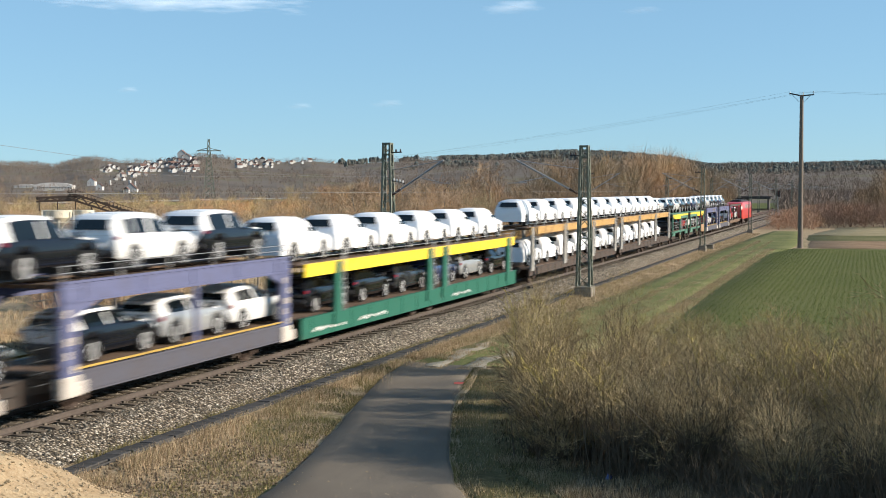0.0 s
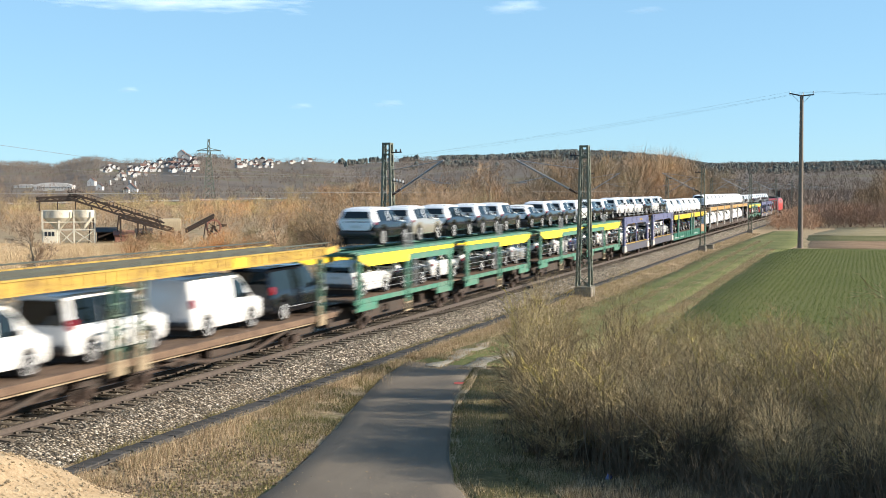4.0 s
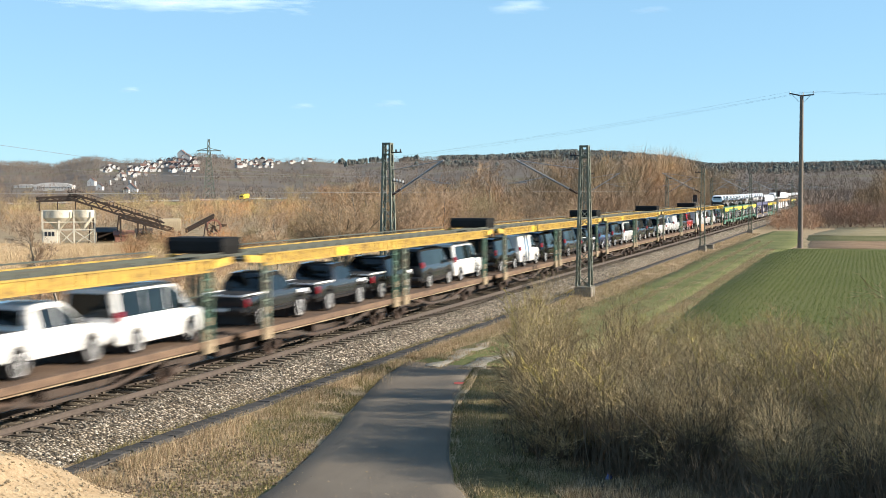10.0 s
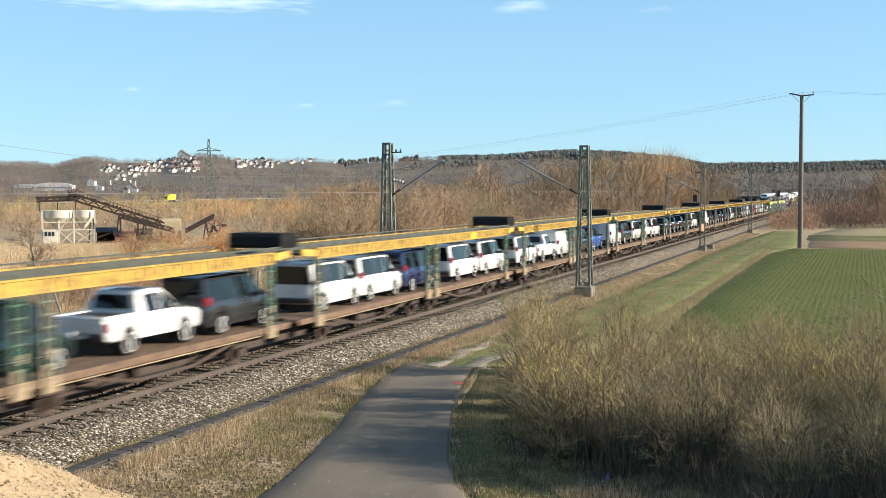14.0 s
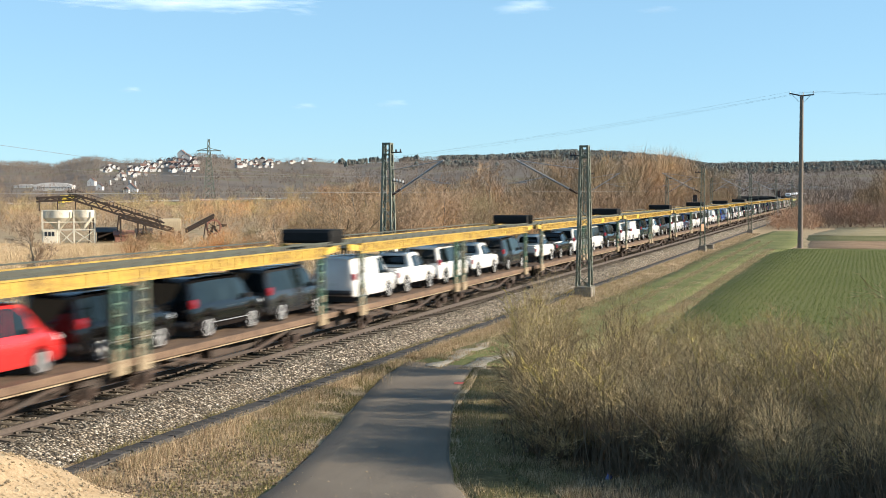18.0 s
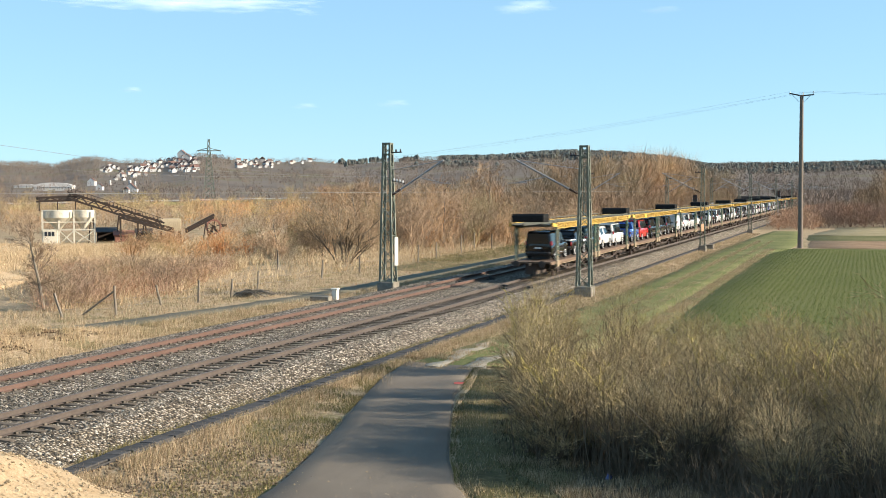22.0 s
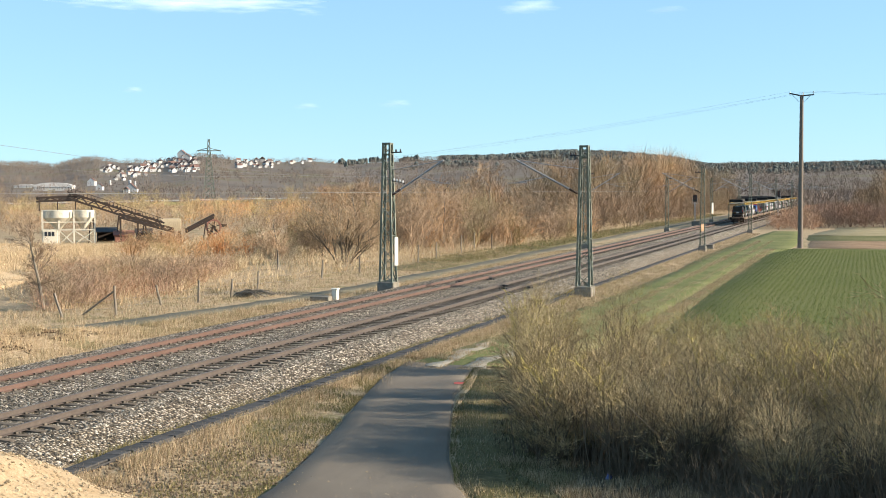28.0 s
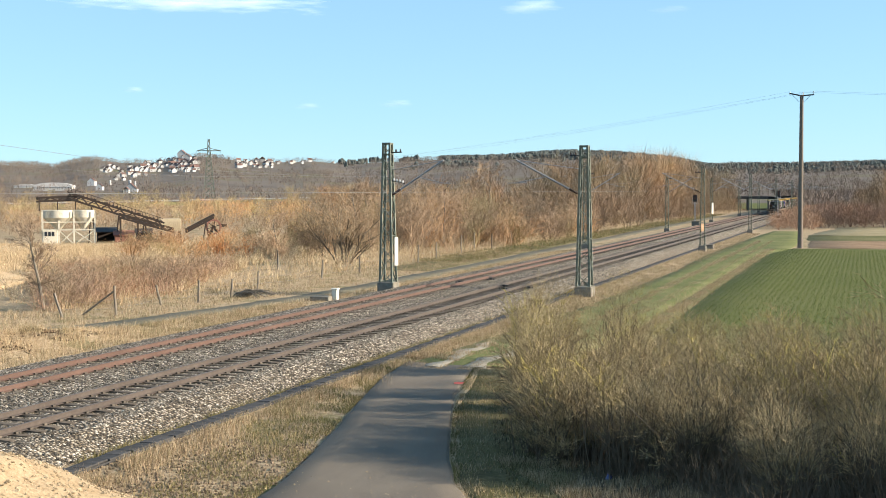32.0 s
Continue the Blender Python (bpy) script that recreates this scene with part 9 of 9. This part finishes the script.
# ---------------- clouds ----------------
def cloud_mat(name, dense, glow):
    m, nt, bs = bsdf_mat(name)
    tc = nt.nodes.new("ShaderNodeTexCoord")
    mp = nt.nodes.new("ShaderNodeMapping")
    mp.inputs["Scale"].default_value = (0.006, 0.01, 0.05)
    link(nt, tc.outputs["Object"], mp.inputs["Vector"])
    n = nt.nodes.new("ShaderNodeTexNoise")
    n.inputs["Detail"].default_value = 6
    n.inputs["Scale"].default_value = 1.4
    link(nt, mp.outputs["Vector"], n.inputs["Vector"])
    ln = nt.nodes.new("ShaderNodeVectorMath")
    ln.operation = "LENGTH"
    gm = nt.nodes.new("ShaderNodeMapping")
    gm.inputs["Location"].default_value = (-1, -1, -1)
    gm.inputs["Scale"].default_value = (2, 2, 2)
    link(nt, tc.outputs["Generated"], gm.inputs["Vector"])
    sep = nt.nodes.new("ShaderNodeSeparateXYZ")
    link(nt, gm.outputs["Vector"], sep.inputs[0])
    rr = mathn(nt, "SQRT", mathn(nt, "ADD", mathn(nt, "POWER", mathn(nt, "ABSOLUTE", sep.outputs["X"]), 2.0), mathn(nt, "POWER", mathn(nt, "ABSOLUTE", sep.outputs["Z"]), 2.0)))
    edge = mathn(nt, "SUBTRACT", 1.0, rr)
    a = ramp(nt, mathn(nt, "ADD", mathn(nt, "MULTIPLY", edge, 0.55), mathn(nt, "MULTIPLY", n.outputs["Fac"], 0.75)), [(0.55, (0, 0, 0)), (1.1, (dense,) * 3)])
    al = mathn(nt, "MULTIPLY", a, 1.0)
    al = mathn(nt, "MULTIPLY", al, mathn(nt, "GREATER_THAN", edge, 0.0))
    link(nt, al, bs.inputs["Alpha"])
    bs.inputs["Base Color"].default_value = (0.95, 0.95, 0.95, 1)
    # Emission stands in for the sunlight that the cloud scatters.
    bs.inputs["Emission Color"].default_value = (0.92, 0.96, 1, 1)
    bs.inputs["Emission Strength"].default_value = glow
    bs.inputs["Roughness"].default_value = 1
    return m


M["cloud"] = cloud_mat("thin_cloud", 0.3, 0.6)
M["wisp"] = cloud_mat("faint_cloud", 0.14, 0.4)


def cloud(c, yp, w, h, drift, label, mat="cloud"):
    r = 4200.0
    k = r / FOCAL
    n = 24
    v, f = [], []
    for i in range(n + 1):
        t = -1 + 2 * i / n
        for j in range(5):
            z = -1 + 2 * j / 4
            v.append((t * w * k / 2, 30 * t * t + 20 * z * z, z * h * k / 2))
    for i in range(n):
        for j in range(4):
            f.append((i * 5 + j, i * 5 + 5 + j, i * 5 + 6 + j, i * 5 + 1 + j))
    ob = thing("cloud", Matrix(), label, "cloud", "thin clouds", data=quick_mesh("cloud", v, f, M[mat], True))
    ob.visible_shadow = False
    rows = []
    for t in (0.0, 10.0, 20.0, 32.0):
        cc = c + drift * t / 32
        x, y = polar(cc, r)
        rows.append((t, pose(x, y, EYE.z + (339 - yp) * k * 1.0, 0, 0, -math.degrees(math.atan2(x, y)))))
    ob.matrix_basis = rows[0][1]
    MOVERS.append((ob, rows))


cloud(312, 12, 660, 54, 32, "long thin white cloud streak in the blue sky")
cloud(912, 14, 150, 34, 32, "small thin white cloud in the blue sky")
cloud(1140, 24, 110, 16, 50, "faint cloud wisp in the blue sky", "wisp")
cloud(231, 163, 56, 14, 10, "tiny faint cloud wisp in the blue sky", "wisp")
cloud(535, 188, 70, 14, 12, "tiny faint cloud wisp in the blue sky", "wisp")
cloud(690, 183, 90, 18, 16, "tiny faint cloud wisp in the blue sky", "wisp")
# ---------------- small things beside the tracks ----------------
def fence_post(x, y, h, lean, turn, label="weathered grey wooden fence post in dry grass"):
    g = Geo()
    secs = []
    for i in range(4):
        z = -0.3 + (h + 0.3) * i / 3
        r = 0.075 - 0.012 * i / 3
        secs.append([(r * math.cos(t) + 0.015 * math.sin(i * 2.1), r * math.sin(t), z) for t in (2 * math.pi * j / 7 for j in range(7))])
    g.ring_join(secs)
    return thing("fence_post", pose(x, y, land(x, y), lean[0], lean[1], turn), label, "post", "fence posts", data=g.mesh("fence_post", M["post"], 40))


for i, (x, y, h, lx, ly) in enumerate(((-39.6, 55.2, 1.35, 4, -17), (-37.4, 56.8, 1.6, 0, -2), (-38.2, 62.6, 1.25, 2, -18), (-36.9, 64.6, 1.35, 3, -9), (-36.6, 68.0, 1.2, 2, -7), (-38.1, 74.5, 1.3, 1, -3),
                                       (-38.0, 84.7, 1.5, 1, -3), (-38.3, 92.8, 1.4, 0, 1), (-38.4, 99.0, 1.5, 0, -2), (-38.4, 107, 1.7, 0, 2),
                                       (-38.7, 113, 1.7, 0, 0), (-39.4, 123, 2.0, 0, 1), (-39.2, 127, 2.1, 0, 0), (-39.6, 135, 1.8, 0, -1), (-39.8, 144, 1.8, 0, 1))):
    fence_post(x, y, h, (lx, ly), i * 37)
g = Geo()
g.tube((-39.4, 56.6, -0.8), (-37.5, 56.8, 0.55), 0.06, 0.05, 7)
thing("fence_strut", Matrix(), "leaning grey wooden strut against a fence post", "post", data=g.mesh("fence_strut", M["post"], 40))


def build_fence_wire():
    root = thing("fence_wire", Matrix(), "thin rusty fence wire between wooden posts", "wire")
    pts = [(-39.6, 55.2), (-37.4, 56.8), (-38.2, 62.6), (-36.9, 64.6), (-36.6, 68.0), (-38.1, 74.5), (-38.0, 84.7), (-38.3, 92.8), (-38.4, 107), (-39.2, 127), (-39.8, 144)]
    for z in (0.45, 0.85):
        g = Geo()
        for (a, b), (c, d) in zip(pts, pts[1:]):
            m = ((a + c) / 2, (b + d) / 2)
            g.tube((a, b, land(a, b) + z), (*m, land(*m) + z - 0.12), 0.006, n=3)
            g.tube((*m, land(*m) + z - 0.12), (c, d, land(c, d) + z), 0.006, n=3)
        part("strand", g.mesh("strand", M["wire"]), root)


build_fence_wire()


def roots_heap(x, y):
    rnd = prng(9)
    segs = []
    for i in range(26):
        a, d = rnd.uniform(-0.6, 0.6), rnd.uniform(0.8, 2.2)
        p = Vector((rnd.gauss(0, 0.25), rnd.gauss(0, 0.2), 0.0))
        for k in range(4):
            q = p + Vector((d / 4 * math.cos(a), d / 4 * math.sin(a), 0.28 - 0.16 * k + rnd.gauss(0, 0.04)))
            segs.append((*p, *q, 0.045 - 0.006 * k, 0.04 - 0.006 * k))
            p = q
    thing("branch_pile", pose(x, y, land(x, y), 0, 0, 10), "pile of grey dead branches in the dry grass", "branches", data=prisms("branch_pile", segs, M["post"], 5))


roots_heap(-36.3, 68.8)


def concrete_box(x, y, w, d, h, z, label, name="cable_box", lid=True, mat="concrete"):
    root = thing(name, pose(x, y, z, 0, 0, 2), label, "cable box")
    g = Geo()
    g.box((0, 0, h / 2), (w, d, h), cham=0.04)
    part("body", g.mesh("body", M[mat]), root)
    if lid:
        g = Geo()
        g.box((0, 0, h + 0.04), (w + 0.08, d + 0.08, 0.08), cham=0.02)
        part("lid", g.mesh("lid", M[mat]), root)
    return root


concrete_box(-29.9, 68.6, 0.34, 0.36, 0.62, -0.7, "pale concrete marker box beside the far track", mat="sign_white")
concrete_box(-30.6, 68.2, 1.2, 0.9, 0.3, -0.75, "low dark concrete slab beside the far track", "concrete_slab", False)
concrete_box(-16.7, 65.6, 0.7, 0.6, 0.6, -0.75, "dark weathered cable chamber beside the ballast", mat="bark")
concrete_box(-16.2, 141.3, 1.0, 0.8, 0.45, -0.75, "weathered concrete cable chamber beside the ballast")
concrete_box(-16.4, 77.3, 0.35, 0.35, 0.75, -0.75, "small pale concrete marker post beside the mast", "marker_post")
concrete_box(-27.6, 221, 1.4, 0.8, 0.8, -0.4, "grey-blue switch cabinet beside the signal", "switch_cabinet")


def mast_board(x, y, z0, z1, w, mat, label):
    g = Geo()
    g.box((0, 0, 0), (w, 0.04, z1 - z0), cham=0.01)
    root = thing("mast_board", pose(x, y, (z0 + z1) / 2, 0, 0, 48), label, "board", data=g.mesh("mast_board", mat))
    return root


mast_board(-27.95, 73.8, 1.1, 2.9, 0.26, M["sign_white"], "narrow white kilometre board on the mast")
mast_board(-16.2, 135.5, 1.45, 2.25, 0.4, M["sign_orange"], "orange and white warning board on the mast")
mast_board(-28.45, 254.2, 1.2, 3.4, 0.5, M["sign_white"], "white board on a far mast")


def ground_coupler(x, y):
    g = Geo()
    g.box((0, 0, 0.02), (0.26, 0.2, 0.12), cham=0.03)
    g.box((0.12, 0.22, 0.0), (0.14, 0.16, 0.09), cham=0.02)
    g.box((-0.18, -0.2, 0.0), (0.13, 0.16, 0.08), cham=0.02)
    return thing("track_magnet", pose(x, y, -0.12), "dark iron track device beside the rail", "track device", "track devices", data=g.mesh("track_magnet", M["dark_iron"]))


for x, y in ((-23.6, 80.3), (-24.9, 77.5), (-24.3, 82), (-20.6, 72.8), (-19.3, 74.0), (-21.2, 75)):
    ground_coupler(x, y)


def build_heap():
    cx, cy, R, H = -17.6, 18.8, 6.0, 2.6
    v, f = [], []
    n, m = 72, 26
    for i in range(m + 1):
        r = R * i / m
        for j in range(n):
            a = 2 * math.pi * j / n
            x, y = cx + r * math.cos(a), cy + r * math.sin(a) * 0.8
            h = H * max(0, 1 - (i / m)) ** 1.05
            h = h - 0.25 * math.exp(-(r / 0.9) ** 2)
            v.append((x, y, -0.8 + h + 0.14 * noise.noise((x * 1.2, y * 1.2, 4)) + 0.05 * noise.noise((x * 5, y * 5, 4))))
    for i in range(m):
        for j in range(n):
            k = (j + 1) % n
            f.append((i * n + j, i * n + k, (i + 1) * n + k, (i + 1) * n + j))
    thing("sand_mound", Matrix(), "mound of yellow-brown sandy gravel beside the path", "mound", data=quick_mesh("sand_mound", v, f, M["sand"], True))

    def hz(x, y):
        t = math.hypot(x - cx, (y - cy) / 0.8) / R
        return -0.8 + H * max(0, 1 - t) ** 1.05 - 0.25 * math.exp(-(t * R / 0.9) ** 2) + 0.14 * noise.noise((x * 1.2, y * 1.2, 4)) + 0.05 * noise.noise((x * 5, y * 5, 4)) + 0.002
    stones("heap_pebbles", 9500, (cx - 4.9, cx + 4.9, cy - 3.4, cy + 4.2), hz, (0.012, 0.046), M["pebble"], 8, "loose pebbles on the gravel heap", "stones")


build_heap()
M["mound_soil"] = varied("crumbly_brown_soil", ((0.09, 0.06, 0.04), (0.165, 0.112, 0.072), (0.27, 0.195, 0.125)), 9, 3.0, 0.95, per_island=0.4)
stones("mound_clods", 1500, (-35.4, -31.2, 38.6, 48.6), lambda x, y: land(x, y) + 0.01, (0.03, 0.085), M["mound_soil"], 79, "crumbly brown soil clods on the old mound", "soil")
stones("path_side_gravel", 5000, (-17.0, -12.3, 20, 29), lambda x, y: land(x, y) + 0.02, (0.015, 0.05), M["brown_gravel"], 9, "brown gravel spread beside the path", "stones")

g = Geo()
g.ring_join([[(0.16 * math.cos(t) * (1 + 0.2 * math.sin(3 * t)), 0.26 * math.sin(t) * (1 + 0.2 * math.cos(2 * t)), z) for t in (2 * math.pi * j / 12 for j in range(12))] for z in (0, 0.006)])
M["red_mark"] = varied("sprayed_red_mark", ((0.35, 0.06, 0.05), (0.5, 0.09, 0.07), (0.6, 0.2, 0.16)), 12, 2, 0.8)
thing("paint_mark", pose(-12.85, 39.8, land(-12.85, 39.8) + 0.07), "red sprayed mark on the asphalt path", "paint mark", data=g.mesh("paint_mark", M["red_mark"]))

g = Geo()
g.ring_join([[(0.16 * math.cos(t), 0.1 * math.sin(t), 0.0) for t in (math.pi * j / 4 for j in range(8))], [(0.12 * math.cos(t) + 0.03, 0.08 * math.sin(t), 0.12) for t in (math.pi * j / 4 for j in range(8))],
             [(0.05 * math.cos(t), 0.04 * math.sin(t) + 0.02, 0.2) for t in (math.pi * j / 4 for j in range(8))]])
thing("litter_bag", pose(-5.35, 27.6, land(-5.35, 27.6) + 0.04, 0, 0, 20) @ Matrix.Scale(0.6, 4), "crumpled blue plastic bag under the bushes", "litter", data=g.mesh("litter_bag", PAINT["navy"], 50))

# pale grit scattered on the asphalt
stones("path_grit", 420, (-15.6, -8.8, 24, 44), lambda x, y: land(x, y) + 0.062 if np.interp(y, PATH_Y, PATH_L) < x < np.interp(y, PATH_Y, PATH_R) else -2.0, (0.012, 0.026), M["pebble"], 77,
       "small pale stones scattered on the asphalt path", "stones")
stones("rut_gravel", 1500, (-15.6, -12.8, 43, 52), lambda x, y: land(x, y) + 0.07 if -15.5 < x < -14.5 or -14.0 < x < -12.9 else -2.0, (0.015, 0.045), M["pebble"], 78, "pale gravel in the wheel ruts", "stones")


# ---------------- movement ----------------
def motions():
    for ob, s, z in TRAIN:
        rows = [(t, pose(NEAR_X, 34.0 + SPEED * (t - 20.0) + s, z)) for t in (0.0, 8.0, 16.0, 24.0, 32.0)]
        walk(ob, rows)
    for ob, rows in MOVERS:
        walk(ob, rows)


motions()
